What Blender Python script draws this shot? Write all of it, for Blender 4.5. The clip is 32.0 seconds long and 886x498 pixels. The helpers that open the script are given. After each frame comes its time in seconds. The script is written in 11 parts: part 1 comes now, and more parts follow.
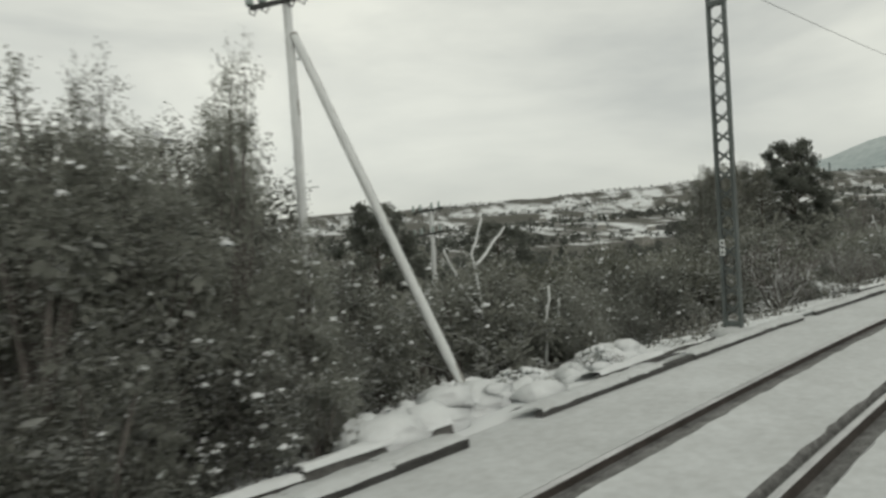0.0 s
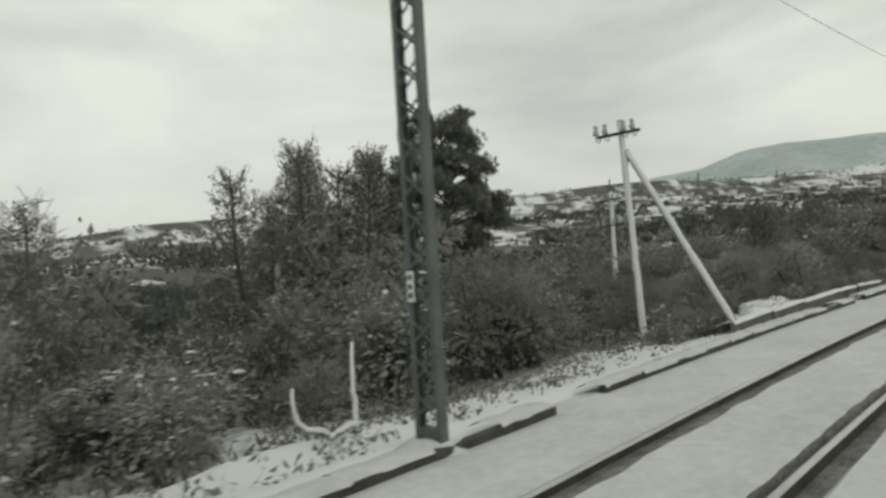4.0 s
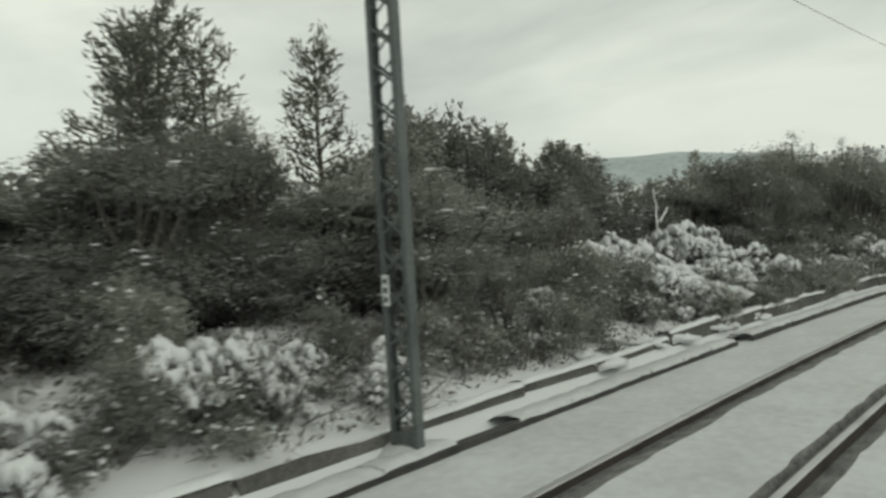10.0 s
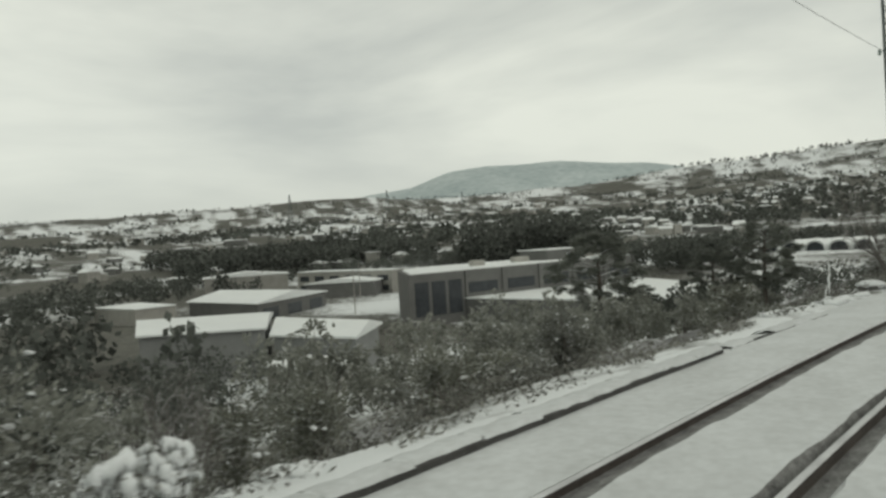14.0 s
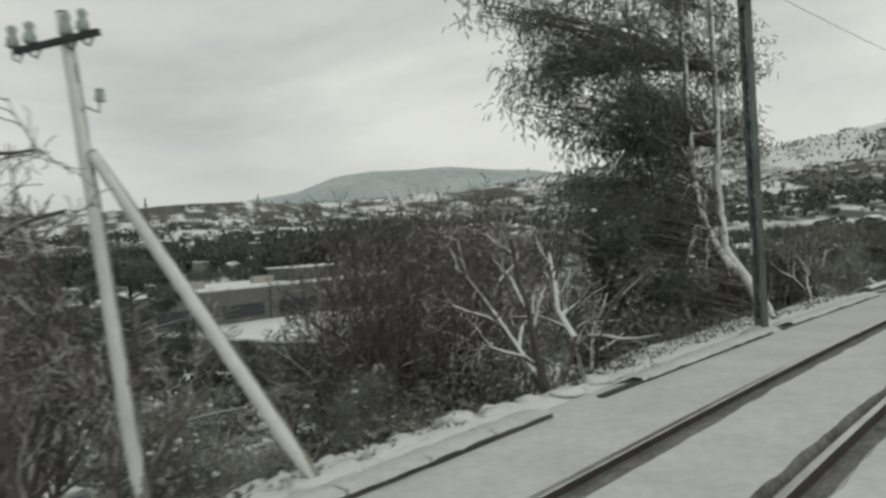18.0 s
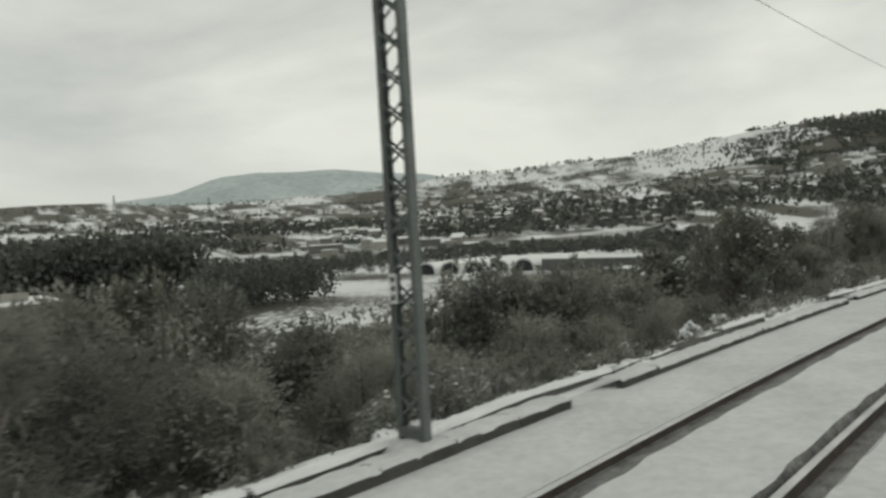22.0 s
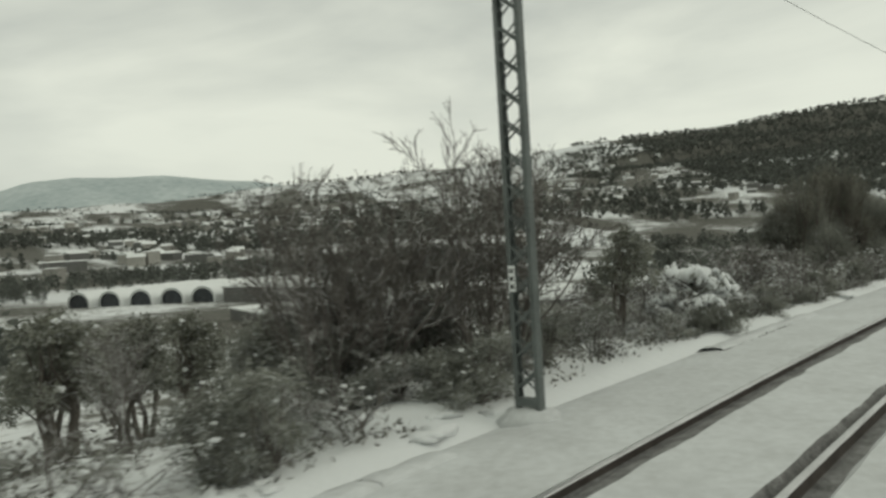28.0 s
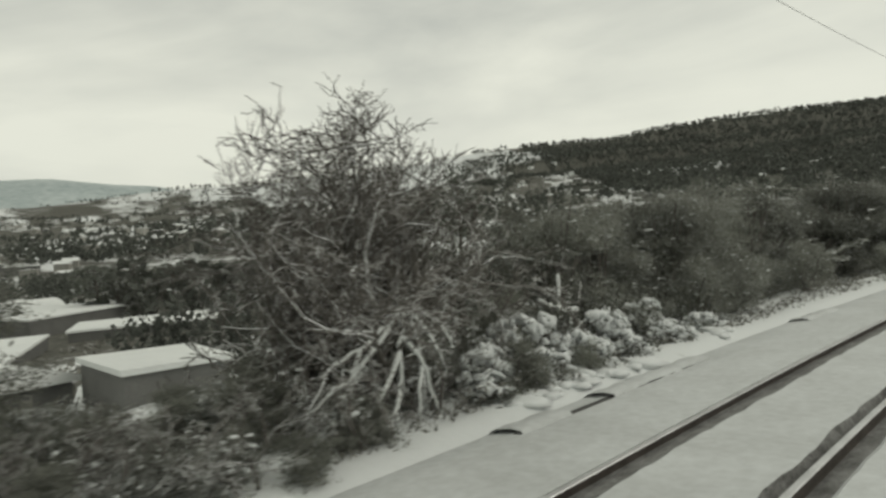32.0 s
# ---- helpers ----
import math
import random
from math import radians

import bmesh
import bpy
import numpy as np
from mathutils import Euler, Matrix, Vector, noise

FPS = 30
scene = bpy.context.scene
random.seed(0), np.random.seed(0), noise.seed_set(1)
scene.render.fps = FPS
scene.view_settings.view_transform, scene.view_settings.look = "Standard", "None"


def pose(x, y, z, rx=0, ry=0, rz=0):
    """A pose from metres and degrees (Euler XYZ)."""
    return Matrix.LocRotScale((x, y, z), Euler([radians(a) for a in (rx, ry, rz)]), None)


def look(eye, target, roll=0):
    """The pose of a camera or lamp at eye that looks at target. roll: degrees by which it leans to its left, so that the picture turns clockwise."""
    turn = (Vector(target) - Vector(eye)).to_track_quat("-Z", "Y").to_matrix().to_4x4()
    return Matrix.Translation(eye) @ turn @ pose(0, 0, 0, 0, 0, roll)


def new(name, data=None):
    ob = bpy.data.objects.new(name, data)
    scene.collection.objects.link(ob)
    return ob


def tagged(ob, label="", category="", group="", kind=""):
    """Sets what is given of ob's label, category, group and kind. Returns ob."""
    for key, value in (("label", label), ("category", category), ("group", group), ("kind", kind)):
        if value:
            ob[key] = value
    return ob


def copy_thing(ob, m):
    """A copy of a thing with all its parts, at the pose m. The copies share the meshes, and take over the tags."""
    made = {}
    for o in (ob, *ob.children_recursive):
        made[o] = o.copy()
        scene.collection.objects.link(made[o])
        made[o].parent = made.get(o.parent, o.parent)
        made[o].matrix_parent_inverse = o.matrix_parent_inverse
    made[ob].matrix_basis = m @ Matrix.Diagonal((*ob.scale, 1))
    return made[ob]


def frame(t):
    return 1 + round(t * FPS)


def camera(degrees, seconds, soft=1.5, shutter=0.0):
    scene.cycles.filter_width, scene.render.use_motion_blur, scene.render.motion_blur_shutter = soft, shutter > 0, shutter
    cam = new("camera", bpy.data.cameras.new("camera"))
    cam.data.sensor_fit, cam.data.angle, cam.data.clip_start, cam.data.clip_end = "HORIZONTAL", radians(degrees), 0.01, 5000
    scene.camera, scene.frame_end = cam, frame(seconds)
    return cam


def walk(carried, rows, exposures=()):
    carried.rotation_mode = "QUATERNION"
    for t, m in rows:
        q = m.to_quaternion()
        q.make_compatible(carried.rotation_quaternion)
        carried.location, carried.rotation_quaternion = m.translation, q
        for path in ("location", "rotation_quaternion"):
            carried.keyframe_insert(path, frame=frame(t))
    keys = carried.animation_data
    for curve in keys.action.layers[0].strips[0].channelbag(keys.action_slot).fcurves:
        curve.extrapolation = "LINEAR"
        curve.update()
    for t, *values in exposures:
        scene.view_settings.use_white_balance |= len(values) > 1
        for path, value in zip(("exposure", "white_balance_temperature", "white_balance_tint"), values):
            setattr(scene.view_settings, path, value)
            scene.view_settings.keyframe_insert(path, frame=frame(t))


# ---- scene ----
# The railway's line: arc length s along the train's own track, lat metres to its left, z above the rails.
SPEED = 9.07
FOCAL, VANISH, LEAN = 1300.0, (1886.5, 361.6), 0.0595
EYE = ((0, 1.98), (8, 1.97), (13, 2.02), (22, 2.03), (30, 2.08), (32, 2.08))
NOD = ((0, 0), (13, 0), (17, -1), (21, -6), (23, -9), (28, -6), (30, -3), (32, -3))
TURN = ((-20, .0345), (0, .0345), (4, .0362), (8, .0375), (12, .037), (18, .0365), (22, .0370), (25, .0350), (28, .0305), (32, .0305), (36, .031), (90, .036))


def turn_rate(t):
    return float(np.interp(t, [a for a, _ in TURN], [b for _, b in TURN]))


STEP = 0.5
S0 = -170.0
LINE = []


def lay_line():
    """Integrate the curve once, so that s = 0 lies at the origin and heads along +x."""
    n = int((900 - S0) / STEP) + 1
    heading, x, y, pts = 0.0, 0.0, 0.0, []
    for i in range(n):
        s = S0 + i * STEP
        pts.append((x, y, heading))
        h = heading - turn_rate(s / SPEED) * STEP / SPEED / 2
        x, y = x + math.cos(h) * STEP, y + math.sin(h) * STEP
        heading -= turn_rate(s / SPEED) * STEP / SPEED
    x0, y0, h0 = pts[int(round(-S0 / STEP))]
    c, k = math.cos(-h0), math.sin(-h0)
    for x, y, h in pts:
        LINE.append(((x - x0) * c - (y - y0) * k, (x - x0) * k + (y - y0) * c, h - h0))


lay_line()
LINE_A = np.array(LINE)


def on_line(s):
    u = min(max((s - S0) / STEP, 0), len(LINE) - 1.001)
    i = int(u)
    f = u - i
    a, b = LINE[i], LINE[i + 1]
    return a[0] + (b[0] - a[0]) * f, a[1] + (b[1] - a[1]) * f, a[2] + (b[2] - a[2]) * f


def at(s, lat, z=0.0):
    """The world's place of a point s metres along the line and lat metres to its left."""
    x, y, h = on_line(s)
    return Vector((x - math.sin(h) * lat, y + math.cos(h) * lat, z))


def head(s):
    """Degrees by which the line is turned at s."""
    return math.degrees(on_line(s)[2])


def carriage_pose(s):
    """The camera's pose at s: fixed in the carriage, looking out to the left and ahead."""
    nod = float(np.interp(s / SPEED, [a for a, _ in NOD], [b for _, b in NOD]))
    eye = float(np.interp(s / SPEED, [a for a, _ in EYE], [b for _, b in EYE]))
    t = Vector((VANISH[0] - 784, VANISH[1] + nod - 441, FOCAL)).normalized()
    d = Vector((LEAN, 1, -(LEAN * t[0] + t[1]) / t[2])).normalized()
    side = d.cross(t)
    if side[2] < 0:
        side = -side
    h = on_line(s)[2]
    ahead, left, down = Vector((math.cos(h), math.sin(h), 0)), Vector((-math.sin(h), math.cos(h), 0)), Vector((0, 0, -1))
    cx, cy, cz = (ahead * t[i] + left * side[i] + down * d[i] for i in range(3))
    m = Matrix((cx, -cy, -cz)).transposed().to_4x4()
    m.translation = at(s, 0, eye)
    return m


cam = camera(math.degrees(2 * math.atan(784 / FOCAL)), 32.0, soft=2.8, shutter=0.16)
# the lens's own white balance wanders between green and rose on the way
BALANCE = ((0, 0, 6500, 12), (5, 0, 6500, 10), (7, 0, 6500, 7), (9, 0, 6450, 4), (11, 0, 6500, 8), (13, 0, 6500, 8), (16, 0, 6450, 14), (19, -0.1, 6400, 13), (21, 0, 6600, 8), (22, 0, 6500, 12), (24, 0, 6500, 8), (25, -0.1, 6550, 4), (28, 0, 6600, 7), (29, 0, 6650, 11), (30, 0, 6700, 9), (32, 0, 6700, 10))
walk(cam, [(0.5 * i, carriage_pose(SPEED * 0.5 * i)) for i in range(65)], BALANCE)

# ---- sky and light: a snowy, overcast day ----
SUN_HEIGHT, SUN_TURN = 32, 200
world = bpy.data.worlds.new("overcast_sky")
scene.world = world
world.use_nodes = True
wn, wl = world.node_tree.nodes, world.node_tree.links
sky = wn.new("ShaderNodeTexSky")
sky.sky_type, sky.sun_disc = "NISHITA", False
sky.sun_elevation, sky.sun_rotation = radians(SUN_HEIGHT), radians(SUN_TURN)
dim = wn.new("ShaderNodeVectorMath")
dim.operation = "SCALE"
dim.inputs["Scale"].default_value = 0.08
wl.new(sky.outputs[0], dim.inputs[0])
coord = wn.new("ShaderNodeTexCoord")
flat = wn.new("ShaderNodeMapping")
flat.inputs["Scale"].default_value = (1, 1, 3.2)
flat.inputs["Rotation"].default_value = (0.10, 0.06, 0.3)
wl.new(coord.outputs["Generated"], flat.inputs[0])
billow = wn.new("ShaderNodeTexNoise")
billow.inputs["Scale"].default_value, billow.inputs["Detail"].default_value = 1.7, 6
billow.inputs["Roughness"].default_value, billow.inputs["Distortion"].default_value = 0.52, 0.5
wl.new(flat.outputs[0], billow.inputs["Vector"])
wisps = wn.new("ShaderNodeTexNoise")
wisps.inputs["Scale"].default_value, wisps.inputs["Detail"].default_value = 6.0, 5
wl.new(flat.outputs[0], wisps.inputs["Vector"])
both = wn.new("ShaderNodeMix")
both.inputs[0].default_value = 0.18
wl.new(billow.outputs["Fac"], both.inputs[2])
wl.new(wisps.outputs["Fac"], both.inputs[3])
tone = wn.new("ShaderNodeValToRGB")
tone.color_ramp.elements[0].position, tone.color_ramp.elements[0].color = 0.34, (0.475, 0.50, 0.46, 1)
tone.color_ramp.elements[1].position, tone.color_ramp.elements[1].color = 0.64, (0.88, 0.90, 0.785, 1)
wl.new(both.outputs[0], tone.inputs[0])
part_z = wn.new("ShaderNodeSeparateXYZ")
wl.new(coord.outputs["Generated"], part_z.inputs[0])
rise = wn.new("ShaderNodeMapRange")
rise.inputs["From Min"].default_value, rise.inputs["From Max"].default_value = 0.02, 0.42
rise.inputs["To Min"].default_value, rise.inputs["To Max"].default_value = 0.55, 0.0
wl.new(part_z.outputs["Z"], rise.inputs[0])
veil = wn.new("ShaderNodeMix")
veil.data_type = "RGBA"
veil.inputs[7].default_value = (0.67, 0.70, 0.635, 1)
wl.new(rise.outputs[0], veil.inputs[0])
wl.new(tone.outputs[0], veil.inputs[6])
cover = wn.new("ShaderNodeMix")
cover.data_type = "RGBA"
cover.inputs[0].default_value = 0.93
wl.new(dim.outputs[0], cover.inputs[6])
wl.new(veil.outputs[2], cover.inputs[7])
wl.new(cover.outputs[2], wn["Background"].inputs["Color"])
wn["Background"].inputs["Strength"].default_value = 1.0

sun_data = bpy.data.lights.new("sun", "SUN")
sun_data.energy, sun_data.angle, sun_data.color = 0.5, radians(25), (1.0, 0.96, 0.9)
sun = new("sun", sun_data)
sun.matrix_world = look((0, 0, 60), (0 - math.sin(radians(SUN_TURN)) * 50, 0 - math.cos(radians(SUN_TURN)) * 50, 60 - 50 * math.tan(radians(SUN_HEIGHT))))


# ---- materials ----
def material(name, base, rough=0.8, spread=0.35, scale=3.0, fine=40.0, bump=0.3, metal=0.0, snow=None, snow_edge=(0.35, 0.75), per_piece=0.0, second=None, island=False, sheer=0.0):
    """A weathered surface: base colour varied at two scales, fine relief, and snow lying on what faces up where snow is given."""
    m = bpy.data.materials.new(name)
    m.use_nodes = True
    nodes, links = m.node_tree.nodes, m.node_tree.links
    bsdf = nodes["Principled BSDF"]
    bsdf.inputs["Roughness"].default_value, bsdf.inputs["Metallic"].default_value = rough, metal
    bsdf.inputs["Specular IOR Level"].default_value = 0.25
    place = nodes.new("ShaderNodeNewGeometry")
    big, small = nodes.new("ShaderNodeTexNoise"), nodes.new("ShaderNodeTexNoise")
    big.inputs["Scale"].default_value, big.inputs["Detail"].default_value = scale, 5
    small.inputs["Scale"].default_value, small.inputs["Detail"].default_value = fine, 3
    links.new(place.outputs["Position"], big.inputs["Vector"])
    links.new(place.outputs["Position"], small.inputs["Vector"])
    mixed = nodes.new("ShaderNodeMath")
    mixed.operation = "ADD"
    links.new(big.outputs["Fac"], mixed.inputs[0])
    links.new(small.outputs["Fac"], mixed.inputs[1])
    vary = nodes.new("ShaderNodeMapRange")
    vary.inputs["From Min"].default_value, vary.inputs["From Max"].default_value = 0.7, 1.3
    links.new(mixed.outputs[0], vary.inputs[0])
    tint = nodes.new("ShaderNodeMix")
    tint.data_type = "RGBA"
    other = second or tuple(min(1, c * (1 + spread)) for c in base)
    tint.inputs[6].default_value = (*(c * (1 - spread) for c in base), 1)
    tint.inputs[7].default_value = (*other, 1)
    links.new(vary.outputs[0], tint.inputs[0])
    colour = tint.outputs[2]
    if per_piece:
        piece = nodes.new("ShaderNodeObjectInfo")
        source = place.outputs["Random Per Island"] if island else piece.outputs["Random"]
        shift = nodes.new("ShaderNodeMapRange")
        shift.inputs["To Min"].default_value, shift.inputs["To Max"].default_value = 1 - per_piece, 1 + per_piece
        links.new(source, shift.inputs[0])
        times = nodes.new("ShaderNodeVectorMath")
        times.operation = "SCALE"
        links.new(colour, times.inputs[0])
        links.new(shift.outputs[0], times.inputs["Scale"])
        colour = times.outputs[0]
    if snow:
        parts = nodes.new("ShaderNodeSeparateXYZ")
        links.new(place.outputs["Normal"], parts.inputs[0])
        ragged = nodes.new("ShaderNodeMath")
        ragged.operation = "MULTIPLY_ADD"
        ragged.inputs[1].default_value, ragged.inputs[2].default_value = 0.8, -0.4
        links.new(big.outputs["Fac"], ragged.inputs[0])
        total = nodes.new("ShaderNodeMath")
        links.new(parts.outputs["Z"], total.inputs[0])
        links.new(ragged.outputs[0], total.inputs[1])
        lies = nodes.new("ShaderNodeMapRange")
        lies.inputs["From Min"].default_value, lies.inputs["From Max"].default_value = snow_edge
        lies.inputs["To Max"].default_value = snow
        links.new(total.outputs[0], lies.inputs[0])
        white = nodes.new("ShaderNodeMix")
        white.data_type = "RGBA"
        white.inputs[7].default_value = (0.72, 0.74, 0.74, 1)
        links.new(lies.outputs[0], white.inputs[0])
        links.new(colour, white.inputs[6])
        colour = white.outputs[2]
    links.new(colour, bsdf.inputs["Base Color"])
    if sheer:
        lit = nodes.new("ShaderNodeBsdfTranslucent")
        links.new(colour, lit.inputs["Color"])
        blend = nodes.new("ShaderNodeMixShader")
        blend.inputs[0].default_value = sheer
        links.new(bsdf.outputs[0], blend.inputs[1])
        links.new(lit.outputs[0], blend.inputs[2])
        links.new(blend.outputs[0], nodes["Material Output"].inputs["Surface"])
    if bump:
        relief = nodes.new("ShaderNodeBump")
        relief.inputs["Strength"].default_value, relief.inputs["Distance"].default_value = bump, 0.02
        links.new(mixed.outputs[0], relief.inputs["Height"])
        links.new(relief.outputs[0], bsdf.inputs["Normal"])
    return m


SNOW = material("snow", (0.66, 0.68, 0.68), 0.7, 0.06, 1.2, 14, 0.35)
TRACK_SNOW = material("track_snow", (0.50, 0.515, 0.51), 0.75, 0.10, 0.9, 9, 0.45, second=(0.58, 0.60, 0.60))
BALLAST = material("dirty_melting_snow_over_ballast", (0.13, 0.128, 0.122), 0.85, 0.4, 5, 26, 0.8, second=(0.27, 0.272, 0.265))
RAIL = material("worn_rail_steel", (0.52, 0.52, 0.52), 0.3, 0.25, 2, 60, 0.1, metal=0.85)
RUST = material("rusty_rail_side", (0.06, 0.052, 0.046), 0.85, 0.4, 5, 60, 0.4)
CONCRETE = material("dark_wet_concrete", (0.06, 0.059, 0.056), 0.85, 0.4, 2.5, 35, 0.5, per_piece=0.15)
MAST = material("galvanised_mast_steel", (0.12, 0.135, 0.13), 0.6, 0.3, 2, 40, 0.2, metal=0.2)
WIRE = material("dark_wire", (0.16, 0.165, 0.165), 0.6, 0.2, 3, 30, 0)
POLE = material("grey_weathered_pole", (0.25, 0.24, 0.22), 0.85, 0.35, 3, 50, 0.5, per_piece=0.12)
RIME = material("windblown_snow_crust", (0.64, 0.66, 0.65), 0.75, 0.08, 5, 40, 0.4)
IRON = material("dark_crossarm_iron", (0.05, 0.052, 0.05), 0.7, 0.3, 6, 40, 0.2)
GLASS_CUP = material("grey_green_insulator", (0.30, 0.35, 0.33), 0.3, 0.2, 20, 60, 0)
BARK = material("dark_bark", (0.11, 0.098, 0.085), 0.9, 0.4, 6, 40, 0.8, snow=0.85, snow_edge=(0.35, 0.85), per_piece=0.15)
PALE_BARK = material("pale_grey_bark", (0.17, 0.158, 0.145), 0.9, 0.35, 5, 35, 0.8, snow=0.95, snow_edge=(-0.05, 0.5), per_piece=0.15)
TWIG = material("bare_twigs", (0.12, 0.11, 0.10), 0.9, 0.35, 4, 30, 0.3, snow=0.7, snow_edge=(0.3, 0.9), per_piece=0.15)
SNOWY_BARK = material("snow_covered_bark", (0.10, 0.092, 0.082), 0.9, 0.35, 5, 35, 0.6, snow=0.95, snow_edge=(0.0, 0.55), per_piece=0.1)
LEAF = material("dark_evergreen_leaves", (0.19, 0.198, 0.17), 0.85, 0.25, 0.9, 7, 0, per_piece=0.3, second=(0.32, 0.325, 0.29), snow=0.62, snow_edge=(0.5, 1.15), sheer=0.5)
LEAF_SHED = material("dark_evergreen_leaves_with_the_snow_fallen_off", (0.19, 0.198, 0.17), 0.85, 0.25, 0.9, 7, 0, per_piece=0.3, second=(0.32, 0.325, 0.29), snow=0.4, snow_edge=(0.85, 1.4), sheer=0.5)
NEEDLE = material("dark_pine_needles", (0.145, 0.158, 0.134), 0.8, 0.3, 0.8, 6, 0, per_piece=0.2, second=(0.22, 0.232, 0.20), snow=0.4, snow_edge=(0.3, 1.25), sheer=0.45)
OLIVE = material("olive_green_shoots", (0.145, 0.15, 0.122), 0.8, 0.3, 1.0, 8, 0, per_piece=0.2, second=(0.245, 0.25, 0.205), snow=0.5, snow_edge=(0.2, 1.2), sheer=0.45)
SCRUB = material("brown_scrub", (0.15, 0.147, 0.13), 0.9, 0.35, 0.35, 3, 0, per_piece=0.35, island=True, second=(0.25, 0.246, 0.222), snow=0.5, snow_edge=(0.6, 1.1), sheer=0.4)
FAR_WOOD = material("far_dark_woods", (0.105, 0.112, 0.100), 0.9, 0.3, 0.02, 0.3, 0, per_piece=0.3, island=True, sheer=0.3)
WALL_GREY = material("grey_render", (0.135, 0.136, 0.13), 0.85, 0.15, 0.6, 12, 0.2, per_piece=0.08)
WALL_PALE = material("pale_render", (0.30, 0.295, 0.27), 0.85, 0.15, 0.5, 12, 0.2, per_piece=0.15)
SHED = material("grey_shed_cladding", (0.21, 0.215, 0.21), 0.6, 0.12, 0.8, 10, 0.1)
ROOF_SNOW = material("snow_covered_roof", (0.68, 0.70, 0.69), 0.75, 0.06, 0.3, 5, 0.2)
GLASS_AND_SHADE = material("dark_window_glass_and_shade", (0.05, 0.055, 0.06), 0.2, 0.3, 1, 8, 0)
YELLOW = material("yellow_painted_panel", (0.50, 0.42, 0.10), 0.6, 0.15, 1, 15, 0.1)
FILM = material("white_greenhouse_film", (0.52, 0.54, 0.53), 0.5, 0.12, 0.5, 6, 0.1)
TAR = material("wet_lane", (0.10, 0.10, 0.098), 0.7, 0.35, 0.7, 12, 0.3, second=(0.3, 0.3, 0.3))


def ground_material():
    """Snow lying on earth and scrub, thinner where the cover given on the mesh is low."""
    m = material("snowy_ground", (0.09, 0.09, 0.078), 0.95, 0.45, 0.6, 6, 0.6, second=(0.145, 0.142, 0.122))
    nodes, links = m.node_tree.nodes, m.node_tree.links
    bsdf = nodes["Principled BSDF"]
    earth = bsdf.inputs["Base Color"].links[0].from_socket
    place = nodes.new("ShaderNodeNewGeometry")
    cover = nodes.new("ShaderNodeAttribute")
    cover.attribute_name = "snow_cover"
    near, far = nodes.new("ShaderNodeTexNoise"), nodes.new("ShaderNodeTexNoise")
    near.inputs["Scale"].default_value, near.inputs["Detail"].default_value = 0.8, 7
    far.inputs["Scale"].default_value, far.inputs["Detail"].default_value = 0.026, 9
    near.inputs["Roughness"].default_value, far.inputs["Roughness"].default_value = 0.62, 0.66
    links.new(place.outputs["Position"], near.inputs["Vector"])
    links.new(place.outputs["Position"], far.inputs["Vector"])
    blend = nodes.new("ShaderNodeMix")
    blend.inputs[0].default_value = 0.55
    links.new(near.outputs["Fac"], blend.inputs[2])
    links.new(far.outputs["Fac"], blend.inputs[3])
    total = nodes.new("ShaderNodeMath")
    links.new(blend.outputs[0], total.inputs[0])
    links.new(cover.outputs["Fac"], total.inputs[1])
    lies = nodes.new("ShaderNodeMapRange")
    lies.inputs["From Min"].default_value, lies.inputs["From Max"].default_value = 0.96, 1.06
    links.new(total.outputs[0], lies.inputs[0])
    white = nodes.new("ShaderNodeMix")
    white.data_type = "RGBA"
    white.inputs[7].default_value = (0.66, 0.68, 0.68, 1)
    links.new(lies.outputs[0], white.inputs[0])
    links.new(earth, white.inputs[6])
    links.new(white.outputs[2], bsdf.inputs["Base Color"])
    return m


GROUND = ground_material()
# Haze over the far snowy wood is put into this pale blue-grey.
HAZED_PEAK = material("snow_dusted_mountain_wood", (0.34, 0.40, 0.405), 0.95, 0.12, 0.004, 0.03, 0, second=(0.47, 0.52, 0.515))
WALL_EDGE = material("grey_weathered_concrete", (0.11, 0.108, 0.102), 0.9, 0.4, 1.5, 25, 0.6, per_piece=0.1, snow=0.92, snow_edge=(0.45, 0.8))


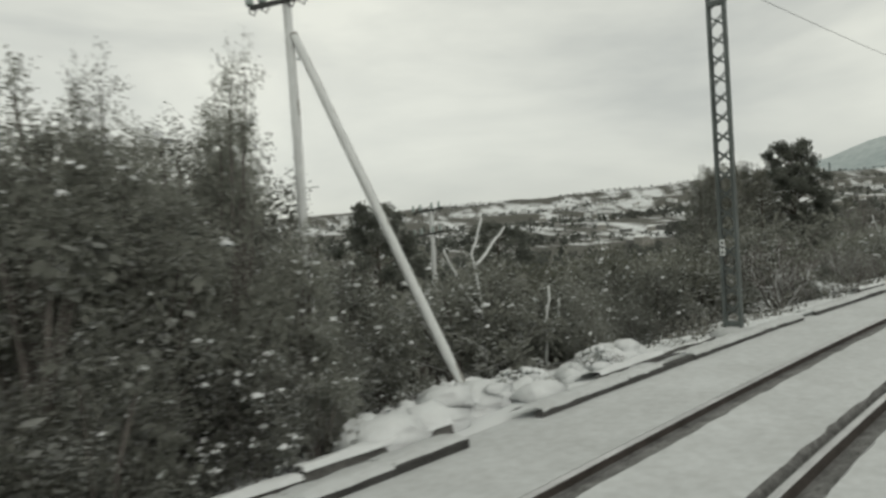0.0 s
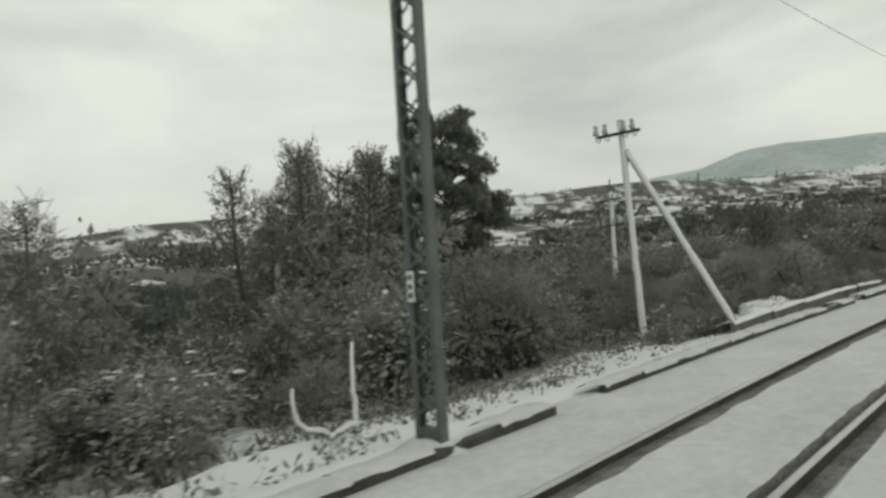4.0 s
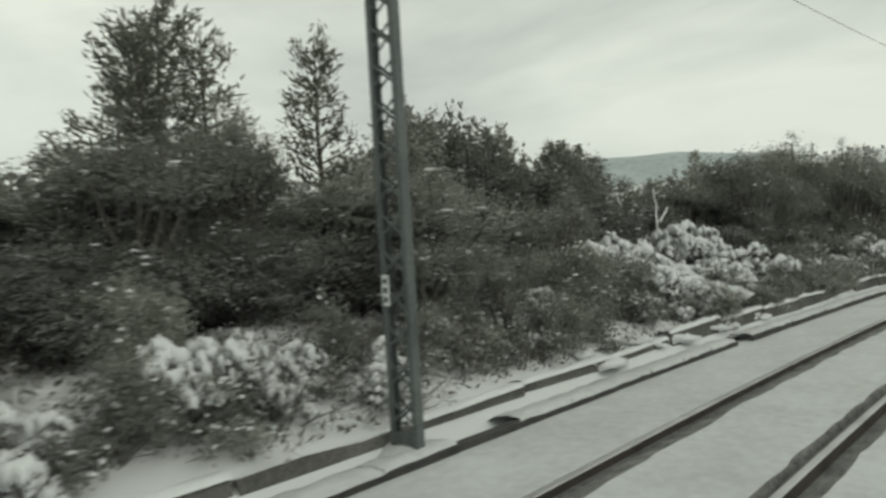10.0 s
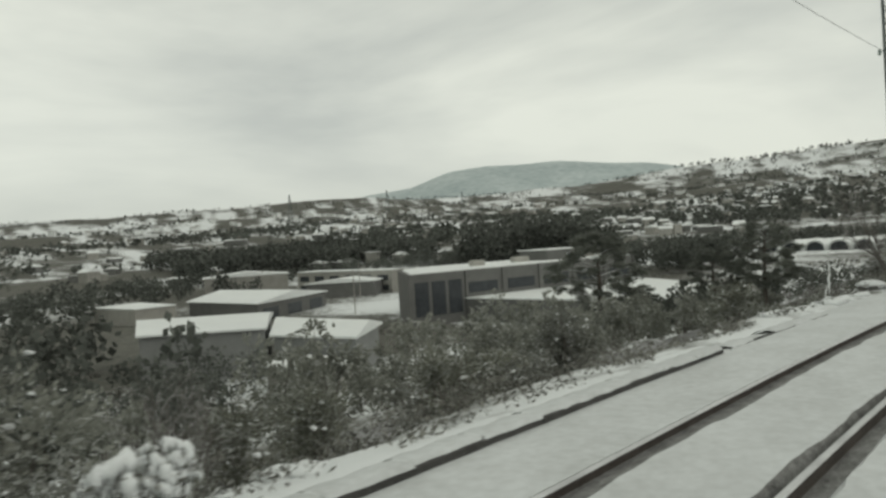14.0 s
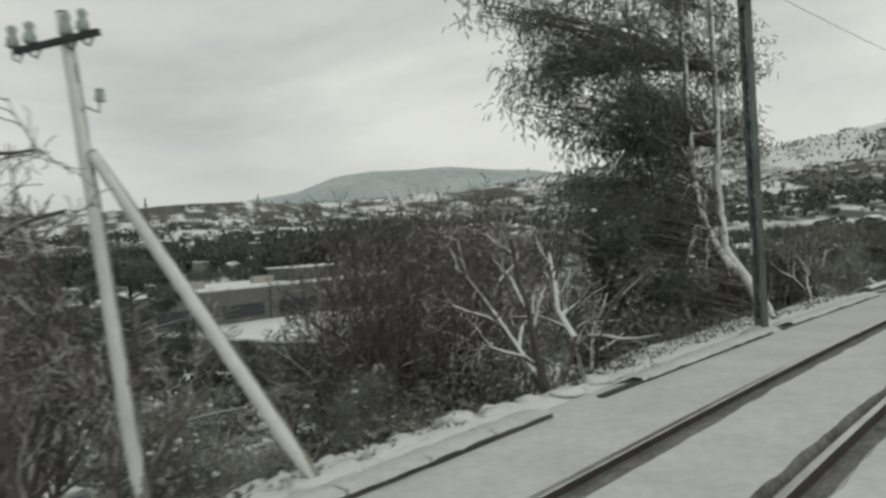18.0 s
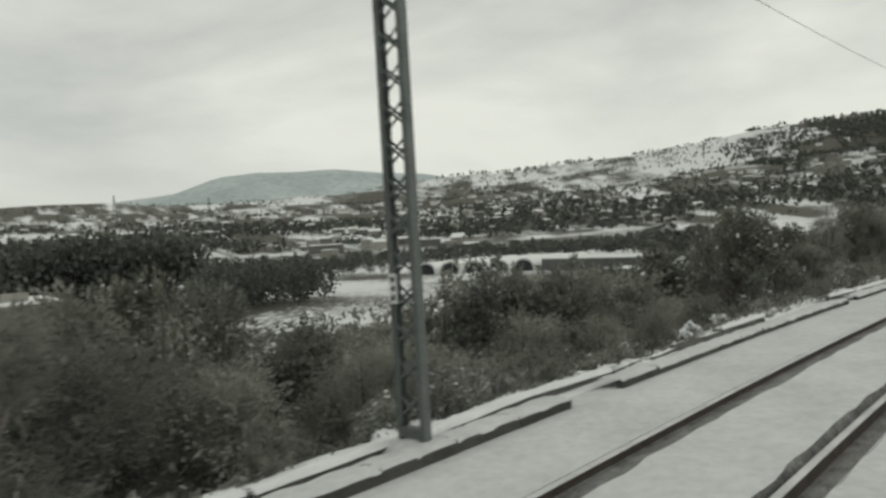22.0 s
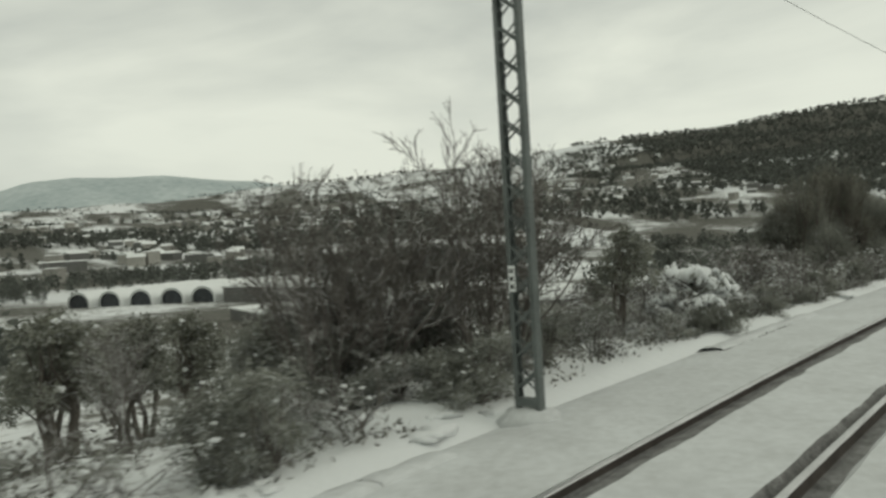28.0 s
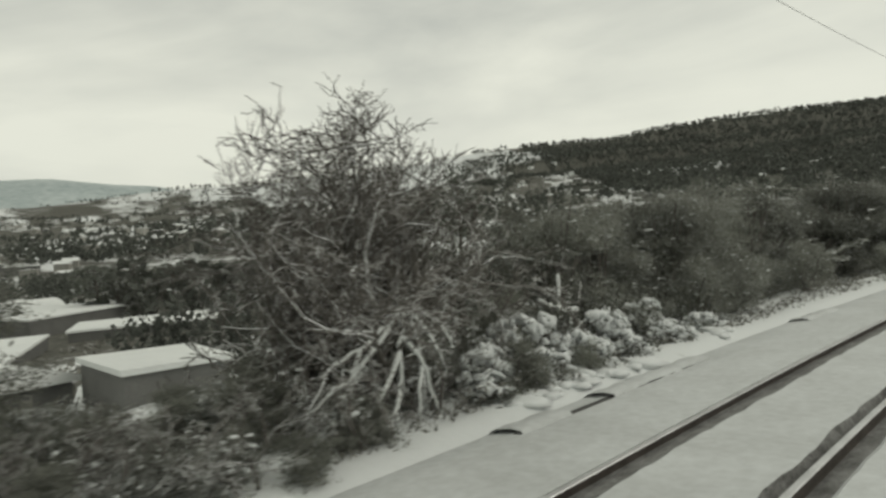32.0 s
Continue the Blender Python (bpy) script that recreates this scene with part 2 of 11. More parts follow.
# ---- mesh helpers ----
class Shape:
    """Gathers vertices and faces of one part."""

    def __init__(self):
        self.v, self.f = [], []

    def add(self, verts, faces):
        n = len(self.v)
        self.v.extend(tuple(p) for p in verts)
        self.f.extend(tuple(i + n for i in face) for face in faces)
        return self

    def box(self, m, x, y, z):
        """A box of full size x, y, z about the pose m."""
        c = [m @ Vector((sx * x / 2, sy * y / 2, sz * z / 2)) for sz in (-1, 1) for sx, sy in ((-1, -1), (1, -1), (1, 1), (-1, 1))]
        return self.add(c, [(3, 2, 1, 0), (4, 5, 6, 7), (0, 1, 5, 4), (1, 2, 6, 5), (2, 3, 7, 6), (3, 0, 4, 7)])

    def beam(self, a, b, w, h):
        a, b = Vector(a), Vector(b)
        m = (b - a).to_track_quat("X", "Z").to_matrix().to_4x4()
        m.translation = (a + b) / 2
        return self.box(m, (b - a).length, w, h)

    def tube(self, pts, radii, sides=6, cap=True):
        """A round limb through the points."""
        pts = [Vector(p) for p in pts]
        rings = []
        for i, p in enumerate(pts):
            d = (pts[min(i + 1, len(pts) - 1)] - pts[max(i - 1, 0)]).normalized()
            u = d.cross(Vector((0.31, 0.95, 0.07))).normalized()
            w = d.cross(u)
            rings.append([p + (u * math.cos(2 * math.pi * k / sides) + w * math.sin(2 * math.pi * k / sides)) * radii[i] for k in range(sides)])
        faces = []
        for i in range(len(pts) - 1):
            for k in range(sides):
                a, b = i * sides + k, i * sides + (k + 1) % sides
                faces.append((a, b, b + sides, a + sides))
        if cap:
            faces += [tuple(range(sides))[::-1], tuple((len(pts) - 1) * sides + k for k in range(sides))]
        return self.add([p for r in rings for p in r], faces)

    def lump(self, c, rx, ry, rz, rng, sides=6, uneven=0.25):
        """A low, uneven mound or clump."""
        c = Vector(c)
        v = [c + Vector((0, 0, rz))]
        for ring, (rr, zz) in enumerate(((0.62, 0.72), (1.0, 0.1), (0.7, -0.55))):
            for k in range(sides):
                a = 2 * math.pi * (k + 0.5 * ring) / sides
                q = 1 + rng.uniform(-uneven, uneven)
                v.append(c + Vector((math.cos(a) * rx * rr * q, math.sin(a) * ry * rr * q, rz * zz * q)))
        f = [(0, 1 + k, 1 + (k + 1) % sides) for k in range(sides)]
        for ring in range(2):
            for k in range(sides):
                a, b = 1 + ring * sides + k, 1 + ring * sides + (k + 1) % sides
                f.append((a, a + sides, b + sides, b))
        f.append(tuple(1 + 2 * sides + k for k in range(sides)))
        return self.add(v, f)


def mesh_of(name, shape, mat, smooth=False):
    me = bpy.data.meshes.new(name)
    me.from_pydata(shape.v, [], shape.f)
    me.materials.append(mat)
    if smooth:
        me.polygons.foreach_set("use_smooth", [True] * len(me.polygons))
    return me


def quads_mesh(name, verts, mat):
    """A mesh of separate quads from an array of n x 4 x 3."""
    n = len(verts)
    me = bpy.data.meshes.new(name)
    me.vertices.add(n * 4)
    me.vertices.foreach_set("co", verts.reshape(-1).astype(np.float32))
    me.loops.add(n * 4)
    me.loops.foreach_set("vertex_index", np.arange(n * 4, dtype=np.int32))
    me.polygons.add(n)
    me.polygons.foreach_set("loop_start", np.arange(0, n * 4, 4, dtype=np.int32))
    me.update(calc_edges=True)
    me.materials.append(mat)
    return me


def part(name, me, parent=None, label=""):
    """Links a mesh as one object, under a thing or a part where one is given."""
    ob = new(name, me)
    if parent:
        ob.parent = parent
    return tagged(ob, label)


def thing(name, label, category, group=""):
    return tagged(new(name), label, category, group)


def setting(name, me, label="", category=""):
    return tagged(new(name, me), label, category, kind="structure")


def smooth01(a, b, x):
    u = np.clip((np.asarray(x, float) - a) / (b - a), 0, 1)
    return u * u * (3 - 2 * u)


def table(x, pairs):
    return np.interp(x, [p[0] for p in pairs], [p[1] for p in pairs])


# ---- the lie of the land ----
FALL = ((-60, -3.0), (-20, -0.6), (-6, -0.3), (4.9, -0.25))
SLOPE_A = FALL + ((5.1, -0.06), (6.5, -0.3), (9, -0.9), (15, -2.2), (30, -5), (60, -9), (130, -11))
SLOPE_B = FALL + ((5.1, 0.0), (5.6, 0.2), (6.4, 0.5), (8, 0.85), (9.5, 0.7), (12, 0.1), (15, -0.6), (25, -3), (60, -8), (130, -11))
SLOPE_C = FALL + ((5.1, -0.06), (6.5, -0.35), (8, -1.0), (11, -2.4), (13.2, -3.2), (17, -3.3), (25, -5.5), (50, -10.6), (130, -11.5))
SLOPE_D = FALL + ((5.1, -0.03), (7, -0.1), (10, -0.7), (20, -3.2), (60, -6.6), (130, -8.3))
CREST = ((60, 26), (100, 30), (144, 68), (178, 80), (211, 92), (238, 100), (280, 108), (330, 102), (384, 112), (425, 138), (455, 150), (488, 170), (506, 186), (530, 212), (567, 222), (595, 243), (643, 264), (760, 270))
PEAK = ((230, 60), (270, 150), (300, 205), (322, 290), (338, 330), (352, 415), (366, 436), (380, 424), (393, 432), (412, 398), (425, 380), (441, 330), (480, 215), (560, 120))


def rough_noise(x, y, size, seed):
    """Smooth value noise on a lattice, for arrays."""
    r = np.random.RandomState(seed).rand(64, 64)
    u, v = x / size, y / size
    i, j = np.floor(u).astype(int), np.floor(v).astype(int)
    fu, fv = u - i, v - j
    fu, fv = fu * fu * (3 - 2 * fu), fv * fv * (3 - 2 * fv)
    g = lambda a, b: r[a % 64, b % 64]
    return (g(i, j) * (1 - fu) + g(i + 1, j) * fu) * (1 - fv) + (g(i, j + 1) * (1 - fu) + g(i + 1, j + 1) * fu) * fv - 0.5


def ground_z(s, lat):
    """The height of the ground, for numbers or arrays."""
    s, lat = np.asarray(s, float), np.asarray(lat, float)
    wb = smooth01(76, 86, s) * (1 - smooth01(112, 122, s))
    wc = smooth01(112, 122, s) * (1 - smooth01(215, 260, s))
    wd = smooth01(215, 260, s)
    wa = 1 - smooth01(76, 86, s)
    z = wa * table(lat, SLOPE_A) + wb * table(lat, SLOPE_B) + wc * table(lat, SLOPE_C) + wd * table(lat, SLOPE_D)
    crest = table(s, CREST)
    far = np.interp(lat, [130, 320, 1000, 1250, 1700, 2100, 3200, 3900, 4250, 4700], [0, 0, 0.42, 0.55, 1, 0.86, 0.8, 0.9, 1.0, 0.9])
    z = z + far * (crest + 10)
    z = z + np.interp(lat, [3200, 4250, 4600], [0, 1, 0.8]) * np.maximum(table(s, PEAK) - crest, 0)
    z = z + rough_noise(s, lat, 2.3, 3) * 0.5 * smooth01(5.6, 8, lat) * (1 - smooth01(60, 100, lat)) + rough_noise(s, lat, 0.9, 5) * 0.22 * smooth01(5.3, 6.5, lat) * (1 - smooth01(40, 60, lat))
    z = z + rough_noise(s * 3, lat, 150, 7) * 22 * smooth01(500, 1200, lat) + rough_noise(s * 4, lat, 61, 8) * 9 * smooth01(500, 1200, lat)
    return z


def gz(s, lat):
    return float(ground_z(s, lat))


def build_ground():
    ss = np.concatenate([np.arange(-150, -24, 6), np.arange(-24, 346, 0.8), np.arange(346, 761, 4)])
    ll = np.concatenate([[-225, -170, -110, -60, -40, -25, -15, -9, -6, 0, 4.86], np.arange(5.0, 20, 0.4), np.arange(20, 60, 2), np.arange(60, 300, 10), np.arange(300, 1000, 25), np.arange(1000, 2000, 40), np.arange(2000, 4801, 140)])
    S, L = np.meshgrid(ss, ll, indexing="ij")
    Z = ground_z(S, L)
    idx = np.clip(((S - S0) / STEP).astype(int), 0, len(LINE_A) - 1)
    X = LINE_A[idx, 0] - np.sin(LINE_A[idx, 2]) * L
    Y = LINE_A[idx, 1] + np.cos(LINE_A[idx, 2]) * L
    fs = (S - (S0 + idx * STEP))
    X, Y = X + np.cos(LINE_A[idx, 2]) * fs, Y + np.sin(LINE_A[idx, 2]) * fs
    n, k = S.shape
    verts = np.stack([X, Y, Z], -1).reshape(-1, 3)
    a = (np.arange(n - 1)[:, None] * k + np.arange(k - 1)[None]).reshape(-1)
    faces = np.stack([a, a + k, a + k + 1, a + 1], 1)
    me = bpy.data.meshes.new("ground")
    me.vertices.add(len(verts))
    me.vertices.foreach_set("co", verts.reshape(-1).astype(np.float32))
    me.loops.add(len(faces) * 4)
    me.loops.foreach_set("vertex_index", faces.reshape(-1).astype(np.int32))
    me.polygons.add(len(faces))
    me.polygons.foreach_set("loop_start", np.arange(0, len(faces) * 4, 4, dtype=np.int32))
    me.polygons.foreach_set("use_smooth", [True] * len(faces))
    me.update(calc_edges=True)
    me.materials.append(GROUND)
    me.materials.append(HAZED_PEAK)
    # beyond 2700 m the mountain takes the colour with haze mixed in
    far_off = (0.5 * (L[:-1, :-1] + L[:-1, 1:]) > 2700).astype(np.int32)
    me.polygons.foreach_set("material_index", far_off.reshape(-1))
    # how thick the snow lies: open bank and fields white, woods and ridges dark
    cover = 0.56 + 0.10 * rough_noise(S, L, 7, 11) + 0.2 * rough_noise(S * 3, L, 90, 12)
    cover = cover + 0.10 * (1 - smooth01(5.2, 7.5, L))
    cover = cover + 0.35 * smooth01(23.5, 25, S) * (1 - smooth01(33, 35, S)) * smooth01(6, 7.5, L) * (1 - smooth01(19, 21, L))
    cover = np.where((L > 60) & (L < 420), 0.47 + 0.35 * rough_noise(S * 2, L, 45, 13), cover)
    cover = np.where(L >= 420, 0.47 + 0.30 * rough_noise(S * 26, L, 170, 14) + 0.22 * rough_noise(S * 60, L, 120, 16) + 0.14 * rough_noise(S * 4, L, 200, 18), cover)
    cover = cover - 0.16 * smooth01(10, 20, L) * (1 - smooth01(380, 520, L)) * (1 - smooth01(95, 125, S))
    cover = cover + 0.10 * smooth01(1100, 1500, L) * smooth01(400, 450, S) * (1 - smooth01(515, 560, S))
    cover = cover - 0.6 * smooth01(900, 1400, L) * smooth01(512, 566, S + 70 * rough_noise(S * 5, L, 190, 19))
    cover = np.where(L > 2600, 0.40 + 0.3 * rough_noise(S * 6, L, 260, 15), cover)
    mark = me.attributes.new("snow_cover", "FLOAT", "POINT")
    mark.data.foreach_set("value", cover.reshape(-1).astype(np.float32))
    setting("ground", me, "snow-patched hillside, valley and far hills", "ground")


build_ground()


def strip(name, s0, s1, step, profile, mats, wobble=None):
    """A sheet along the line: profile rows of (lat, z, material index to the next row)."""
    n = int((s1 - s0) / step) + 1
    v, f, idx = [], [], []
    for i in range(n):
        s = s0 + i * step
        for k, (lat, z, _) in enumerate(profile):
            dl, dz = wobble(s, k) if wobble else (0, 0)
            v.append(at(s, lat + dl, z + dz))
    k = len(profile)
    for i in range(n - 1):
        for j in range(k - 1):
            a = i * k + j
            f.append((a, a + k, a + k + 1, a + 1))
            idx.append(profile[j][2])
    me = bpy.data.meshes.new(name)
    me.from_pydata(v, [], f)
    for m in mats:
        me.materials.append(m)
    me.polygons.foreach_set("material_index", idx)
    return me


RAIL_FAR, RAIL_NEAR, OWN_LEFT, OWN_RIGHT = 3.25, 1.745, -0.50, -2.005


profile = [
    (-5.5, -0.22, 0), (-3.2, -0.06, 0), (OWN_RIGHT - 0.05, -0.05, 0), (OWN_RIGHT + 0.045, -0.13, 1), (OWN_RIGHT + 0.20, -0.05, 0),
    (-1.2, -0.045, 0), (-0.8, -0.05, 0), (OWN_LEFT - 0.44, -0.05, 0), (OWN_LEFT - 0.33, -0.12, 1), (OWN_LEFT + 0.24, -0.05, 0),
    (0.7, -0.075, 0), (RAIL_NEAR - 0.26, -0.05, 0), (RAIL_NEAR - 0.20, -0.11, 1), (RAIL_NEAR - 0.03, -0.13, 1), (RAIL_NEAR + 0.03, -0.13, 1), (RAIL_NEAR + 0.15, -0.12, 1), (RAIL_NEAR + 0.20, -0.045, 0),
    (2.53, -0.055, 0), (RAIL_FAR - 0.27, -0.04, 1), (RAIL_FAR - 0.17, -0.075, 1), (RAIL_FAR - 0.03, -0.10, 1), (RAIL_FAR + 0.065, -0.075, 1), (RAIL_FAR + 0.085, -0.03, 0),
    (3.8, -0.04, 0), (4.4, -0.05, 0), (4.74, -0.07, 0), (5.05, -0.12, 0),
]


def bed_wobble(s, k):
    n1 = noise.noise(Vector((s * 2.3, k * 3.7, 0.5)))
    n2 = noise.noise(Vector((s * 0.33, k * 1.7, 4.5)))
    n3 = noise.noise(Vector((s * 6.1, k * 2.7, 8.5)))
    if k in (4, 7, 11, 16, 18):
        return 0.03 * n1 + 0.03 * n2 + 0.02 * n3, 0.006 * n1
    if k in (12, 15, 19):
        return 0.02 * n1 + 0.03 * n2, 0
    return 0, 0.014 * n2 + 0.004 * n1 if k in (5, 6, 10, 17, 23, 24, 25) else 0


setting("trackbed", strip("trackbed", -40, 352, 0.22, profile, (TRACK_SNOW, BALLAST), bed_wobble), "two tracks bedded in snow with dark wheel grooves", "railway track")


def rail_mesh(lat):
    """One rail: head, web and foot in section, drawn along the line."""
    section = [(-0.066, -0.16), (-0.06, -0.145), (-0.012, -0.125), (-0.01, -0.045), (-0.034, -0.035), (-0.036, -0.008), (-0.028, 0.0), (0.028, 0.0), (0.036, -0.008), (0.034, -0.035), (0.01, -0.045), (0.012, -0.125), (0.06, -0.145), (0.066, -0.16)]
    me = strip("rail", -40, 352, 1.0, [(lat + a, z, 1 if 5 <= i <= 7 else 0) for i, (a, z) in enumerate(section)], (RUST, RAIL))
    return me


for rail_lat in (RAIL_FAR, RAIL_NEAR, OWN_LEFT, OWN_RIGHT):
    tagged(new("rail", rail_mesh(rail_lat)), "worn steel rail with a bright head in a snow groove", "rail", "rails", "structure")


# ---- along the line: kerb, masts, wires, telegraph poles ----
def along(s, lat, z, turn=0.0):
    """A pose on the line: x ahead, y to the left."""
    return Matrix.Translation(at(s, lat, z)) @ pose(0, 0, 0, 0, 0, head(s) + turn)


def build_kerb():
    rng = random.Random(4)
    kerb = tagged(new("kerb"), "dark concrete cable trough edged with snow beside the track", "kerb", kind="structure")
    stone = Shape()
    b = 0.012
    w, h = 0.11, 0.20
    ring = [(-w / 2, -h / 2), (w / 2, -h / 2), (w / 2, h / 2 - b), (w / 2 - b, h / 2), (-w / 2 + b, h / 2), (-w / 2, h / 2 - b)]
    v = [(x, y, z) for x in (-0.51, 0.51) for y, z in ring]
    stone.add(v, [tuple(range(6)), tuple(range(11, 5, -1))] + [(k, k + 6, (k + 1) % 6 + 6, (k + 1) % 6) for k in range(6)])
    me = mesh_of("kerb_stone", stone, CONCRETE)
    cap = Shape()
    rows = []
    for i, x in enumerate((-0.5, -0.3, -0.05, 0.2, 0.5)):
        q = (0.0, 0.012, -0.008, 0.01, 0.0)[i]
        rows += [(x, -0.075 + q, 0.0), (x, -0.05 + q, 0.035 + q), (x, 0.1, 0.045 - q), (x, 0.3, 0.01 + q), (x, 0.42, -0.06)]
    cap.add(rows, [(i * 5 + j, i * 5 + 5 + j, i * 5 + 6 + j, i * 5 + 1 + j) for i in range(4) for j in range(4)])
    cap_me = mesh_of("snow_cap", cap, TRACK_SNOW, True)
    s = -3.0
    while s < 312:
        run = rng.randint(6, 15)
        shown = s < 128 or 143 < s < 174 or 188 < s < 240
        lift = rng.uniform(-0.012, 0.02)
        shift = rng.uniform(-0.03, 0.04)
        if s > 128 and not 188 < s < 240:
            lift -= 0.035
        if not shown:
            run, lift = (rng.randint(2, 5), lift - 0.05)
        for k in range(run):
            u = s + k
            stone_ob = part("kerb_stone", me, kerb)
            stone_ob.matrix_basis = along(u, 4.66 + shift + rng.uniform(-0.008, 0.008), -0.085 + lift + rng.uniform(-0.008, 0.008), rng.uniform(-0.6, 0.6))
            if rng.random() < 0.95:
                part("snow_cap", cap_me, kerb).matrix_basis = along(u, 4.68 + shift + rng.uniform(-0.01, 0.015), 0.008 + lift, rng.choice((0, 0, 1.5, -1.5)))
        s += run + (rng.uniform(0.3, 1.3) if shown else rng.uniform(4, 11))


build_kerb()


def build_low_wall():
    """The broken concrete edging behind the kerb, at the foot of the bank."""
    rng = random.Random(9)
    wall = tagged(new("low_wall"), "low broken concrete edging capped with snow at the foot of the bank", "wall", kind="structure")
    slab = Shape().add([(-1.02, -0.05, -0.42), (1.02, -0.05, -0.42), (1.02, 0.05, -0.42), (-1.02, 0.05, -0.42), (-1.0, -0.02, 0.0), (-0.3, -0.03, 0.02), (0.4, -0.015, -0.015), (1.0, -0.02, 0.01), (1.0, 0.06, 0.01), (-1.0, 0.06, 0.0)],
                       [(0, 1, 7, 6, 5, 4), (1, 2, 8, 7), (2, 3, 9, 8), (3, 0, 4, 9), (4, 5, 6, 7, 8, 9)])
    me = mesh_of("wall_slab", slab, WALL_EDGE)
    cap = Shape()
    rows = []
    for i, x in enumerate((-1.0, -0.6, -0.2, 0.3, 0.7, 1.0)):
        q = (0.0, 0.02, -0.015, 0.015, -0.01, 0.0)[i]
        rows += [(x, -0.06 + q, -0.01), (x, -0.03, 0.045 + q), (x, 0.12, 0.06 - q), (x, 0.45, 0.02)]
    cap.add(rows, [(i * 4 + j, i * 4 + 4 + j, i * 4 + 5 + j, i * 4 + 1 + j) for i in range(5) for j in range(3)])
    cap_me = mesh_of("snow_cap", cap, SNOW, True)
    for s0, s1 in ((2, 6), (9, 13), (22, 30), (50, 61), (63, 79), (88, 101), (102, 122), (186, 193), (197, 214), (219, 228)):
        u = s0
        while u < s1:
            low = s0 > 180 or s0 < 30
            m = along(u + 1, 5.32 + rng.uniform(-0.05, 0.05), (-0.03 if low else 0.24 if s0 > 101 else 0.15 if s0 > 85 else 0.05 if s0 > 62 else 0.10) + rng.uniform(-0.025, 0.025), rng.uniform(-1.2, 1.2)) @ pose(0, 0, 0, -12, rng.uniform(-1.5, 1.5), 0)
            part("wall_slab", me, wall).matrix_basis = m
            if rng.random() < 0.8:
                part("snow_cap", cap_me, wall).matrix_basis = m
            u += 2


build_low_wall()


def build_mast():
    mast = thing("catenary_mast", "tall grey-green lattice steel catenary mast on the snowy trackside", "mast", "catenary masts")
    top, half = 9.2, 0.17
    for side in (-1, 1):
        leg = Shape()
        y = side * half
        ring = [(-0.0525, 0), (0.0525, 0), (0.0525, -0.056), (0.0435, -0.056), (0.0435, -0.012), (-0.0435, -0.012), (-0.0435, -0.056), (-0.0525, -0.056)]
        if side < 0:
            ring.reverse()
        v = [Vector((px, y + side * (py + 0.006), z)) for z in (-0.4, top) for px, py in ring]
        leg.add(v, [tuple(range(8)), tuple(range(8, 16))] + [(k, (k + 1) % 8, 8 + (k + 1) % 8, 8 + k) for k in range(8)])
        part("leg", mesh_of("leg", leg, MAST), mast)
    for face in (-0.05, 0.05):
        lace = Shape()
        z, k = 0.25, 0
        while z < top - 0.3:
            lace.beam((face, -half, z), (face, half, z + 0.27), 0.006, 0.026)
            lace.beam((face + 0.007, half, z), (face + 0.007, -half, z + 0.27), 0.006, 0.026)
            k += 1
            z += 0.36
        part("lacing", mesh_of("lacing", lace, MAST), mast)["kind"] = "stuff"
    for z in (0.12, 6.12, 8.9):
        part("batten_plate", mesh_of("batten_plate", Shape().box(pose(0, 0, z), 0.12, 0.33, 0.09), MAST), mast)
    arm = Shape()
    arm.tube([(0, -0.16, 6.12), (0.02, -0.75, 6.45), (0.02, -1.9, 7.12)], [0.03, 0.03, 0.028], 6)
    arm_ob = part("cantilever_arm", mesh_of("cantilever_arm", arm, MAST), mast)
    for k in range(6):
        y = -0.32 - 0.07 * k
        z = 6.12 + (-y - 0.16) * 0.56
        part("insulator_disc", mesh_of("insulator_disc", Shape().tube([(0.0, y, z), (0.0, y - 0.03, z + 0.017)], [0.062, 0.05], 8), GLASS_CUP), arm_ob, "grey insulator disc" if k == 0 else "")
    part("registration_arm", mesh_of("registration_arm", Shape().tube([(0.02, -1.15, 6.68), (0.02, -2.1, 6.7)], [0.018, 0.018], 5), MAST), mast)
    part("top_tie", mesh_of("top_tie", Shape().tube([(0.02, -0.16, 8.0), (0.02, -1.9, 7.14)], [0.014, 0.014], 5), MAST), mast)
    hold = Shape()
    hold.tube([(0, 0.15, 6.72), (0, 0.30, 6.74)], [0.02, 0.02], 5).tube([(0, 0.29, 6.64), (0, 0.29, 6.80)], [0.045, 0.04], 7)
    part("wire_bracket", mesh_of("wire_bracket", hold, GLASS_CUP), mast)
    foot = Shape()
    foot.lump((0, 0, -0.12), 0.42, 0.42, 0.2, random.Random(1), 8, 0.15)
    part("snowy_footing", mesh_of("snowy_footing", foot, TRACK_SNOW, True), mast, "snow-covered concrete footing")
    plate = Shape()
    plate.box(pose(-0.075, 0.1, 1.55), 0.01, 0.09, 0.3)
    plate_ob = part("number_plate", mesh_of("number_plate", plate, RIME), mast, "small white plate")
    bars = Shape()
    for k in range(3):
        bars.box(pose(-0.082, 0.1, 1.46 + 0.09 * k), 0.003, 0.045, 0.05)
    part("plate_marks", mesh_of("plate_marks", bars, IRON), plate_ob, "dark illegible marks")["kind"] = "stuff"
    return mast


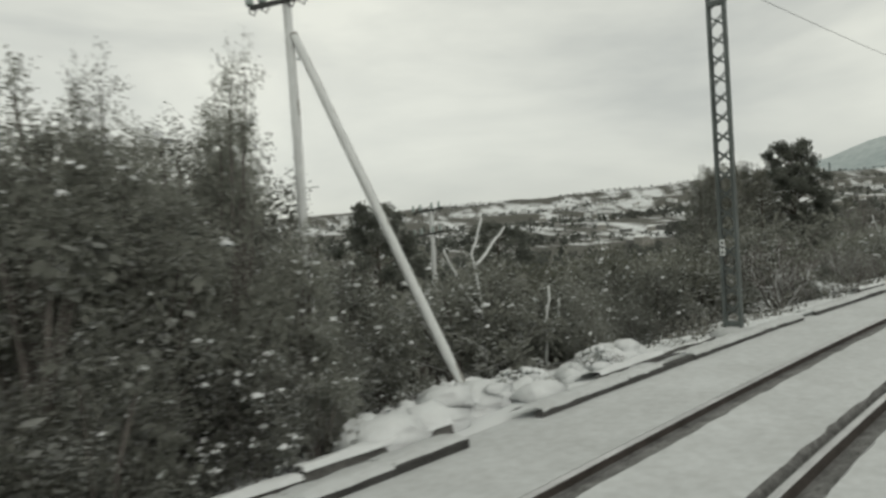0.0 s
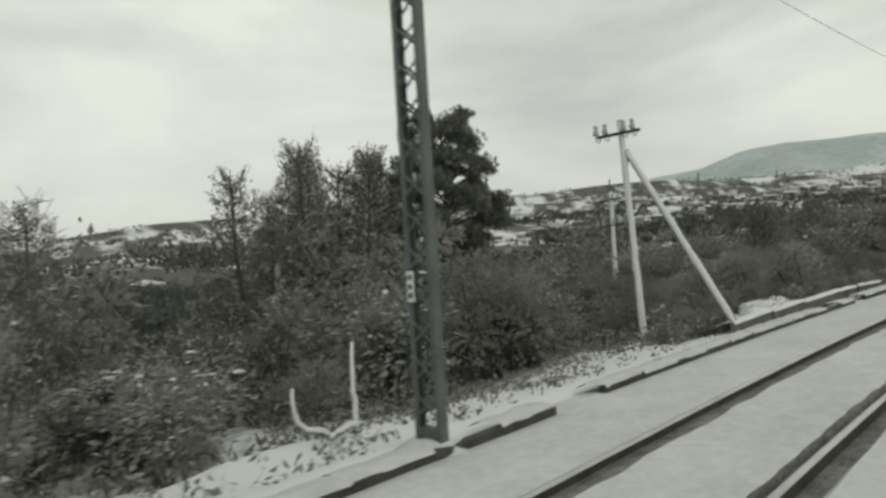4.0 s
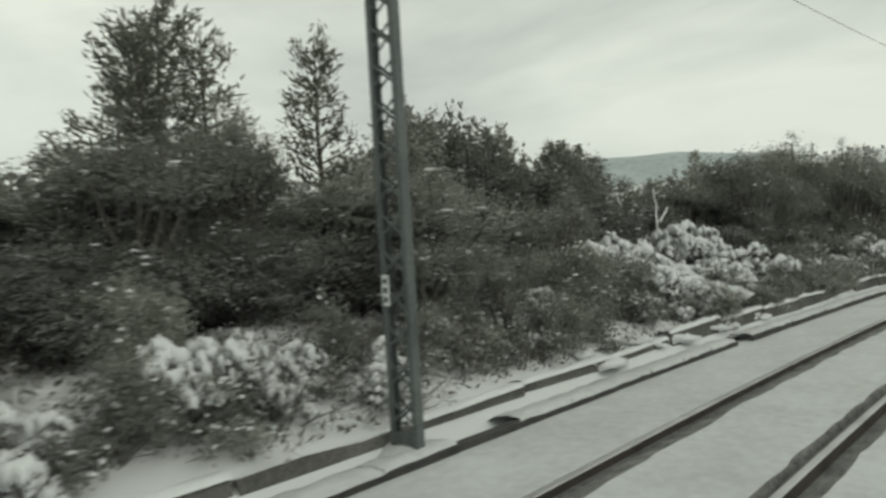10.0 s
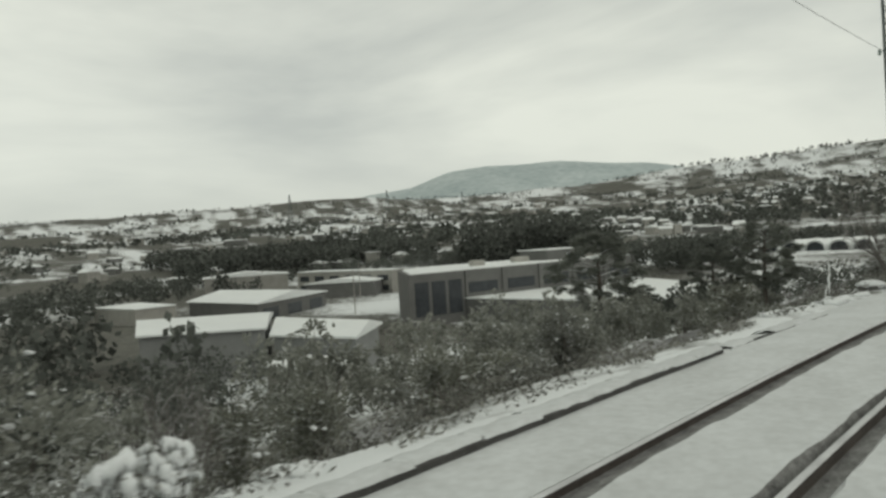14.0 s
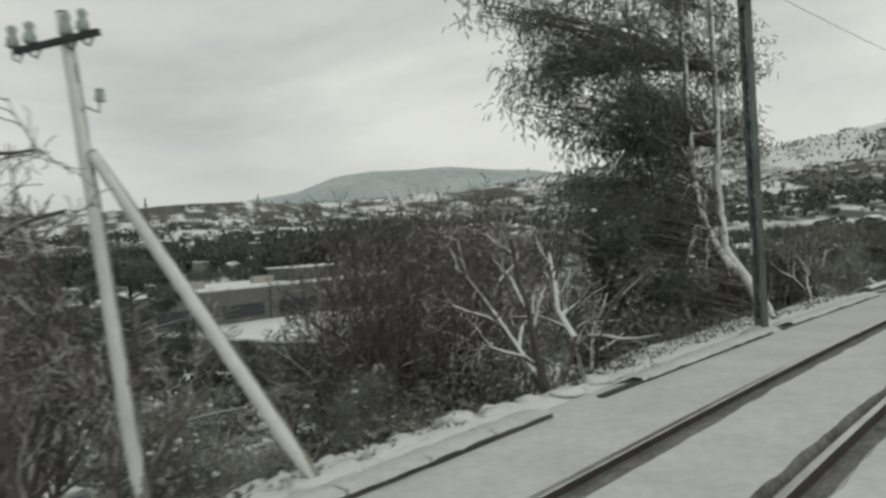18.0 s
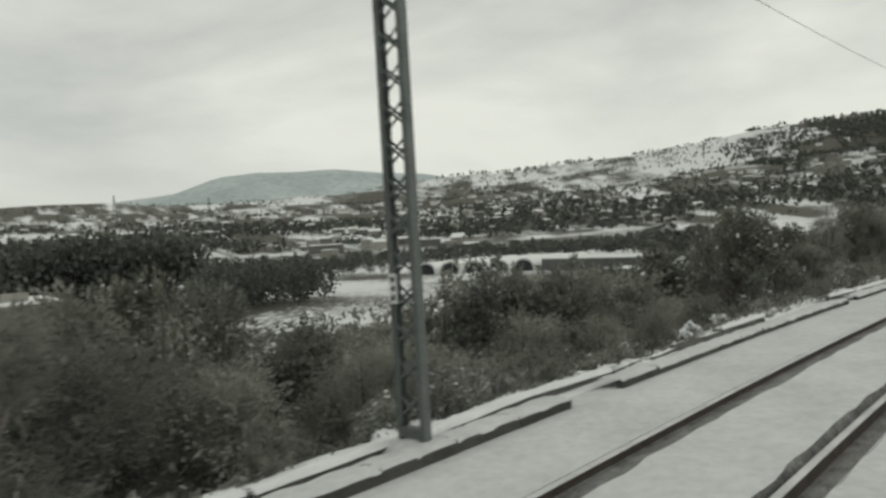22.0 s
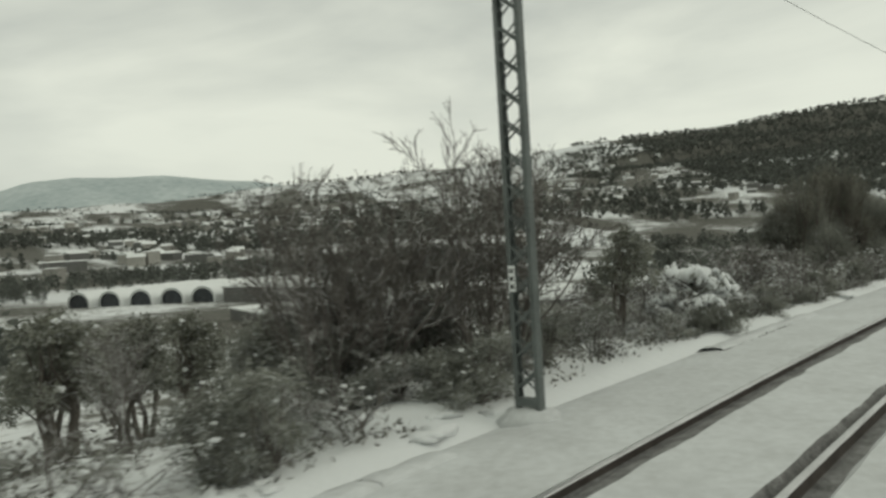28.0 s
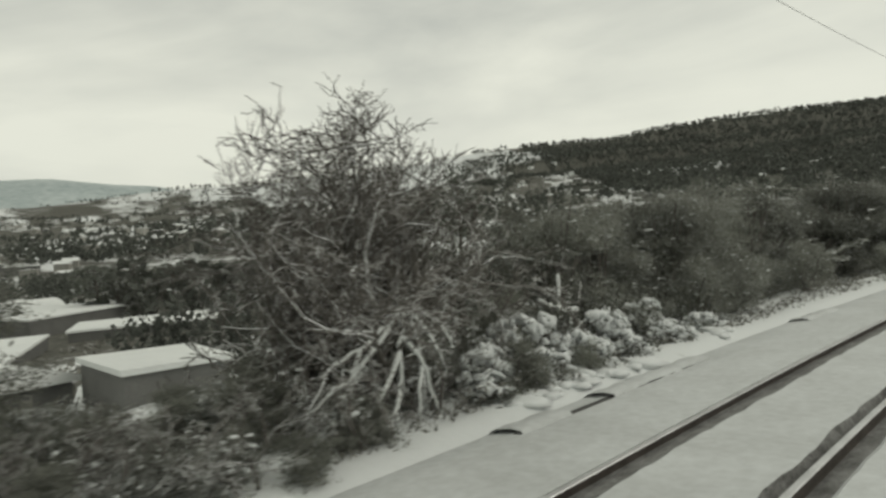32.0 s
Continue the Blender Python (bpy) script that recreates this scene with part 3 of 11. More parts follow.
MAST_AT = (13.69, 41.5, 69.74, 95.68, 122.83, 151.15, 177.35, 204.7, 233.3, 260.85, 290.9, 318.3, 346.0)
MAST_LAT = 4.86
MAST_OUT = {13.69: 5.2, 95.68: 4.96, 69.74: 5.38, 204.7: 5.04, 122.83: 4.67, 233.3: 6.08}
first = build_mast()
first.matrix_basis = along(MAST_AT[0], 5.2, 0)
for i, s in enumerate(MAST_AT[1:]):
    mast_copy = copy_thing(first, along(s, MAST_OUT.get(s, MAST_LAT), 0, -45 if s == 177.35 else (i * 37 % 7 - 3) * 0.8))


def span_wire(s0, s1):
    """The earth wire between two masts, with its sag."""
    n = 14
    pts = []
    for i in range(n + 1):
        u = i / n
        a, b = along(s0, MAST_OUT.get(s0, MAST_LAT), 0) @ Vector((0, 0.29, 6.83)), along(s1, MAST_OUT.get(s1, MAST_LAT), 0) @ Vector((0, 0.29, 6.83))
        p = a.lerp(b, u)
        p.z -= 0.22 * 4 * u * (1 - u)
        pts.append(p)
    return mesh_of("earth_wire", Shape().tube(pts, [0.007] * (n + 1), 5), WIRE)


for a, b in zip((-14.5,) + MAST_AT, MAST_AT):
    tagged(new("earth_wire", span_wire(a, b)), "thin dark overhead wire strung between the masts", "wire", "overhead wires")


def crusted(name, a, b, r0, r1, lean, parent, seed, crust_from=0.05):
    """A round pole with a crust of blown snow on its windward side."""
    a, b = Vector(a), Vector(b)
    n = 8
    rng = random.Random(seed)
    pts = [a.lerp(b, i / n) + Vector((rng.uniform(-1, 1), rng.uniform(-1, 1), 0)) * 0.008 for i in range(n + 1)]
    rad = [r0 + (r1 - r0) * i / n for i in range(n + 1)]
    ob = part(name, mesh_of(name, Shape().tube(pts, rad, 10), POLE, True), parent)
    wind = Vector(lean)
    m = 26
    cpts, crad = [], []
    for i in range(m + 1):
        u = crust_from + (0.995 - crust_from) * i / m
        edge = 0.55 + 0.45 * min(1, i / 3)
        cpts.append(a.lerp(b, u) + wind * (0.34 * (r0 + (r1 - r0) * u)) + Vector((rng.uniform(-1, 1), rng.uniform(-1, 1), 0)) * 0.004)
        crad.append((r0 + (r1 - r0) * u) * (0.93 + rng.uniform(-0.05, 0.06)) * edge)
    part("snow_crust", mesh_of("snow_crust", Shape().tube(cpts, crad, 10), RIME, True), ob, "crust of windblown snow")
    return ob


def insulator_set(parent, centre, axis, offsets, seed):
    """A crossarm with hooked pins and cup insulators."""
    c, ax = Vector(centre), Vector(axis).normalized()
    reach = max(abs(o) for o in offsets) + 0.06
    arm = part("crossarm", mesh_of("crossarm", Shape().beam(c - ax * reach, c + ax * reach, 0.05, 0.06), IRON), parent)
    for o in offsets:
        p = c + ax * o
        hook = Shape().tube([p + Vector((0, 0, -0.03)), p + ax * 0.05 + Vector((0, 0, -0.11)), p + ax * 0.1 + Vector((0, 0, -0.07)), p + ax * 0.1 + Vector((0, 0, 0.07))], [0.012] * 4, 5)
        hook_ob = part("hook_pin", mesh_of("hook_pin", hook, IRON), arm)
        q = p + ax * 0.1
        cup = Shape().tube([q + Vector((0, 0, z)) for z in (0.04, 0.06, 0.13, 0.15, 0.22, 0.25)], [0.05, 0.06, 0.055, 0.035, 0.05, 0.02], 8)
        part("cup_insulator", mesh_of("cup_insulator", cup, GLASS_CUP, True), hook_ob, "snow-flecked glass insulator")
    return arm


def telegraph_pole(s, lat, base, top, lean=(0, 0), strut=None, arms=(0.25,), offsets=(-0.42, -0.24, 0.2, 0.4), label="", r=0.07, turn=-35.0, hook=True, fork=0.62):
    """A pole at s, lat from base to top; strut: (ds, dlat, z) of the raking prop's foot."""
    pole = thing("telegraph_pole", label, "pole", "telegraph poles")
    pole.matrix_basis = along(s, lat, base)
    h = top - base
    tip = Vector((lean[0], lean[1], h))
    wind = (-0.75, -0.66, 0)
    crusted("pole", (0, 0, -0.5), tip, r * 1.15, r * 0.82, wind, pole, int(s), 0.12)
    for d in arms:
        u = (h - d) / h
        insulator_set(pole, (tip.x * u - 0.1, tip.y * u, h - d), (math.sin(radians(turn)), math.cos(radians(turn)), -0.13), offsets, int(s))
    if strut:
        ds, dl, z = strut
        u = (h - fork) / h
        crusted("strut", (ds, dl, z - base - 0.25), (tip.x * u + ds * 0.02, tip.y * u - 0.06, h - fork), r * 1.1, r * 0.8, wind, pole, int(s) + 7, 0.06)
        if hook:
            side = Shape().tube([(tip.x * u, tip.y * u, h - 0.9), (tip.x * u + 0.14, tip.y * u, h - 0.95), (tip.x * u + 0.16, tip.y * u, h - 0.8)], [0.012] * 3, 5)
            side.tube([(tip.x * u + 0.16, tip.y * u, h - 0.84), (tip.x * u + 0.16, tip.y * u, h - 0.72)], [0.05, 0.04], 8)
            part("side_insulator", mesh_of("side_insulator", side, GLASS_CUP), pole)
    return pole


PROPPED = "weathered telegraph pole with a raking prop, crusted with blown snow"
telegraph_pole(6.3, 8.0, -0.7, 5.55, (-0.05, 0.1), (1.0, -2.0, -0.12), (0.18,), (-0.37, -0.2, 0.17, 0.35), PROPPED)
telegraph_pole(49.85, 6.95, -0.8, 4.2, (-0.25, 0.2), (0.55, -1.8, -0.08), (0.28,), (-0.37, -0.2, 0.17, 0.35), PROPPED)
telegraph_pole(87.6, 7.8, 0.8, 6.3, (-0.25, 0.52), (1.0, -2.55, -0.05), (0.2,), (-0.37, -0.2, 0.17, 0.35), PROPPED)
telegraph_pole(166.6, 6.8, -0.6, 4.4, (-0.35, 0.4), (0.95, -1.55, -0.1), (0.3,), (-0.37, -0.2, 0.17, 0.35), PROPPED, fork=1.35)
telegraph_pole(247.5, 7.4, -0.4, 4.2, (0, 0.15), (1.1, -1.6, -0.1), (0.25,), (-0.37, -0.2, 0.17, 0.35), PROPPED)
telegraph_pole(17.7, 17.1, -1.8, 3.2, (0, 0), None, (0.15, 0.95), (-0.45, -0.2, 0.2, 0.45), "far weathered telegraph pole with two crossarms in the scrub", 0.1)
telegraph_pole(61.3, 15.0, -1.6, 3.55, (0, 0), None, (0.35, 1.35), (-0.42, -0.2, 0.2, 0.42), "pale telegraph pole with two crossarms standing in the scrub", 0.1)


def leaning_stub(s, lat, base, h, lean, r, snowy, label):
    stub = thing("broken_post", label, "post", "broken posts")
    stub.matrix_basis = along(s, lat, base)
    tip = Vector((lean[0], lean[1], h))
    n = 7
    part("post", mesh_of("post", Shape().tube([Vector((0, 0, -0.3)).lerp(tip, i / n) for i in range(n + 1)], [r * (1.1 - 0.02 * i) for i in range(n + 1)], 9), BARK, True), stub)
    if snowy:
        rng = random.Random(int(s))
        pts = [Vector((-0.04, -0.04, 0.1)).lerp(tip + Vector((-0.04, -0.05, 0.03)), i / 10) for i in range(11)]
        part("snow_crust", mesh_of("snow_crust", Shape().tube(pts, [r * rng.uniform(0.5, 0.75) for _ in pts], 7), RIME, True), stub, "strip of blown snow")


leaning_stub(127.8, 8.1, -0.9, 2.35, (-0.12, 0.2), 0.11, True, "dark broken pole stump streaked with snow")
leaning_stub(128.1, 8.3, -0.9, 2.2, (0.05, 0.1), 0.12, False, "dark broken pole stump beside the snowy bank")
leaning_stub(128.7, 6.75, -0.5, 1.5, (-0.35, 0.35), 0.08, False, "short dark leaning post in the snow")


# ---- plants: a few of each kind are built, then set out along the line ----
def kites(rng, c, length, width, up=0.0, along_dir=None):
    """Leaf-shaped quads about the centres c (n x 3): random turns, or lying along along_dir."""
    n = len(c)
    u = rng.normal(size=(n, 3)) if along_dir is None else along_dir + rng.normal(size=(n, 3)) * 0.25
    u[:, 2] += up
    u /= np.linalg.norm(u, axis=1, keepdims=True) + 1e-9
    w = np.cross(u, rng.normal(size=(n, 3)))
    w /= np.linalg.norm(w, axis=1, keepdims=True) + 1e-9
    a = (length * rng.uniform(0.7, 1.3, n))[:, None] * 0.5
    b = (width * rng.uniform(0.7, 1.3, n))[:, None] * 0.5
    return np.stack([c - u * a, c + w * b - u * a * 0.1, c + u * a, c - w * b - u * a * 0.1], 1)


def lobes_of(rng, n, spread, low, high, r0, r1):
    out = []
    for i in range(n):
        a, d = rng.uniform(0, 6.283), spread * math.sqrt(rng.uniform(0, 1))
        z = rng.uniform(low, high)
        d *= 1.0 - 0.55 * max(0, (z - low) / (high - low + 1e-6))
        out.append((d * math.cos(a), d * math.sin(a), z, rng.uniform(r0, r1)))
    return np.array(out)


def lobe_points(rng, lobes, n, inner=0.55, flat=0.85):
    pick = rng.choice(len(lobes), n, p=lobes[:, 3] ** 2 / (lobes[:, 3] ** 2).sum())
    d = rng.normal(size=(n, 3))
    d /= np.linalg.norm(d, axis=1, keepdims=True)
    r = lobes[pick, 3] * rng.uniform(inner, 1.08, n) * (1 + 0.15 * rng.normal(size=n))
    return lobes[pick, :3] + d * r[:, None] * np.array([1, 1, flat]), d


def stems_to(shape, rng, lobes, r, base=(0, 0, -0.2), n=None, sides=5):
    for x, y, z, _ in lobes[:n]:
        bend = Vector((x * 0.35 + rng.uniform(-0.15, 0.15), y * 0.35 + rng.uniform(-0.15, 0.15), z * 0.5))
        shape.tube([Vector(base) + Vector((rng.uniform(-0.1, 0.1), rng.uniform(-0.1, 0.1), 0)), bend, Vector((x, y, z))], [r, r * 0.7, r * 0.3], sides, False)
    return shape


def snow_bits(rng, pts, dirs, n, size):
    """Pads of snow lying on the upper leaves: most are small, a few run together."""
    prng = random.Random(int(rng.randint(1e6)))
    up = np.where(dirs[:, 2] > 0.1)[0]
    shape = Shape()
    for i in rng.choice(up, min(n, len(up)), replace=False):
        q = size * (0.45 + 1.5 * prng.random() ** 2.2)
        shape.lump(pts[i] + np.array([0, 0, 0.01]), q * prng.uniform(0.8, 1.5), q * prng.uniform(0.6, 1.1), q * prng.uniform(0.45, 0.8), prng, 5, 0.5)
    return shape


def sprays(rng, lobes, n, leaves, inner=0.45, flat=0.85, loose=0.035):
    """Leaf places gathered along twigs that fan out of the lobes, the way of each twig, and the twigs' own ends."""
    ends, d = lobe_points(rng, lobes, n, 0.75, flat)
    near = ((ends[:, None, :] - lobes[None, :, :3]) ** 2).sum(2).argmin(1)
    foot = lobes[near, :3]
    way = ends - foot + rng.normal(size=(n, 3)) * 0.06
    u = inner + (1.12 - inner) * rng.uniform(0, 1, (n, leaves)) ** 0.7
    c = foot[:, None, :] + way[:, None, :] * u[:, :, None] + rng.normal(size=(n, leaves, 3)) * loose
    run = np.repeat(way / (np.linalg.norm(way, axis=1, keepdims=True) + 1e-9), leaves, 0)
    return c.reshape(-1, 3), run, ends, d


LABEL = {
    "bush": ("bush", "dark evergreen bush dusted with snow on the bank", "bush"),
    "bush_tall": ("tall_shrub", "tall dark evergreen shrub with snow on its leaves", "shrub"),
    "scrub": ("scrub_bush", "dark scrub bush among others down the slope", "bush"),
    "scrub_tall": ("thicket_shrub", "tall dark shrub in the thicket down the slope", "shrub"),
    "snowy": ("snow_laden_bush", "low bush almost buried under lumps of snow", "bush"),
    "conifer": ("young_pine", "slender young pine with upright grey-green shoots", "tree"),
    "pine": ("pine_tree", "rounded dark pine tree with a bare lower trunk", "tree"),
    "bare": ("bare_tree", "leafless tree with snow lying along its branches", "tree"),
    "bare_bush": ("bare_shrub", "leafless tangled shrub with snow on its twigs", "shrub"),
    "olive": ("small_tree", "small dark evergreen tree with forked stems and a rounded crown", "tree"),
    "broom": ("broom_tree", "upright olive-green shrub with many fine shoots", "shrub"),
}


def start(kind):
    name, label, category = LABEL[kind]
    return thing(name, label, category, "line-side " + category + "s" if not category.endswith("h") else "line-side " + category + "es")


def make_bush(seed, fine=1.0):
    """2 m high and 2 m wide; fine makes the leaves smaller and more, for plants grown large."""
    rng = np.random.RandomState(seed)
    ob = start("bush")
    lobes = np.concatenate([lobes_of(rng, 10, 0.78, 0.3, 1.55, 0.22, 0.46), lobes_of(rng, 7, 0.95, 0.12, 0.5, 0.22, 0.4)])
    part("stem", mesh_of("stem", stems_to(Shape(), random.Random(seed), lobes, 0.026), TWIG), ob)
    leaf, run, tips, d = sprays(rng, lobes, int(600 * fine ** 1.6), 9)
    keep = leaf[:, 2] > 0.02
    deep = lobes[lobes[:, 3] > 0.3]
    heart = deep[rng.choice(len(deep), 260), :3] + rng.normal(size=(260, 3)) * 0.1
    part("foliage", quads_mesh("foliage", np.concatenate([kites(rng, leaf[keep], 0.06 / fine, 0.029 / fine, 0, run[keep] + rng.normal(size=run[keep].shape) * 0.5), kites(rng, heart, 0.13 / fine ** 0.5, 0.08 / fine ** 0.5)]), LEAF), ob)
    part("snow", mesh_of("snow", snow_bits(rng, tips, d, 40 + seed % 3 * 40, 0.03 / fine ** 0.5), SNOW, True), ob, "pads of fresh snow")["kind"] = "stuff"
    return ob


def make_tall(seed, fine=1.0):
    """4 m high and 2.6 m wide."""
    rng = np.random.RandomState(seed)
    ob = start("bush_tall")
    lobes = np.concatenate([lobes_of(rng, 20, 1.15, 0.45, 3.3, 0.32, 0.62), lobes_of(rng, 6, 0.55, 2.9, 3.75, 0.16, 0.32)])
    part("stem", mesh_of("stem", stems_to(Shape(), random.Random(seed), lobes, 0.045), TWIG), ob)
    leaf, run, tips, d = sprays(rng, lobes, int(980 * fine ** 1.6), 10, 0.4, 0.85, 0.045)
    shoots, ways = [], []
    for x, y, z, r in lobes[rng.choice(len(lobes), 16)]:
        v = np.array([x * 0.6, y * 0.6, 0.5 + z * 0.25]) + rng.normal(size=3) * 0.3
        v /= np.linalg.norm(v)
        k = 22
        shoots.append(np.array([x, y, z]) + v * rng.uniform(0.7, 1.7, k)[:, None] * r + rng.normal(size=(k, 3)) * 0.04)
        ways.append(np.tile(v, (k, 1)))
    leaf, run = np.concatenate([leaf] + shoots), np.concatenate([run] + ways)
    keep = leaf[:, 2] > 0.05
    deep = lobes[lobes[:, 3] > 0.36]
    heart = deep[rng.choice(len(deep), 600), :3] * np.array([1, 1, 0.94]) + rng.normal(size=(600, 3)) * 0.13
    part("foliage", quads_mesh("foliage", np.concatenate([kites(rng, leaf[keep], 0.08 / fine, 0.036 / fine, 0, run[keep] + rng.normal(size=run[keep].shape) * 0.45), kites(rng, heart, 0.17 / fine ** 0.5, 0.11 / fine ** 0.5)]), LEAF), ob)
    part("snow", mesh_of("snow", snow_bits(rng, tips, d, 60 + seed % 3 * 50, 0.036 / fine ** 0.5), SNOW, True), ob, "pads of fresh snow")["kind"] = "stuff"
    return ob


def make_scrub(seed, kind="scrub"):
    """2 m high and 2 m wide, with coarser leaves, for the scrub farther off."""
    rng = np.random.RandomState(seed)
    ob = start(kind)
    grow_to = 1.0 if kind == "scrub" else 2.0
    lobes = lobes_of(rng, 11, 0.72 * (1 if kind == "scrub" else 1.3), 0.4, 1.5 * grow_to, 0.3 * grow_to ** 0.6, 0.52 * grow_to ** 0.6)
    part("stem", mesh_of("stem", stems_to(Shape(), random.Random(seed), lobes, 0.03 * grow_to, sides=3), TWIG), ob)
    leaf, run, tips, d = sprays(rng, lobes, 300 if kind == "scrub" else 460, 8, 0.4, 0.85, 0.05)
    keep = leaf[:, 2] > 0.02
    part("foliage", quads_mesh("foliage", kites(rng, leaf[keep], 0.095 * grow_to ** 0.4, 0.042 * grow_to ** 0.4, 0.1, run[keep]), LEAF if seed % 3 else OLIVE), ob)
    part("snow", mesh_of("snow", snow_bits(rng, tips, d, 26, 0.028), SNOW, True), ob, "pads of fresh snow")["kind"] = "stuff"
    return ob


def make_scrub_tall(seed):
    return make_scrub(seed, "scrub_tall")


def make_snowy(seed):
    """1 m high and 2 m wide: a low bush under a torn sheet of snow that follows its hummocks."""
    rng = np.random.RandomState(seed)
    prng = random.Random(seed)
    ob = start("snowy")
    lobes = lobes_of(rng, 9, 0.72, 0.12, 0.55, 0.25, 0.42)
    part("stem", mesh_of("stem", stems_to(Shape(), prng, lobes, 0.02), TWIG), ob)
    leaf, run, tips, d = sprays(rng, lobes, 150, 8, 0.5)
    keep = leaf[:, 2] > 0
    part("foliage", quads_mesh("foliage", kites(rng, leaf[keep], 0.085, 0.036, 0, run[keep]), LEAF), ob)
    n, reach = 40, 1.12
    tops, under, idx, f = [], [], {}, []
    shape = Shape()
    for i in range(n + 1):
        for j in range(n + 1):
            x, y = (i / n * 2 - 1) * reach + prng.uniform(-0.012, 0.012), (j / n * 2 - 1) * reach + prng.uniform(-0.012, 0.012)
            high = None
            for lx, ly, lz, r in lobes:
                q = (r * 1.12) ** 2 - (x - lx) ** 2 - (y - ly) ** 2
                if q > 0:
                    z = lz + 0.9 * math.sqrt(q)
                    high = z if high is None else max(high, z) + 0.02
            torn = noise.noise(Vector((x * 3.1, y * 3.1, seed * 1.7))) + 0.6 * noise.noise(Vector((x * 8.0, y * 8.0, seed * 2.3)))
            if high is None or torn < -0.10:
                continue
            high += 0.07 * noise.noise(Vector((x * 5, y * 5, seed + 9.0))) + 0.05 * noise.noise(Vector((x * 11, y * 11, seed + 4.0)))
            thick = 0.03 + 0.09 * min(1.0, max(0.0, torn + 0.10) * 2.2)
            idx[i, j] = len(tops)
            tops.append((x, y, high + thick * 0.5))
            under.append((x, y, high - thick * 0.6))
    m = len(tops)
    rim = {}
    for i in range(n):
        for j in range(n):
            q = [idx.get(c) for c in ((i, j), (i + 1, j), (i + 1, j + 1), (i, j + 1))]
            if None in q or max(tops[k][2] for k in q) - min(tops[k][2] for k in q) > 0.085:
                continue
            f.append(tuple(q))
            f.append(tuple(k + m for k in reversed(q)))
            for a, b in zip(q, q[1:] + q[:1]):
                if (b, a) in rim:
                    del rim[b, a]
                else:
                    rim[a, b] = True
    f += [(b, a, a + m, b + m) for a, b in rim]
    shape.add(tops + under, f)
    for k in rng.permutation(np.where(d[:, 2] > -0.1)[0])[:88]:
        q = 0.035 + 0.1 * prng.random() ** 1.8
        c = tips[k] * (0.97, 0.97, 1.0)
        shape.lump(c, q * prng.uniform(0.9, 1.5), q * prng.uniform(0.7, 1.2), q * prng.uniform(0.5, 0.85), prng, 7, 0.35)
        shape.lump(c + np.array([prng.gauss(0, q), prng.gauss(0, q), -q * 0.4]), q * 0.6, q * 0.5, q * 0.4, prng, 6, 0.4)
    low = snow_bits(rng, tips, d, 60, 0.045)
    shape.add(low.v, low.f)
    twigs = Shape()
    for k in range(34):
        x, y, z, r = lobes[k % len(lobes)]
        foot = Vector((x, y, z))
        way = Vector((prng.gauss(0, 1), prng.gauss(0, 1), prng.uniform(0.3, 1.4))).normalized()
        twigs.tube([foot, foot + way * r * 0.9, foot + way * r * prng.uniform(1.3, 1.9) + Vector((prng.gauss(0, 0.06), prng.gauss(0, 0.06), 0))], [0.011, 0.008, 0.003], 3, False)
    part("twig_tangle", mesh_of("twig_tangle", twigs, TWIG), ob)["kind"] = "stuff"
    part("snow", mesh_of("snow", shape, SNOW, True), ob, "torn sheet of snow over the hummocks")["kind"] = "stuff"
    return ob


def make_conifer(seed, fine=1.0):
    """4 m high and 1.4 m wide: a loose spire of ascending branches; fine makes the shoots smaller and more."""
    rng = np.random.RandomState(seed)
    prng = random.Random(seed)
    ob = start("conifer")
    wood = Shape().tube([(0, 0, -0.3), (0.05, 0.02, 1.3), (-0.02, 0.03, 2.6), (0, 0, 3.9)], [0.06, 0.045, 0.026, 0.006], 6, False)
    leaf, dirs = [], []
    count = int(46 * fine ** 1.5)
    for k in range(count):
        z = 0.45 + 3.3 * (k / count) ** 0.9
        a, reach = k * 2.4 + prng.uniform(-0.4, 0.4), (0.8 * (1 - z / 4.2) + 0.07) * prng.uniform(0.45, 1.3)
        p0, p1 = Vector((0, 0, z)), Vector((math.cos(a) * reach, math.sin(a) * reach, z + reach * prng.uniform(0.25, 0.6)))
        p2 = p1 + Vector((math.cos(a) * 0.09, math.sin(a) * 0.09, 0.1 + 0.2 * prng.random())) / fine ** 0.5
        wood.tube([p0, p1, p2], [0.016 / fine, 0.01 / fine, 0.003], 3, False)
        n = 44
        u = rng.uniform(0.25, 1, n)
        first_half = u < 0.6
        pos = np.where(first_half[:, None], np.array(p0) + (np.array(p1) - np.array(p0)) * (u / 0.6)[:, None], np.array(p1) + (np.array(p2) - np.array(p1)) * ((u - 0.6) / 0.4)[:, None])
        leaf.append(pos + rng.normal(size=(n, 3)) * 0.05 / fine ** 0.5)
        dirs.append(np.tile(np.array((p2 - p0).normalized()), (n, 1)) + rng.normal(size=(n, 3)) * 0.5)
    part("trunk", mesh_of("trunk", wood, BARK), ob)
    part("foliage", quads_mesh("foliage", kites(rng, np.concatenate(leaf), 0.125 / fine, 0.027 / fine ** 0.8, 0.15, np.concatenate(dirs)), NEEDLE if seed % 2 else OLIVE), ob)
    return ob


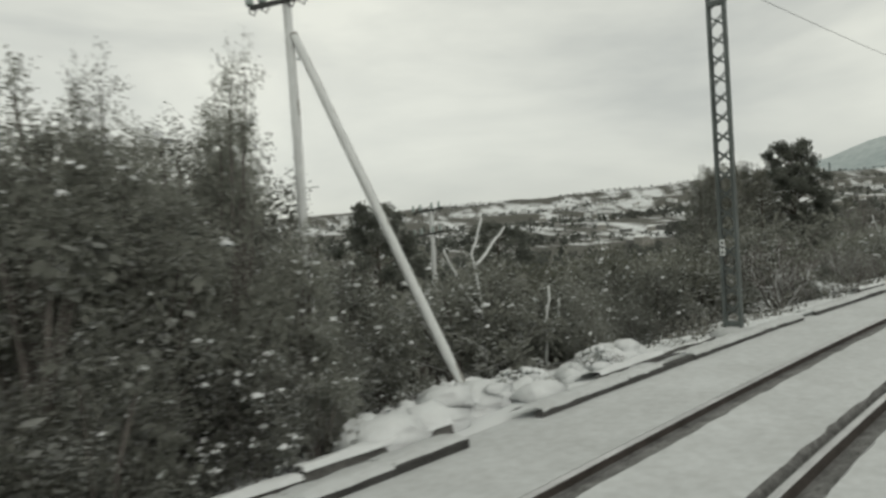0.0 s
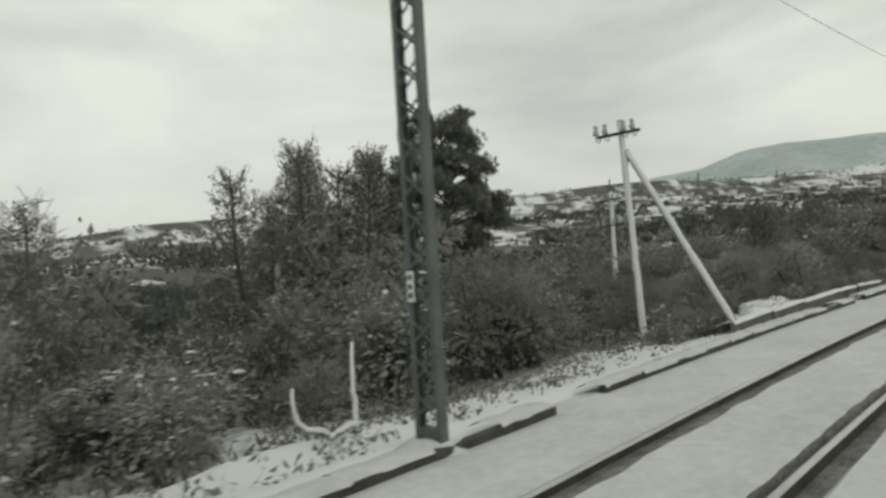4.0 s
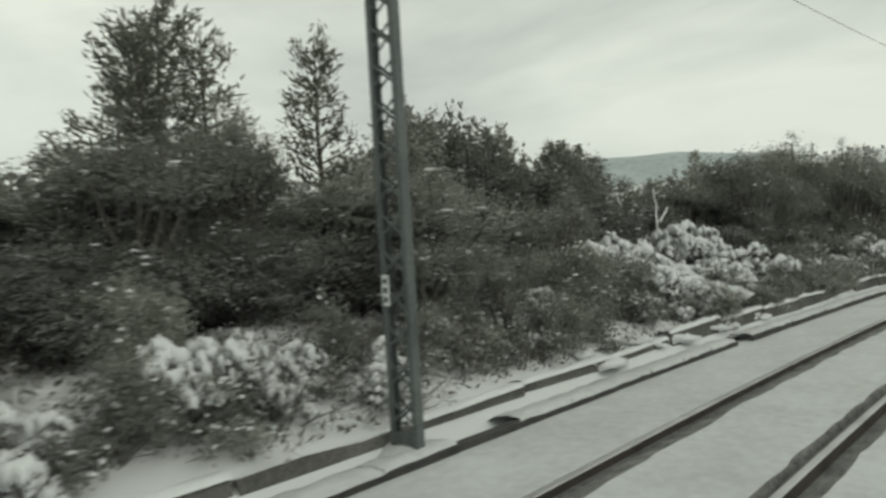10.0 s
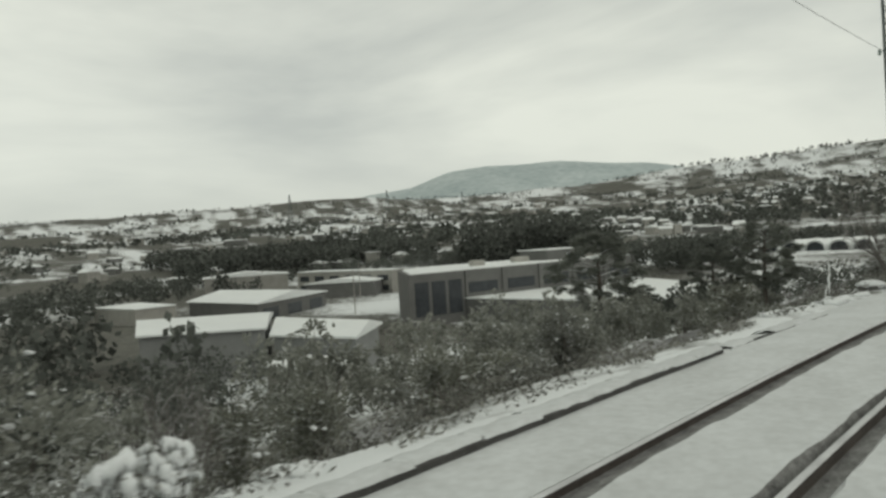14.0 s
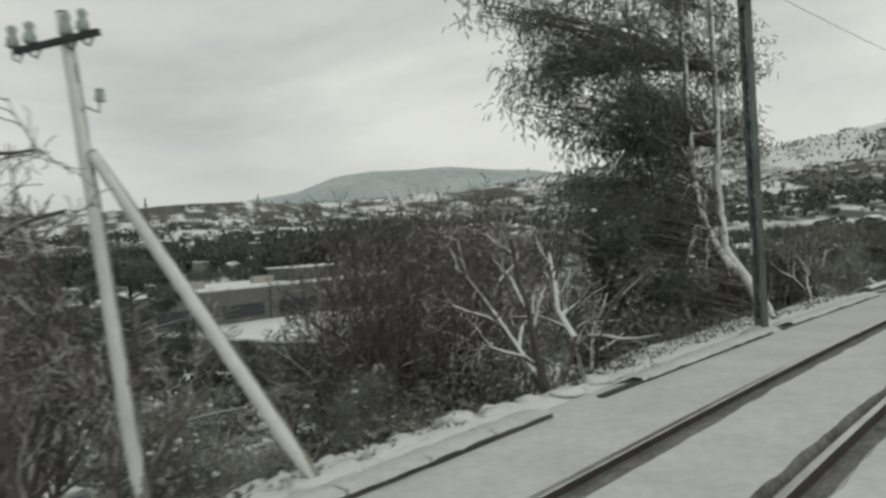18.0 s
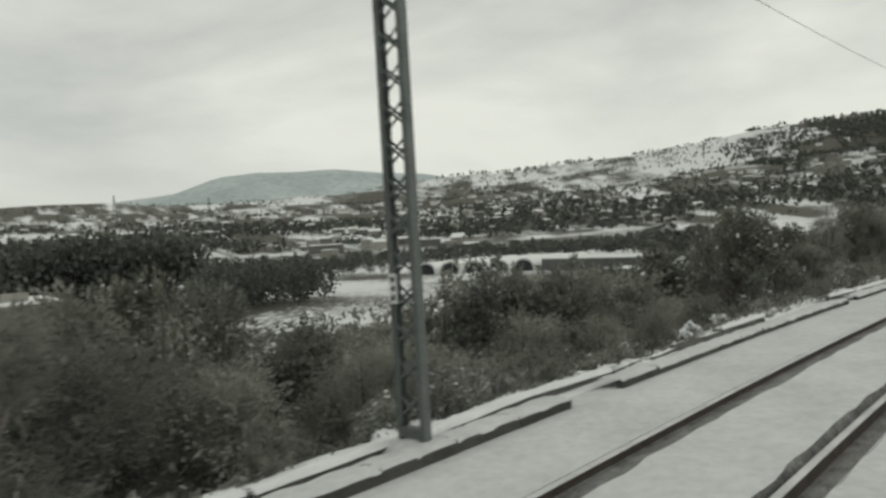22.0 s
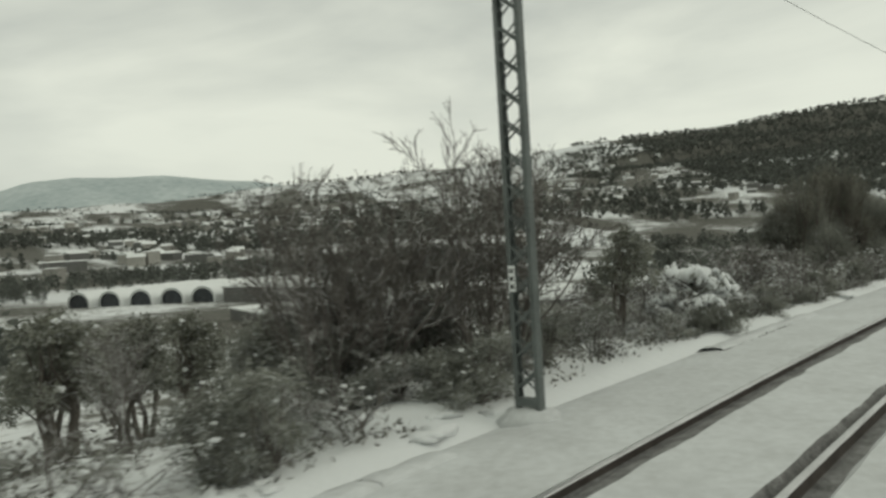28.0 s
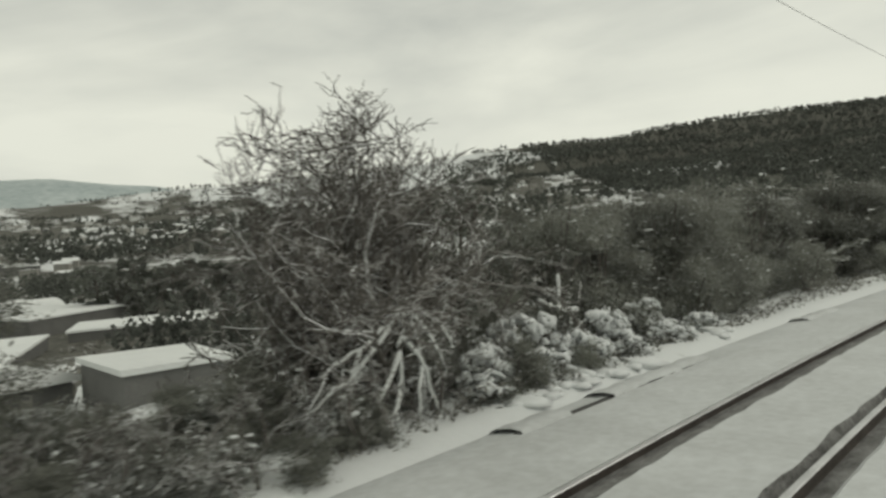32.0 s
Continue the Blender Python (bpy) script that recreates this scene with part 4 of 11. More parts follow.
def strands(rng, tops, each, fall, length, width, way):
    """Needles set along short shoots that hang from the tops given."""
    n = len(tops)
    run = way + rng.normal(size=(n, 3)) * 0.3
    run /= np.linalg.norm(run, axis=1, keepdims=True) + 1e-9
    u = rng.uniform(0, 1, (n, each, 1)) * fall * rng.uniform(0.5, 1.3, (n, 1, 1))
    c = (tops[:, None, :] + run[:, None, :] * u - np.array([0, 0, 1.0]) * u * u * 0.9).reshape(-1, 3)
    d = np.repeat(run, each, 0) + np.array([0, 0, -0.35]) + rng.normal(size=(n * each, 3)) * 0.33
    d /= np.linalg.norm(d, axis=1, keepdims=True) + 1e-9
    return kites(rng, c, length, width, 0, d)


def tufts(rng, centres, each, length, width, way, spread=0.7):
    """Needles fanning out of tuft centres, about the ways given."""
    n = len(centres)
    d = np.repeat(way, each, 0) + rng.normal(size=(n * each, 3)) * spread
    d /= np.linalg.norm(d, axis=1, keepdims=True) + 1e-9
    c = np.repeat(centres, each, 0) + d * length * 0.45
    return kites(rng, c, length, width, 0, d)


def make_pine(seed):
    """10 m high and 6 m wide."""
    rng = np.random.RandomState(seed)
    prng = random.Random(seed)
    ob = start("pine")
    trunk = Shape().tube([(0, 0, -0.5), (0.15, 0.05, 2.5), (0.0, 0.2, 5.5), (0.1, 0.1, 9)], [0.22, 0.18, 0.13, 0.04], 8, False)
    clumps = []
    for k in range(46):
        z = 3.0 + 6.5 * (k / 46)
        a = k * 2.4
        reach = (2.7 * math.sin(math.pi * min(1, (z - 2.2) / 7.9)) + 0.3) * prng.uniform(0.55, 1.1)
        c = Vector((math.cos(a) * reach, math.sin(a) * reach, z + 0.2))
        trunk.tube([Vector((0.05, 0.1, z - 0.5)), c * 0.5 + Vector((0, 0, z * 0.5 - 0.2)), c], [0.06, 0.04, 0.015], 4, False)
        clumps.append((*c, prng.uniform(0.42, 0.82)))
    part("trunk", mesh_of("trunk", trunk, BARK), ob)
    lobes = np.array(clumps)
    pts, d = lobe_points(rng, lobes, 5200, 0.2, 0.5)
    part("foliage", quads_mesh("foliage", tufts(rng, pts, 10, 0.24, 0.036, d * 0.6 + np.array([0, 0, 0.5])), NEEDLE), ob)
    part("snow", mesh_of("snow", snow_bits(rng, pts, d, 30, 0.14), SNOW, True), ob, "patches of snow")["kind"] = "stuff"
    return ob


def grow(shape, prng, p, d, length, r, depth, lift=0.05, wild=0.8, wander=0.16, count=4, fine=None):
    """A wandering limb that keeps its leader and throws side branches, down to twigs, which go into fine where it is given."""
    if depth < 2 and fine:
        shape = fine
    n = 5 if depth > 1 else 3
    pts, rad = [p], [r]
    for i in range(n):
        d = (d + Vector((prng.gauss(0, 1), prng.gauss(0, 1), prng.gauss(0, 0.8))) * wander + Vector((0, 0, lift))).normalized()
        p = p + d * length / n
        pts.append(p)
        rad.append(max(0.006, r * (1 - 0.72 * (i + 1) / n)))
    shape.tube(pts, rad, 6 if depth > 2 else 4 if depth > 1 else 3, False)
    if depth == 0:
        return
    for k in range(count):
        u = 0.22 + 0.78 * (k + prng.random()) / count
        i = min(n - 1, int(u * n))
        q = pts[i].lerp(pts[i + 1], u * n - i)
        e = (pts[i + 1] - pts[i]).normalized()
        side = e.cross(Vector((prng.gauss(0, 1), prng.gauss(0, 1), prng.gauss(0, 1)))).normalized()
        grow(shape, prng, q, (e + side * wild * prng.uniform(0.6, 1.3)).normalized(), length * prng.uniform(0.38, 0.62) * (1.15 - 0.4 * u), max(0.008, rad[i] * 0.62), depth - 1, lift, wild, wander * 1.25, count, fine)


def make_bare(seed):
    """4 m high."""
    prng = random.Random(seed)
    ob = start("bare")
    limbs = []
    for k in range(4):
        shape = Shape()
        a = k * 1.6 + prng.uniform(-0.5, 0.5)
        tilt = prng.uniform(0.1, 0.5)
        grow(shape, prng, Vector((0.1 * math.cos(a), 0.1 * math.sin(a), -0.2)), Vector((math.cos(a) * tilt, math.sin(a) * tilt, 1)).normalized(), prng.uniform(2.4, 3.6), 0.055, 3, 0.05, 0.75, 0.13, 6)
        limbs.append(mesh_of("limb", shape, TWIG))
    top = max(v.co.z for me in limbs for v in me.vertices)
    for me in limbs:
        me.transform(Matrix.Scale(4.0 / top, 4))
        part("limb", me, ob)
    return ob


def make_bare_bush(seed):
    """2.5 m high, with a few dead leaves."""
    prng = random.Random(seed)
    ob = start("bare_bush")
    shape = Shape()
    for k in range(6):
        a = k * 1.05 + prng.uniform(-0.4, 0.4)
        tilt = prng.uniform(0.2, 0.85)
        grow(shape, prng, Vector((0.12 * math.cos(a), 0.12 * math.sin(a), -0.2)), Vector((math.cos(a) * tilt, math.sin(a) * tilt, 1)).normalized(), prng.uniform(1.3, 2.1), 0.036, 3, 0.03, 1.0, 0.3, 4)
    me = mesh_of("branchwork", shape, TWIG)
    top = max(v.co.z for v in me.vertices)
    me.transform(Matrix.Scale(2.5 / top, 4))
    part("branchwork", me, ob)
    rng = np.random.RandomState(seed)
    lobes = lobes_of(rng, 9, 0.75, 0.3, 1.7, 0.25, 0.45)
    leaf, run, tips, d = sprays(rng, lobes, 80, 8, 0.3)
    keep = leaf[:, 2] > 0
    part("foliage", quads_mesh("foliage", kites(rng, leaf[keep], 0.085, 0.036, 0, run[keep]), LEAF), ob)
    part("snow", mesh_of("snow", snow_bits(rng, tips, d, 34, 0.05), SNOW, True), ob, "pads of fresh snow")["kind"] = "stuff"
    return ob


def make_olive(seed):
    """3.6 m high and 3 m wide: forked bare stems under a rounded, broken crown of small leaves."""
    rng = np.random.RandomState(seed)
    prng = random.Random(seed)
    ob = start("olive")
    lobes = np.concatenate([lobes_of(rng, 20, 1.15, 1.5, 3.0, 0.28, 0.5), lobes_of(rng, 5, 0.6, 2.9, 3.25, 0.2, 0.34)])
    for k in range(3):
        a = k * 2.1 + prng.uniform(-0.5, 0.5)
        fork = Vector((math.cos(a) * 0.3, math.sin(a) * 0.3, prng.uniform(1.0, 1.4)))
        wood = Shape().tube([(0.08 * math.cos(a), 0.08 * math.sin(a), -0.25), fork * 0.5 + Vector((prng.uniform(-0.1, 0.1), prng.uniform(-0.1, 0.1), 0)), fork], [0.085, 0.06, 0.05], 7, False)
        for x, y, z, _ in lobes[k::3]:
            mid = fork.lerp(Vector((x, y, z)), 0.5) + Vector((prng.uniform(-0.15, 0.15), prng.uniform(-0.15, 0.15), 0.08))
            wood.tube([fork, mid, Vector((x, y, z))], [0.034, 0.022, 0.008], 4, False)
        part("stem", mesh_of("stem", wood, BARK), ob)
    leaf, run, tips, d = sprays(rng, lobes, 760, 9, 0.35, 0.8, 0.05)
    part("foliage", quads_mesh("foliage", kites(rng, leaf, 0.105, 0.04, 0, run + rng.normal(size=run.shape) * 0.4), OLIVE), ob)
    part("snow", mesh_of("snow", snow_bits(rng, tips, d, 30, 0.05), SNOW, True), ob, "pads of fresh snow")["kind"] = "stuff"
    return ob


def make_broom(seed):
    """3.6 m high and 2 m wide: forked bare stems under fans of fine upright shoots."""
    rng = np.random.RandomState(seed)
    prng = random.Random(seed)
    ob = start("broom")
    leaf, dirs, stems = [], [], []
    for k in range(4):
        wood = Shape()
        a = k * 1.57 + prng.uniform(-0.4, 0.4)
        foot = Vector((0.08 * math.cos(a), 0.08 * math.sin(a), -0.2))
        lean = prng.uniform(0.15, 0.38)
        fork = Vector((math.cos(a) * lean, math.sin(a) * lean, prng.uniform(0.9, 1.5)))
        wood.tube([foot, foot.lerp(fork, 0.5) + Vector((prng.uniform(-0.09, 0.09), prng.uniform(-0.09, 0.09), 0)), fork], [0.042, 0.034, 0.026], 5, False)
        for i in range(4):
            b = a + prng.uniform(-1.3, 1.3)
            top = fork + Vector((math.cos(b) * prng.uniform(0.1, 0.42), math.sin(b) * prng.uniform(0.1, 0.42), prng.uniform(0.6, 1.2)))
            wood.tube([fork, fork.lerp(top, 0.5) + Vector((prng.uniform(-0.1, 0.1), prng.uniform(-0.1, 0.1), 0)), top], [0.02, 0.015, 0.01], 4, False)
            for j in range(15):
                d = Vector((prng.uniform(-0.3, 0.3) + 0.5 * top.x, prng.uniform(-0.3, 0.3) + 0.5 * top.y, 1)).normalized()
                p = fork.lerp(top, prng.uniform(0.6, 1.0)) + Vector((prng.uniform(-0.07, 0.07), prng.uniform(-0.07, 0.07), 0))
                q = p + d * prng.uniform(0.5, 1.0)
                wood.tube([p, q], [0.006, 0.003], 3, False)
                n = 8
                u = rng.uniform(0.25, 1, n)[:, None]
                leaf.append(np.array(p) + (np.array(q) - np.array(p)) * u + rng.normal(size=(n, 3)) * 0.03)
                dirs.append(np.tile(np.array(d), (n, 1)))
        for j in range(5):
            p = foot.lerp(fork, prng.uniform(0.3, 1.0))
            q = p + Vector((prng.uniform(-0.5, 0.5), prng.uniform(-0.5, 0.5), prng.uniform(0.1, 0.5)))
            wood.tube([p, p.lerp(q, 0.5) + Vector((0, 0, 0.06)), q], [0.008, 0.006, 0.003], 3, False)
        stems.append(mesh_of("stem", wood, BARK))
    fan = quads_mesh("foliage", kites(rng, np.concatenate(leaf), 0.14, 0.014, 0, np.concatenate(dirs)), OLIVE)
    grown_to = Matrix.Scale(3.6 / max(v.co.z for me in stems for v in me.vertices), 4)
    for me in stems:
        me.transform(grown_to)
        part("stem", me, ob)
    fan.transform(grown_to)
    part("foliage", fan, ob)
    return ob


SIZE = {"scrub": (2.0, 2.0), "scrub_tall": (4.0, 3.2), "bush": (2.0, 2.0), "bush_tall": (4.0, 2.6), "snowy": (1.0, 2.0), "conifer": (4.0, 1.5), "pine": (10.0, 6.0), "bare": (4.0, 3.0), "bare_bush": (2.5, 2.4), "broom": (3.6, 2.0), "olive": (3.6, 3.0)}
MAKE = {"scrub": (make_scrub, 5), "scrub_tall": (make_scrub_tall, 4), "bush": (make_bush, 5), "bush_tall": (make_tall, 5), "snowy": (make_snowy, 5), "conifer": (make_conifer, 4), "pine": (make_pine, 2), "bare": (make_bare, 4), "bare_bush": (make_bare_bush, 3), "broom": (make_broom, 4), "olive": (make_olive, 4)}
BUILT = {}
plant_rng = random.Random(11)


def plant(kind, s, lat, h, w):
    """One plant with its foot at s, lat, h metres high and about w wide."""
    make, n = MAKE[kind]
    k = plant_rng.randrange(n)
    full = SIZE[kind]
    m = Matrix.Translation(at(s, lat, gz(s, lat) - 0.05)) @ pose(0, 0, 0, plant_rng.uniform(-3, 3), plant_rng.uniform(-3, 3), plant_rng.uniform(0, 360)) @ Matrix.Diagonal((w / full[1], w / full[1], h / full[0], 1))
    fine = 1.7 if kind in ("bush", "bush_tall") and max(w / full[1], h / full[0]) > (0.8 if lat < 9.3 else 1.35) and lat < 10.2 else 0.72 if kind == "bush_tall" and lat > 10.2 else 2.0 if kind == "conifer" and h > 7 else 1.0
    if (kind, k, fine) not in BUILT:
        BUILT[kind, k, fine] = make(k + 21, fine) if kind in ("bush", "bush_tall", "conifer") else make(k + 21)
        BUILT[kind, k, fine].matrix_basis = m
        return BUILT[kind, k, fine]
    ob = BUILT[kind, k, fine]
    made = copy_thing(ob, Matrix.Identity(4))
    made.matrix_basis = m
    # along the sheltered lengths most plants have shed their snow
    if kind in ("bush", "bush_tall", "scrub", "scrub_tall") and (44 < s < 74 or 196 < s < 248 or 262 < s < 300 or (lat > 7.5 and 114 < s < 126)) and random.Random(int(s * 100)).random() < 0.8:
        for piece in list(made.children):
            if piece.name.startswith("snow"):
                bpy.data.objects.remove(piece)
            elif piece.name.startswith("foliage"):
                piece.material_slots[0].link = "OBJECT"
                piece.material_slots[0].material = LEAF_SHED
        label = "dark evergreen shrub that has shed most of its snow"
        tagged(made, label if "tall" in kind else label.replace("shrub", "bush"), LABEL[kind][2])
    return made


thicket_leaves, thicket_stems = [], Shape()


def thicket(s, lat, h, w):
    """Adds one shrub to the thickets down the slope, which nobody could count."""
    rng = np.random.RandomState(len(thicket_leaves) + 3)
    foot = np.array(at(s, lat, gz(s, lat)))
    lobes = lobes_of(rng, 10, 0.36 * w, 0.2 * h, 0.82 * h, 0.13 * (w + h) / 2, 0.22 * (w + h) / 2)
    pts, run, _, _ = sprays(rng, lobes, 110, 8, 0.35, 0.85, 0.08)
    leaf = 0.11 + 0.022 * h
    keep = pts[:, 2] > 0
    thicket_leaves.append(kites(rng, foot + pts[keep], leaf * 1.5, leaf * 0.62, 0, run[keep] + rng.normal(size=run[keep].shape) * 0.4))
    for x, y, z, _ in lobes[:5]:
        thicket_stems.tube([foot + (0, 0, -0.2), foot + (x * 0.4, y * 0.4, z * 0.5), foot + (x, y, z)], [0.045, 0.03, 0.01], 3, False)


def build_thickets():
    tagged(new("thicket", quads_mesh("thicket", np.concatenate(thicket_leaves), LEAF)), "dense dark evergreen thicket down the snowy slope", "thicket", kind="stuff")
    tagged(new("thicket_stems", mesh_of("thicket_stems", thicket_stems, TWIG)), "grey-brown stems of the thicket on the slope", "thicket", kind="stuff")


# set out along the line, from its start
plant("bush_tall", -5.4, 11.7, 4.3, 4.8)
plant("bush_tall", -3.9, 9.1, 4.3, 5)
plant("bush", -3.6, 6.5, 1.6, 1.6)
plant("bush_tall", -2.3, 8.8, 4.6, 4.8)
plant("bush_tall", -1.7, 10.9, 4.6, 4.2)
plant("bush", -1.6, 7, 1.7, 1.9)
plant("bush", -0.1, 6.2, 2.1, 2.1)
plant("bush_tall", 1, 10.8, 4.8, 5.7)
plant("bush_tall", 1.2, 10.3, 3.6, 3.4)
plant("bush", 1.2, 7.2, 1.8, 2)
plant("bush", 1.4, 7, 1.9, 2)
plant("bush_tall", 2.7, 8.6, 3.9, 4.4)
plant("bush_tall", 2.8, 7.5, 4.7, 3.3)
plant("bush", 2.8, 6.6, 2.3, 2.3)
plant("bush", 2.8, 7.2, 1.7, 2.1)
plant("bush_tall", 3.4, 7.2, 3.9, 2.8)
plant("bush", 4.2, 6.3, 1.6, 1.6)
plant("bush", 4.3, 6.6, 1.8, 1.8)
plant("bush_tall", 4.4, 10.3, 4.6, 5.6)
plant("bush_tall", 4.6, 8, 4.4, 3.3)
plant("bush", 5.4, 7, 1.5, 1.5)
plant("bush_tall", 5.6, 8.2, 4.5, 3.3)
plant("bush_tall", 5.9, 10.1, 4.4, 4.6)
plant("bush_tall", 6.6, 9, 3.4, 3)
plant("bush_tall", 8, 9.5, 3, 2.6)
plant("bush_tall", 8, 11.4, 3.3, 5)
plant("scrub", 8.1, 8.9, 2.2, 2.3)
thicket(8.1, 15.7, 3.3, 4.4)
plant("scrub", 10.3, 9.2, 2.7, 3.7)
plant("scrub", 10.6, 11.4, 2.2, 2.6)
thicket(10.8, 16, 3.4, 4.7)
plant("bush", 11.2, 9, 1.9, 2.2)
plant("scrub", 11.7, 8.9, 3, 3.1)
thicket(11.8, 16.5, 3.4, 4.6)
plant("bush", 13, 8, 2, 2)
plant("scrub", 13.6, 9.2, 2.1, 2.1)
thicket(13.6, 16.3, 3.5, 4.2)
plant("bush", 13.8, 9, 2, 2.6)
plant("scrub", 14, 9, 2.4, 2.9)
plant("bush", 14.8, 8, 1.5, 1.7)
plant("scrub", 15.4, 12, 3.8, 3.8)
plant("pine", 15.5, 17, 6.1, 2.6)
plant("scrub", 15.5, 11.8, 2.2, 2.6)
plant("scrub", 15.5, 14.9, 3.1, 3.7)
plant("scrub", 16, 14, 3.7, 4.1)
plant("conifer", 16.1, 18, 5.7, 2.6)
thicket(16.3, 17, 3.4, 4.5)
plant("scrub", 17, 8.7, 2.6, 2.7)
plant("scrub", 17.3, 12, 3.5, 3.5)
plant("bush", 17.4, 8, 1.1, 2)
plant("scrub", 18, 10, 3, 3)
plant("scrub", 18.5, 9, 2.7, 2.7)
thicket(18.9, 15.7, 3.1, 3.7)
thicket(19.4, 20, 5.5, 5.8)
plant("scrub", 19.5, 8.8, 2.7, 3.9)
plant("scrub", 20.1, 12.4, 3.6, 4.6)
plant("scrub", 20.9, 9.7, 2.4, 2.4)
thicket(20.9, 19.4, 4.7, 5.2)
plant("scrub", 21, 9, 2.4, 3.3)
plant("scrub", 21, 14.4, 3.3, 3.4)
plant("scrub", 21.7, 12, 3.1, 3.1)
thicket(22.1, 16, 3.9, 5.2)
plant("scrub", 22.2, 10, 2.7, 2.8)
plant("scrub", 22.5, 10.4, 2.8, 2.9)
plant("scrub", 23, 14, 3, 3)
thicket(23.3, 20.5, 4.2, 6.2)
plant("scrub", 23.4, 11, 1.9, 2.1)
thicket(23.8, 15.1, 3.2, 4.3)
thicket(26, 17.8, 3.8, 4.1)
thicket(26.2, 16.5, 2.8, 3.4)
thicket(27.7, 24.8, 4.1, 4.9)
thicket(28.6, 17.2, 3.3, 4.3)
thicket(30.2, 30, 5, 4.1)
thicket(30.9, 26.1, 4.1, 4.1)
thicket(32.3, 23.9, 4.1, 4.6)
plant("bush", 32.5, 8.1, 2.9, 3.6)
plant("scrub", 32.7, 11.7, 2, 2.1)
plant("scrub", 33.3, 12, 1.4, 3.1)
plant("scrub", 33.4, 9.3, 2.6, 3.7)
plant("scrub", 33.4, 11.7, 2.5, 3.2)
plant("bush", 33.6, 9, 1.2, 2)
plant("scrub", 33.8, 13.9, 2.7, 3.7)
plant("scrub", 34.6, 10, 1.4, 3.1)
thicket(34.8, 30, 5.8, 4.5)
plant("scrub", 35, 9.6, 2.5, 3.4)
plant("bare", 35.1, 9, 2.3, 1.8)
thicket(35.3, 25.9, 5.2, 7.5)
plant("bush", 36.2, 8, 1.9, 2.1)
plant("scrub", 36.9, 10.7, 2.5, 2.5)
thicket(37.4, 22.2, 4.5, 4.5)
thicket(38, 24.9, 5.2, 5.1)
plant("scrub", 38, 12.7, 1.5, 1.5)
plant("bush", 38.5, 8.4, 2.5, 2.5)
plant("bare", 39.5, 11, 4.5, 3.1)
plant("scrub", 39.6, 13, 2.4, 3)
thicket(40.5, 24.7, 4.9, 5.6)
plant("scrub", 40.9, 13.7, 2.1, 2.1)
plant("scrub", 41.1, 9.4, 2.1, 2.7)
plant("bush_tall", 41.9, 12, 2, 4.2)
thicket(42, 24, 5.1, 4.8)
plant("scrub", 42.4, 13, 2.1, 2.5)
thicket(42.6, 18.1, 5.6, 6.8)
plant("scrub", 43, 13, 1.9, 2.6)
thicket(43.2, 21.3, 5.9, 7.6)
thicket(43.6, 34, 6.1, 6.7)
plant("conifer", 43.8, 22, 7.6, 3.5)
plant("scrub", 43.8, 13.8, 2.6, 3)
thicket(44.3, 24.6, 5, 4.5)
thicket(44.4, 30, 5.7, 5.7)
thicket(44.6, 23.6, 5.3, 5.6)
plant("scrub", 45.1, 11, 1.7, 1.9)
thicket(45.8, 27.3, 4.2, 5.3)
plant("scrub", 46, 13.8, 1.4, 1.7)
thicket(46, 17.2, 2.6, 5.2)
plant("scrub", 46.4, 10.6, 3.2, 3.7)
plant("scrub", 46.7, 11.2, 2.5, 2.9)
thicket(46.9, 18.8, 3, 4.4)
plant("scrub", 47.2, 12.8, 2.7, 2.7)
thicket(47.3, 16, 3.3, 3.6)
plant("scrub", 47.9, 11, 1.5, 1.7)
plant("scrub", 48.1, 9.5, 3.4, 3.8)
thicket(48.6, 20.1, 3.1, 4.8)
thicket(48.9, 30, 4.9, 5.1)
plant("scrub", 48.9, 9.6, 2.6, 2.6)
plant("scrub", 49.1, 9.2, 2.7, 3.1)
plant("scrub", 49.2, 12.8, 2, 2.7)
thicket(49.5, 16, 3.9, 3.7)
thicket(49.5, 15.1, 2, 2.6)
thicket(49.8, 18.2, 4.1, 5.5)
plant("conifer", 50.3, 24, 4.4, 2.8)
plant("scrub", 50.4, 14, 3.5, 3.5)
plant("scrub", 50.4, 13, 3.4, 3.7)
thicket(50.7, 30, 4.1, 4.4)
thicket(51.1, 15.9, 2.8, 3.7)
thicket(51.2, 25.4, 4.1, 6.2)
thicket(51.4, 30, 4.1, 4.4)
plant("scrub", 51.6, 14, 3.5, 4.5)
plant("scrub", 51.8, 13, 2.8, 2.9)
thicket(52.5, 29, 6.2, 5.8)
thicket(52.6, 24.1, 5.3, 6.9)
thicket(52.8, 15.2, 2.6, 3.5)
plant("conifer", 53, 26, 7.9, 3.5)
plant("conifer", 53.2, 28, 10.7, 4.5)
plant("scrub", 53.3, 12, 1.8, 2.7)
plant("bush", 53.3, 9, 2.2, 2.2)
plant("scrub", 53.5, 14.1, 3.2, 3.6)
thicket(53.9, 19.5, 5.6, 7.6)
plant("scrub", 54.2, 10.7, 2.1, 2.4)
thicket(54.3, 25.8, 8, 7.7)
plant("scrub", 54.5, 13.1, 2.6, 3.1)
plant("bush", 54.6, 9, 1.9, 2)
plant("scrub", 55.4, 13.3, 3.5, 3.8)
thicket(55.5, 18.9, 7, 6.7)
plant("conifer", 55.7, 31, 10.4, 4.9)
plant("conifer", 55.7, 27, 11.5, 4.8)
plant("scrub", 56.5, 12.3, 2.9, 3.2)
plant("conifer", 57.4, 31, 12.4, 5.4)
thicket(57.4, 24.7, 6, 5.8)
plant("scrub", 57.5, 13.6, 3, 3.9)
plant("conifer", 57.6, 31, 12.5, 5.4)
thicket(57.6, 28, 10.9, 8.1)
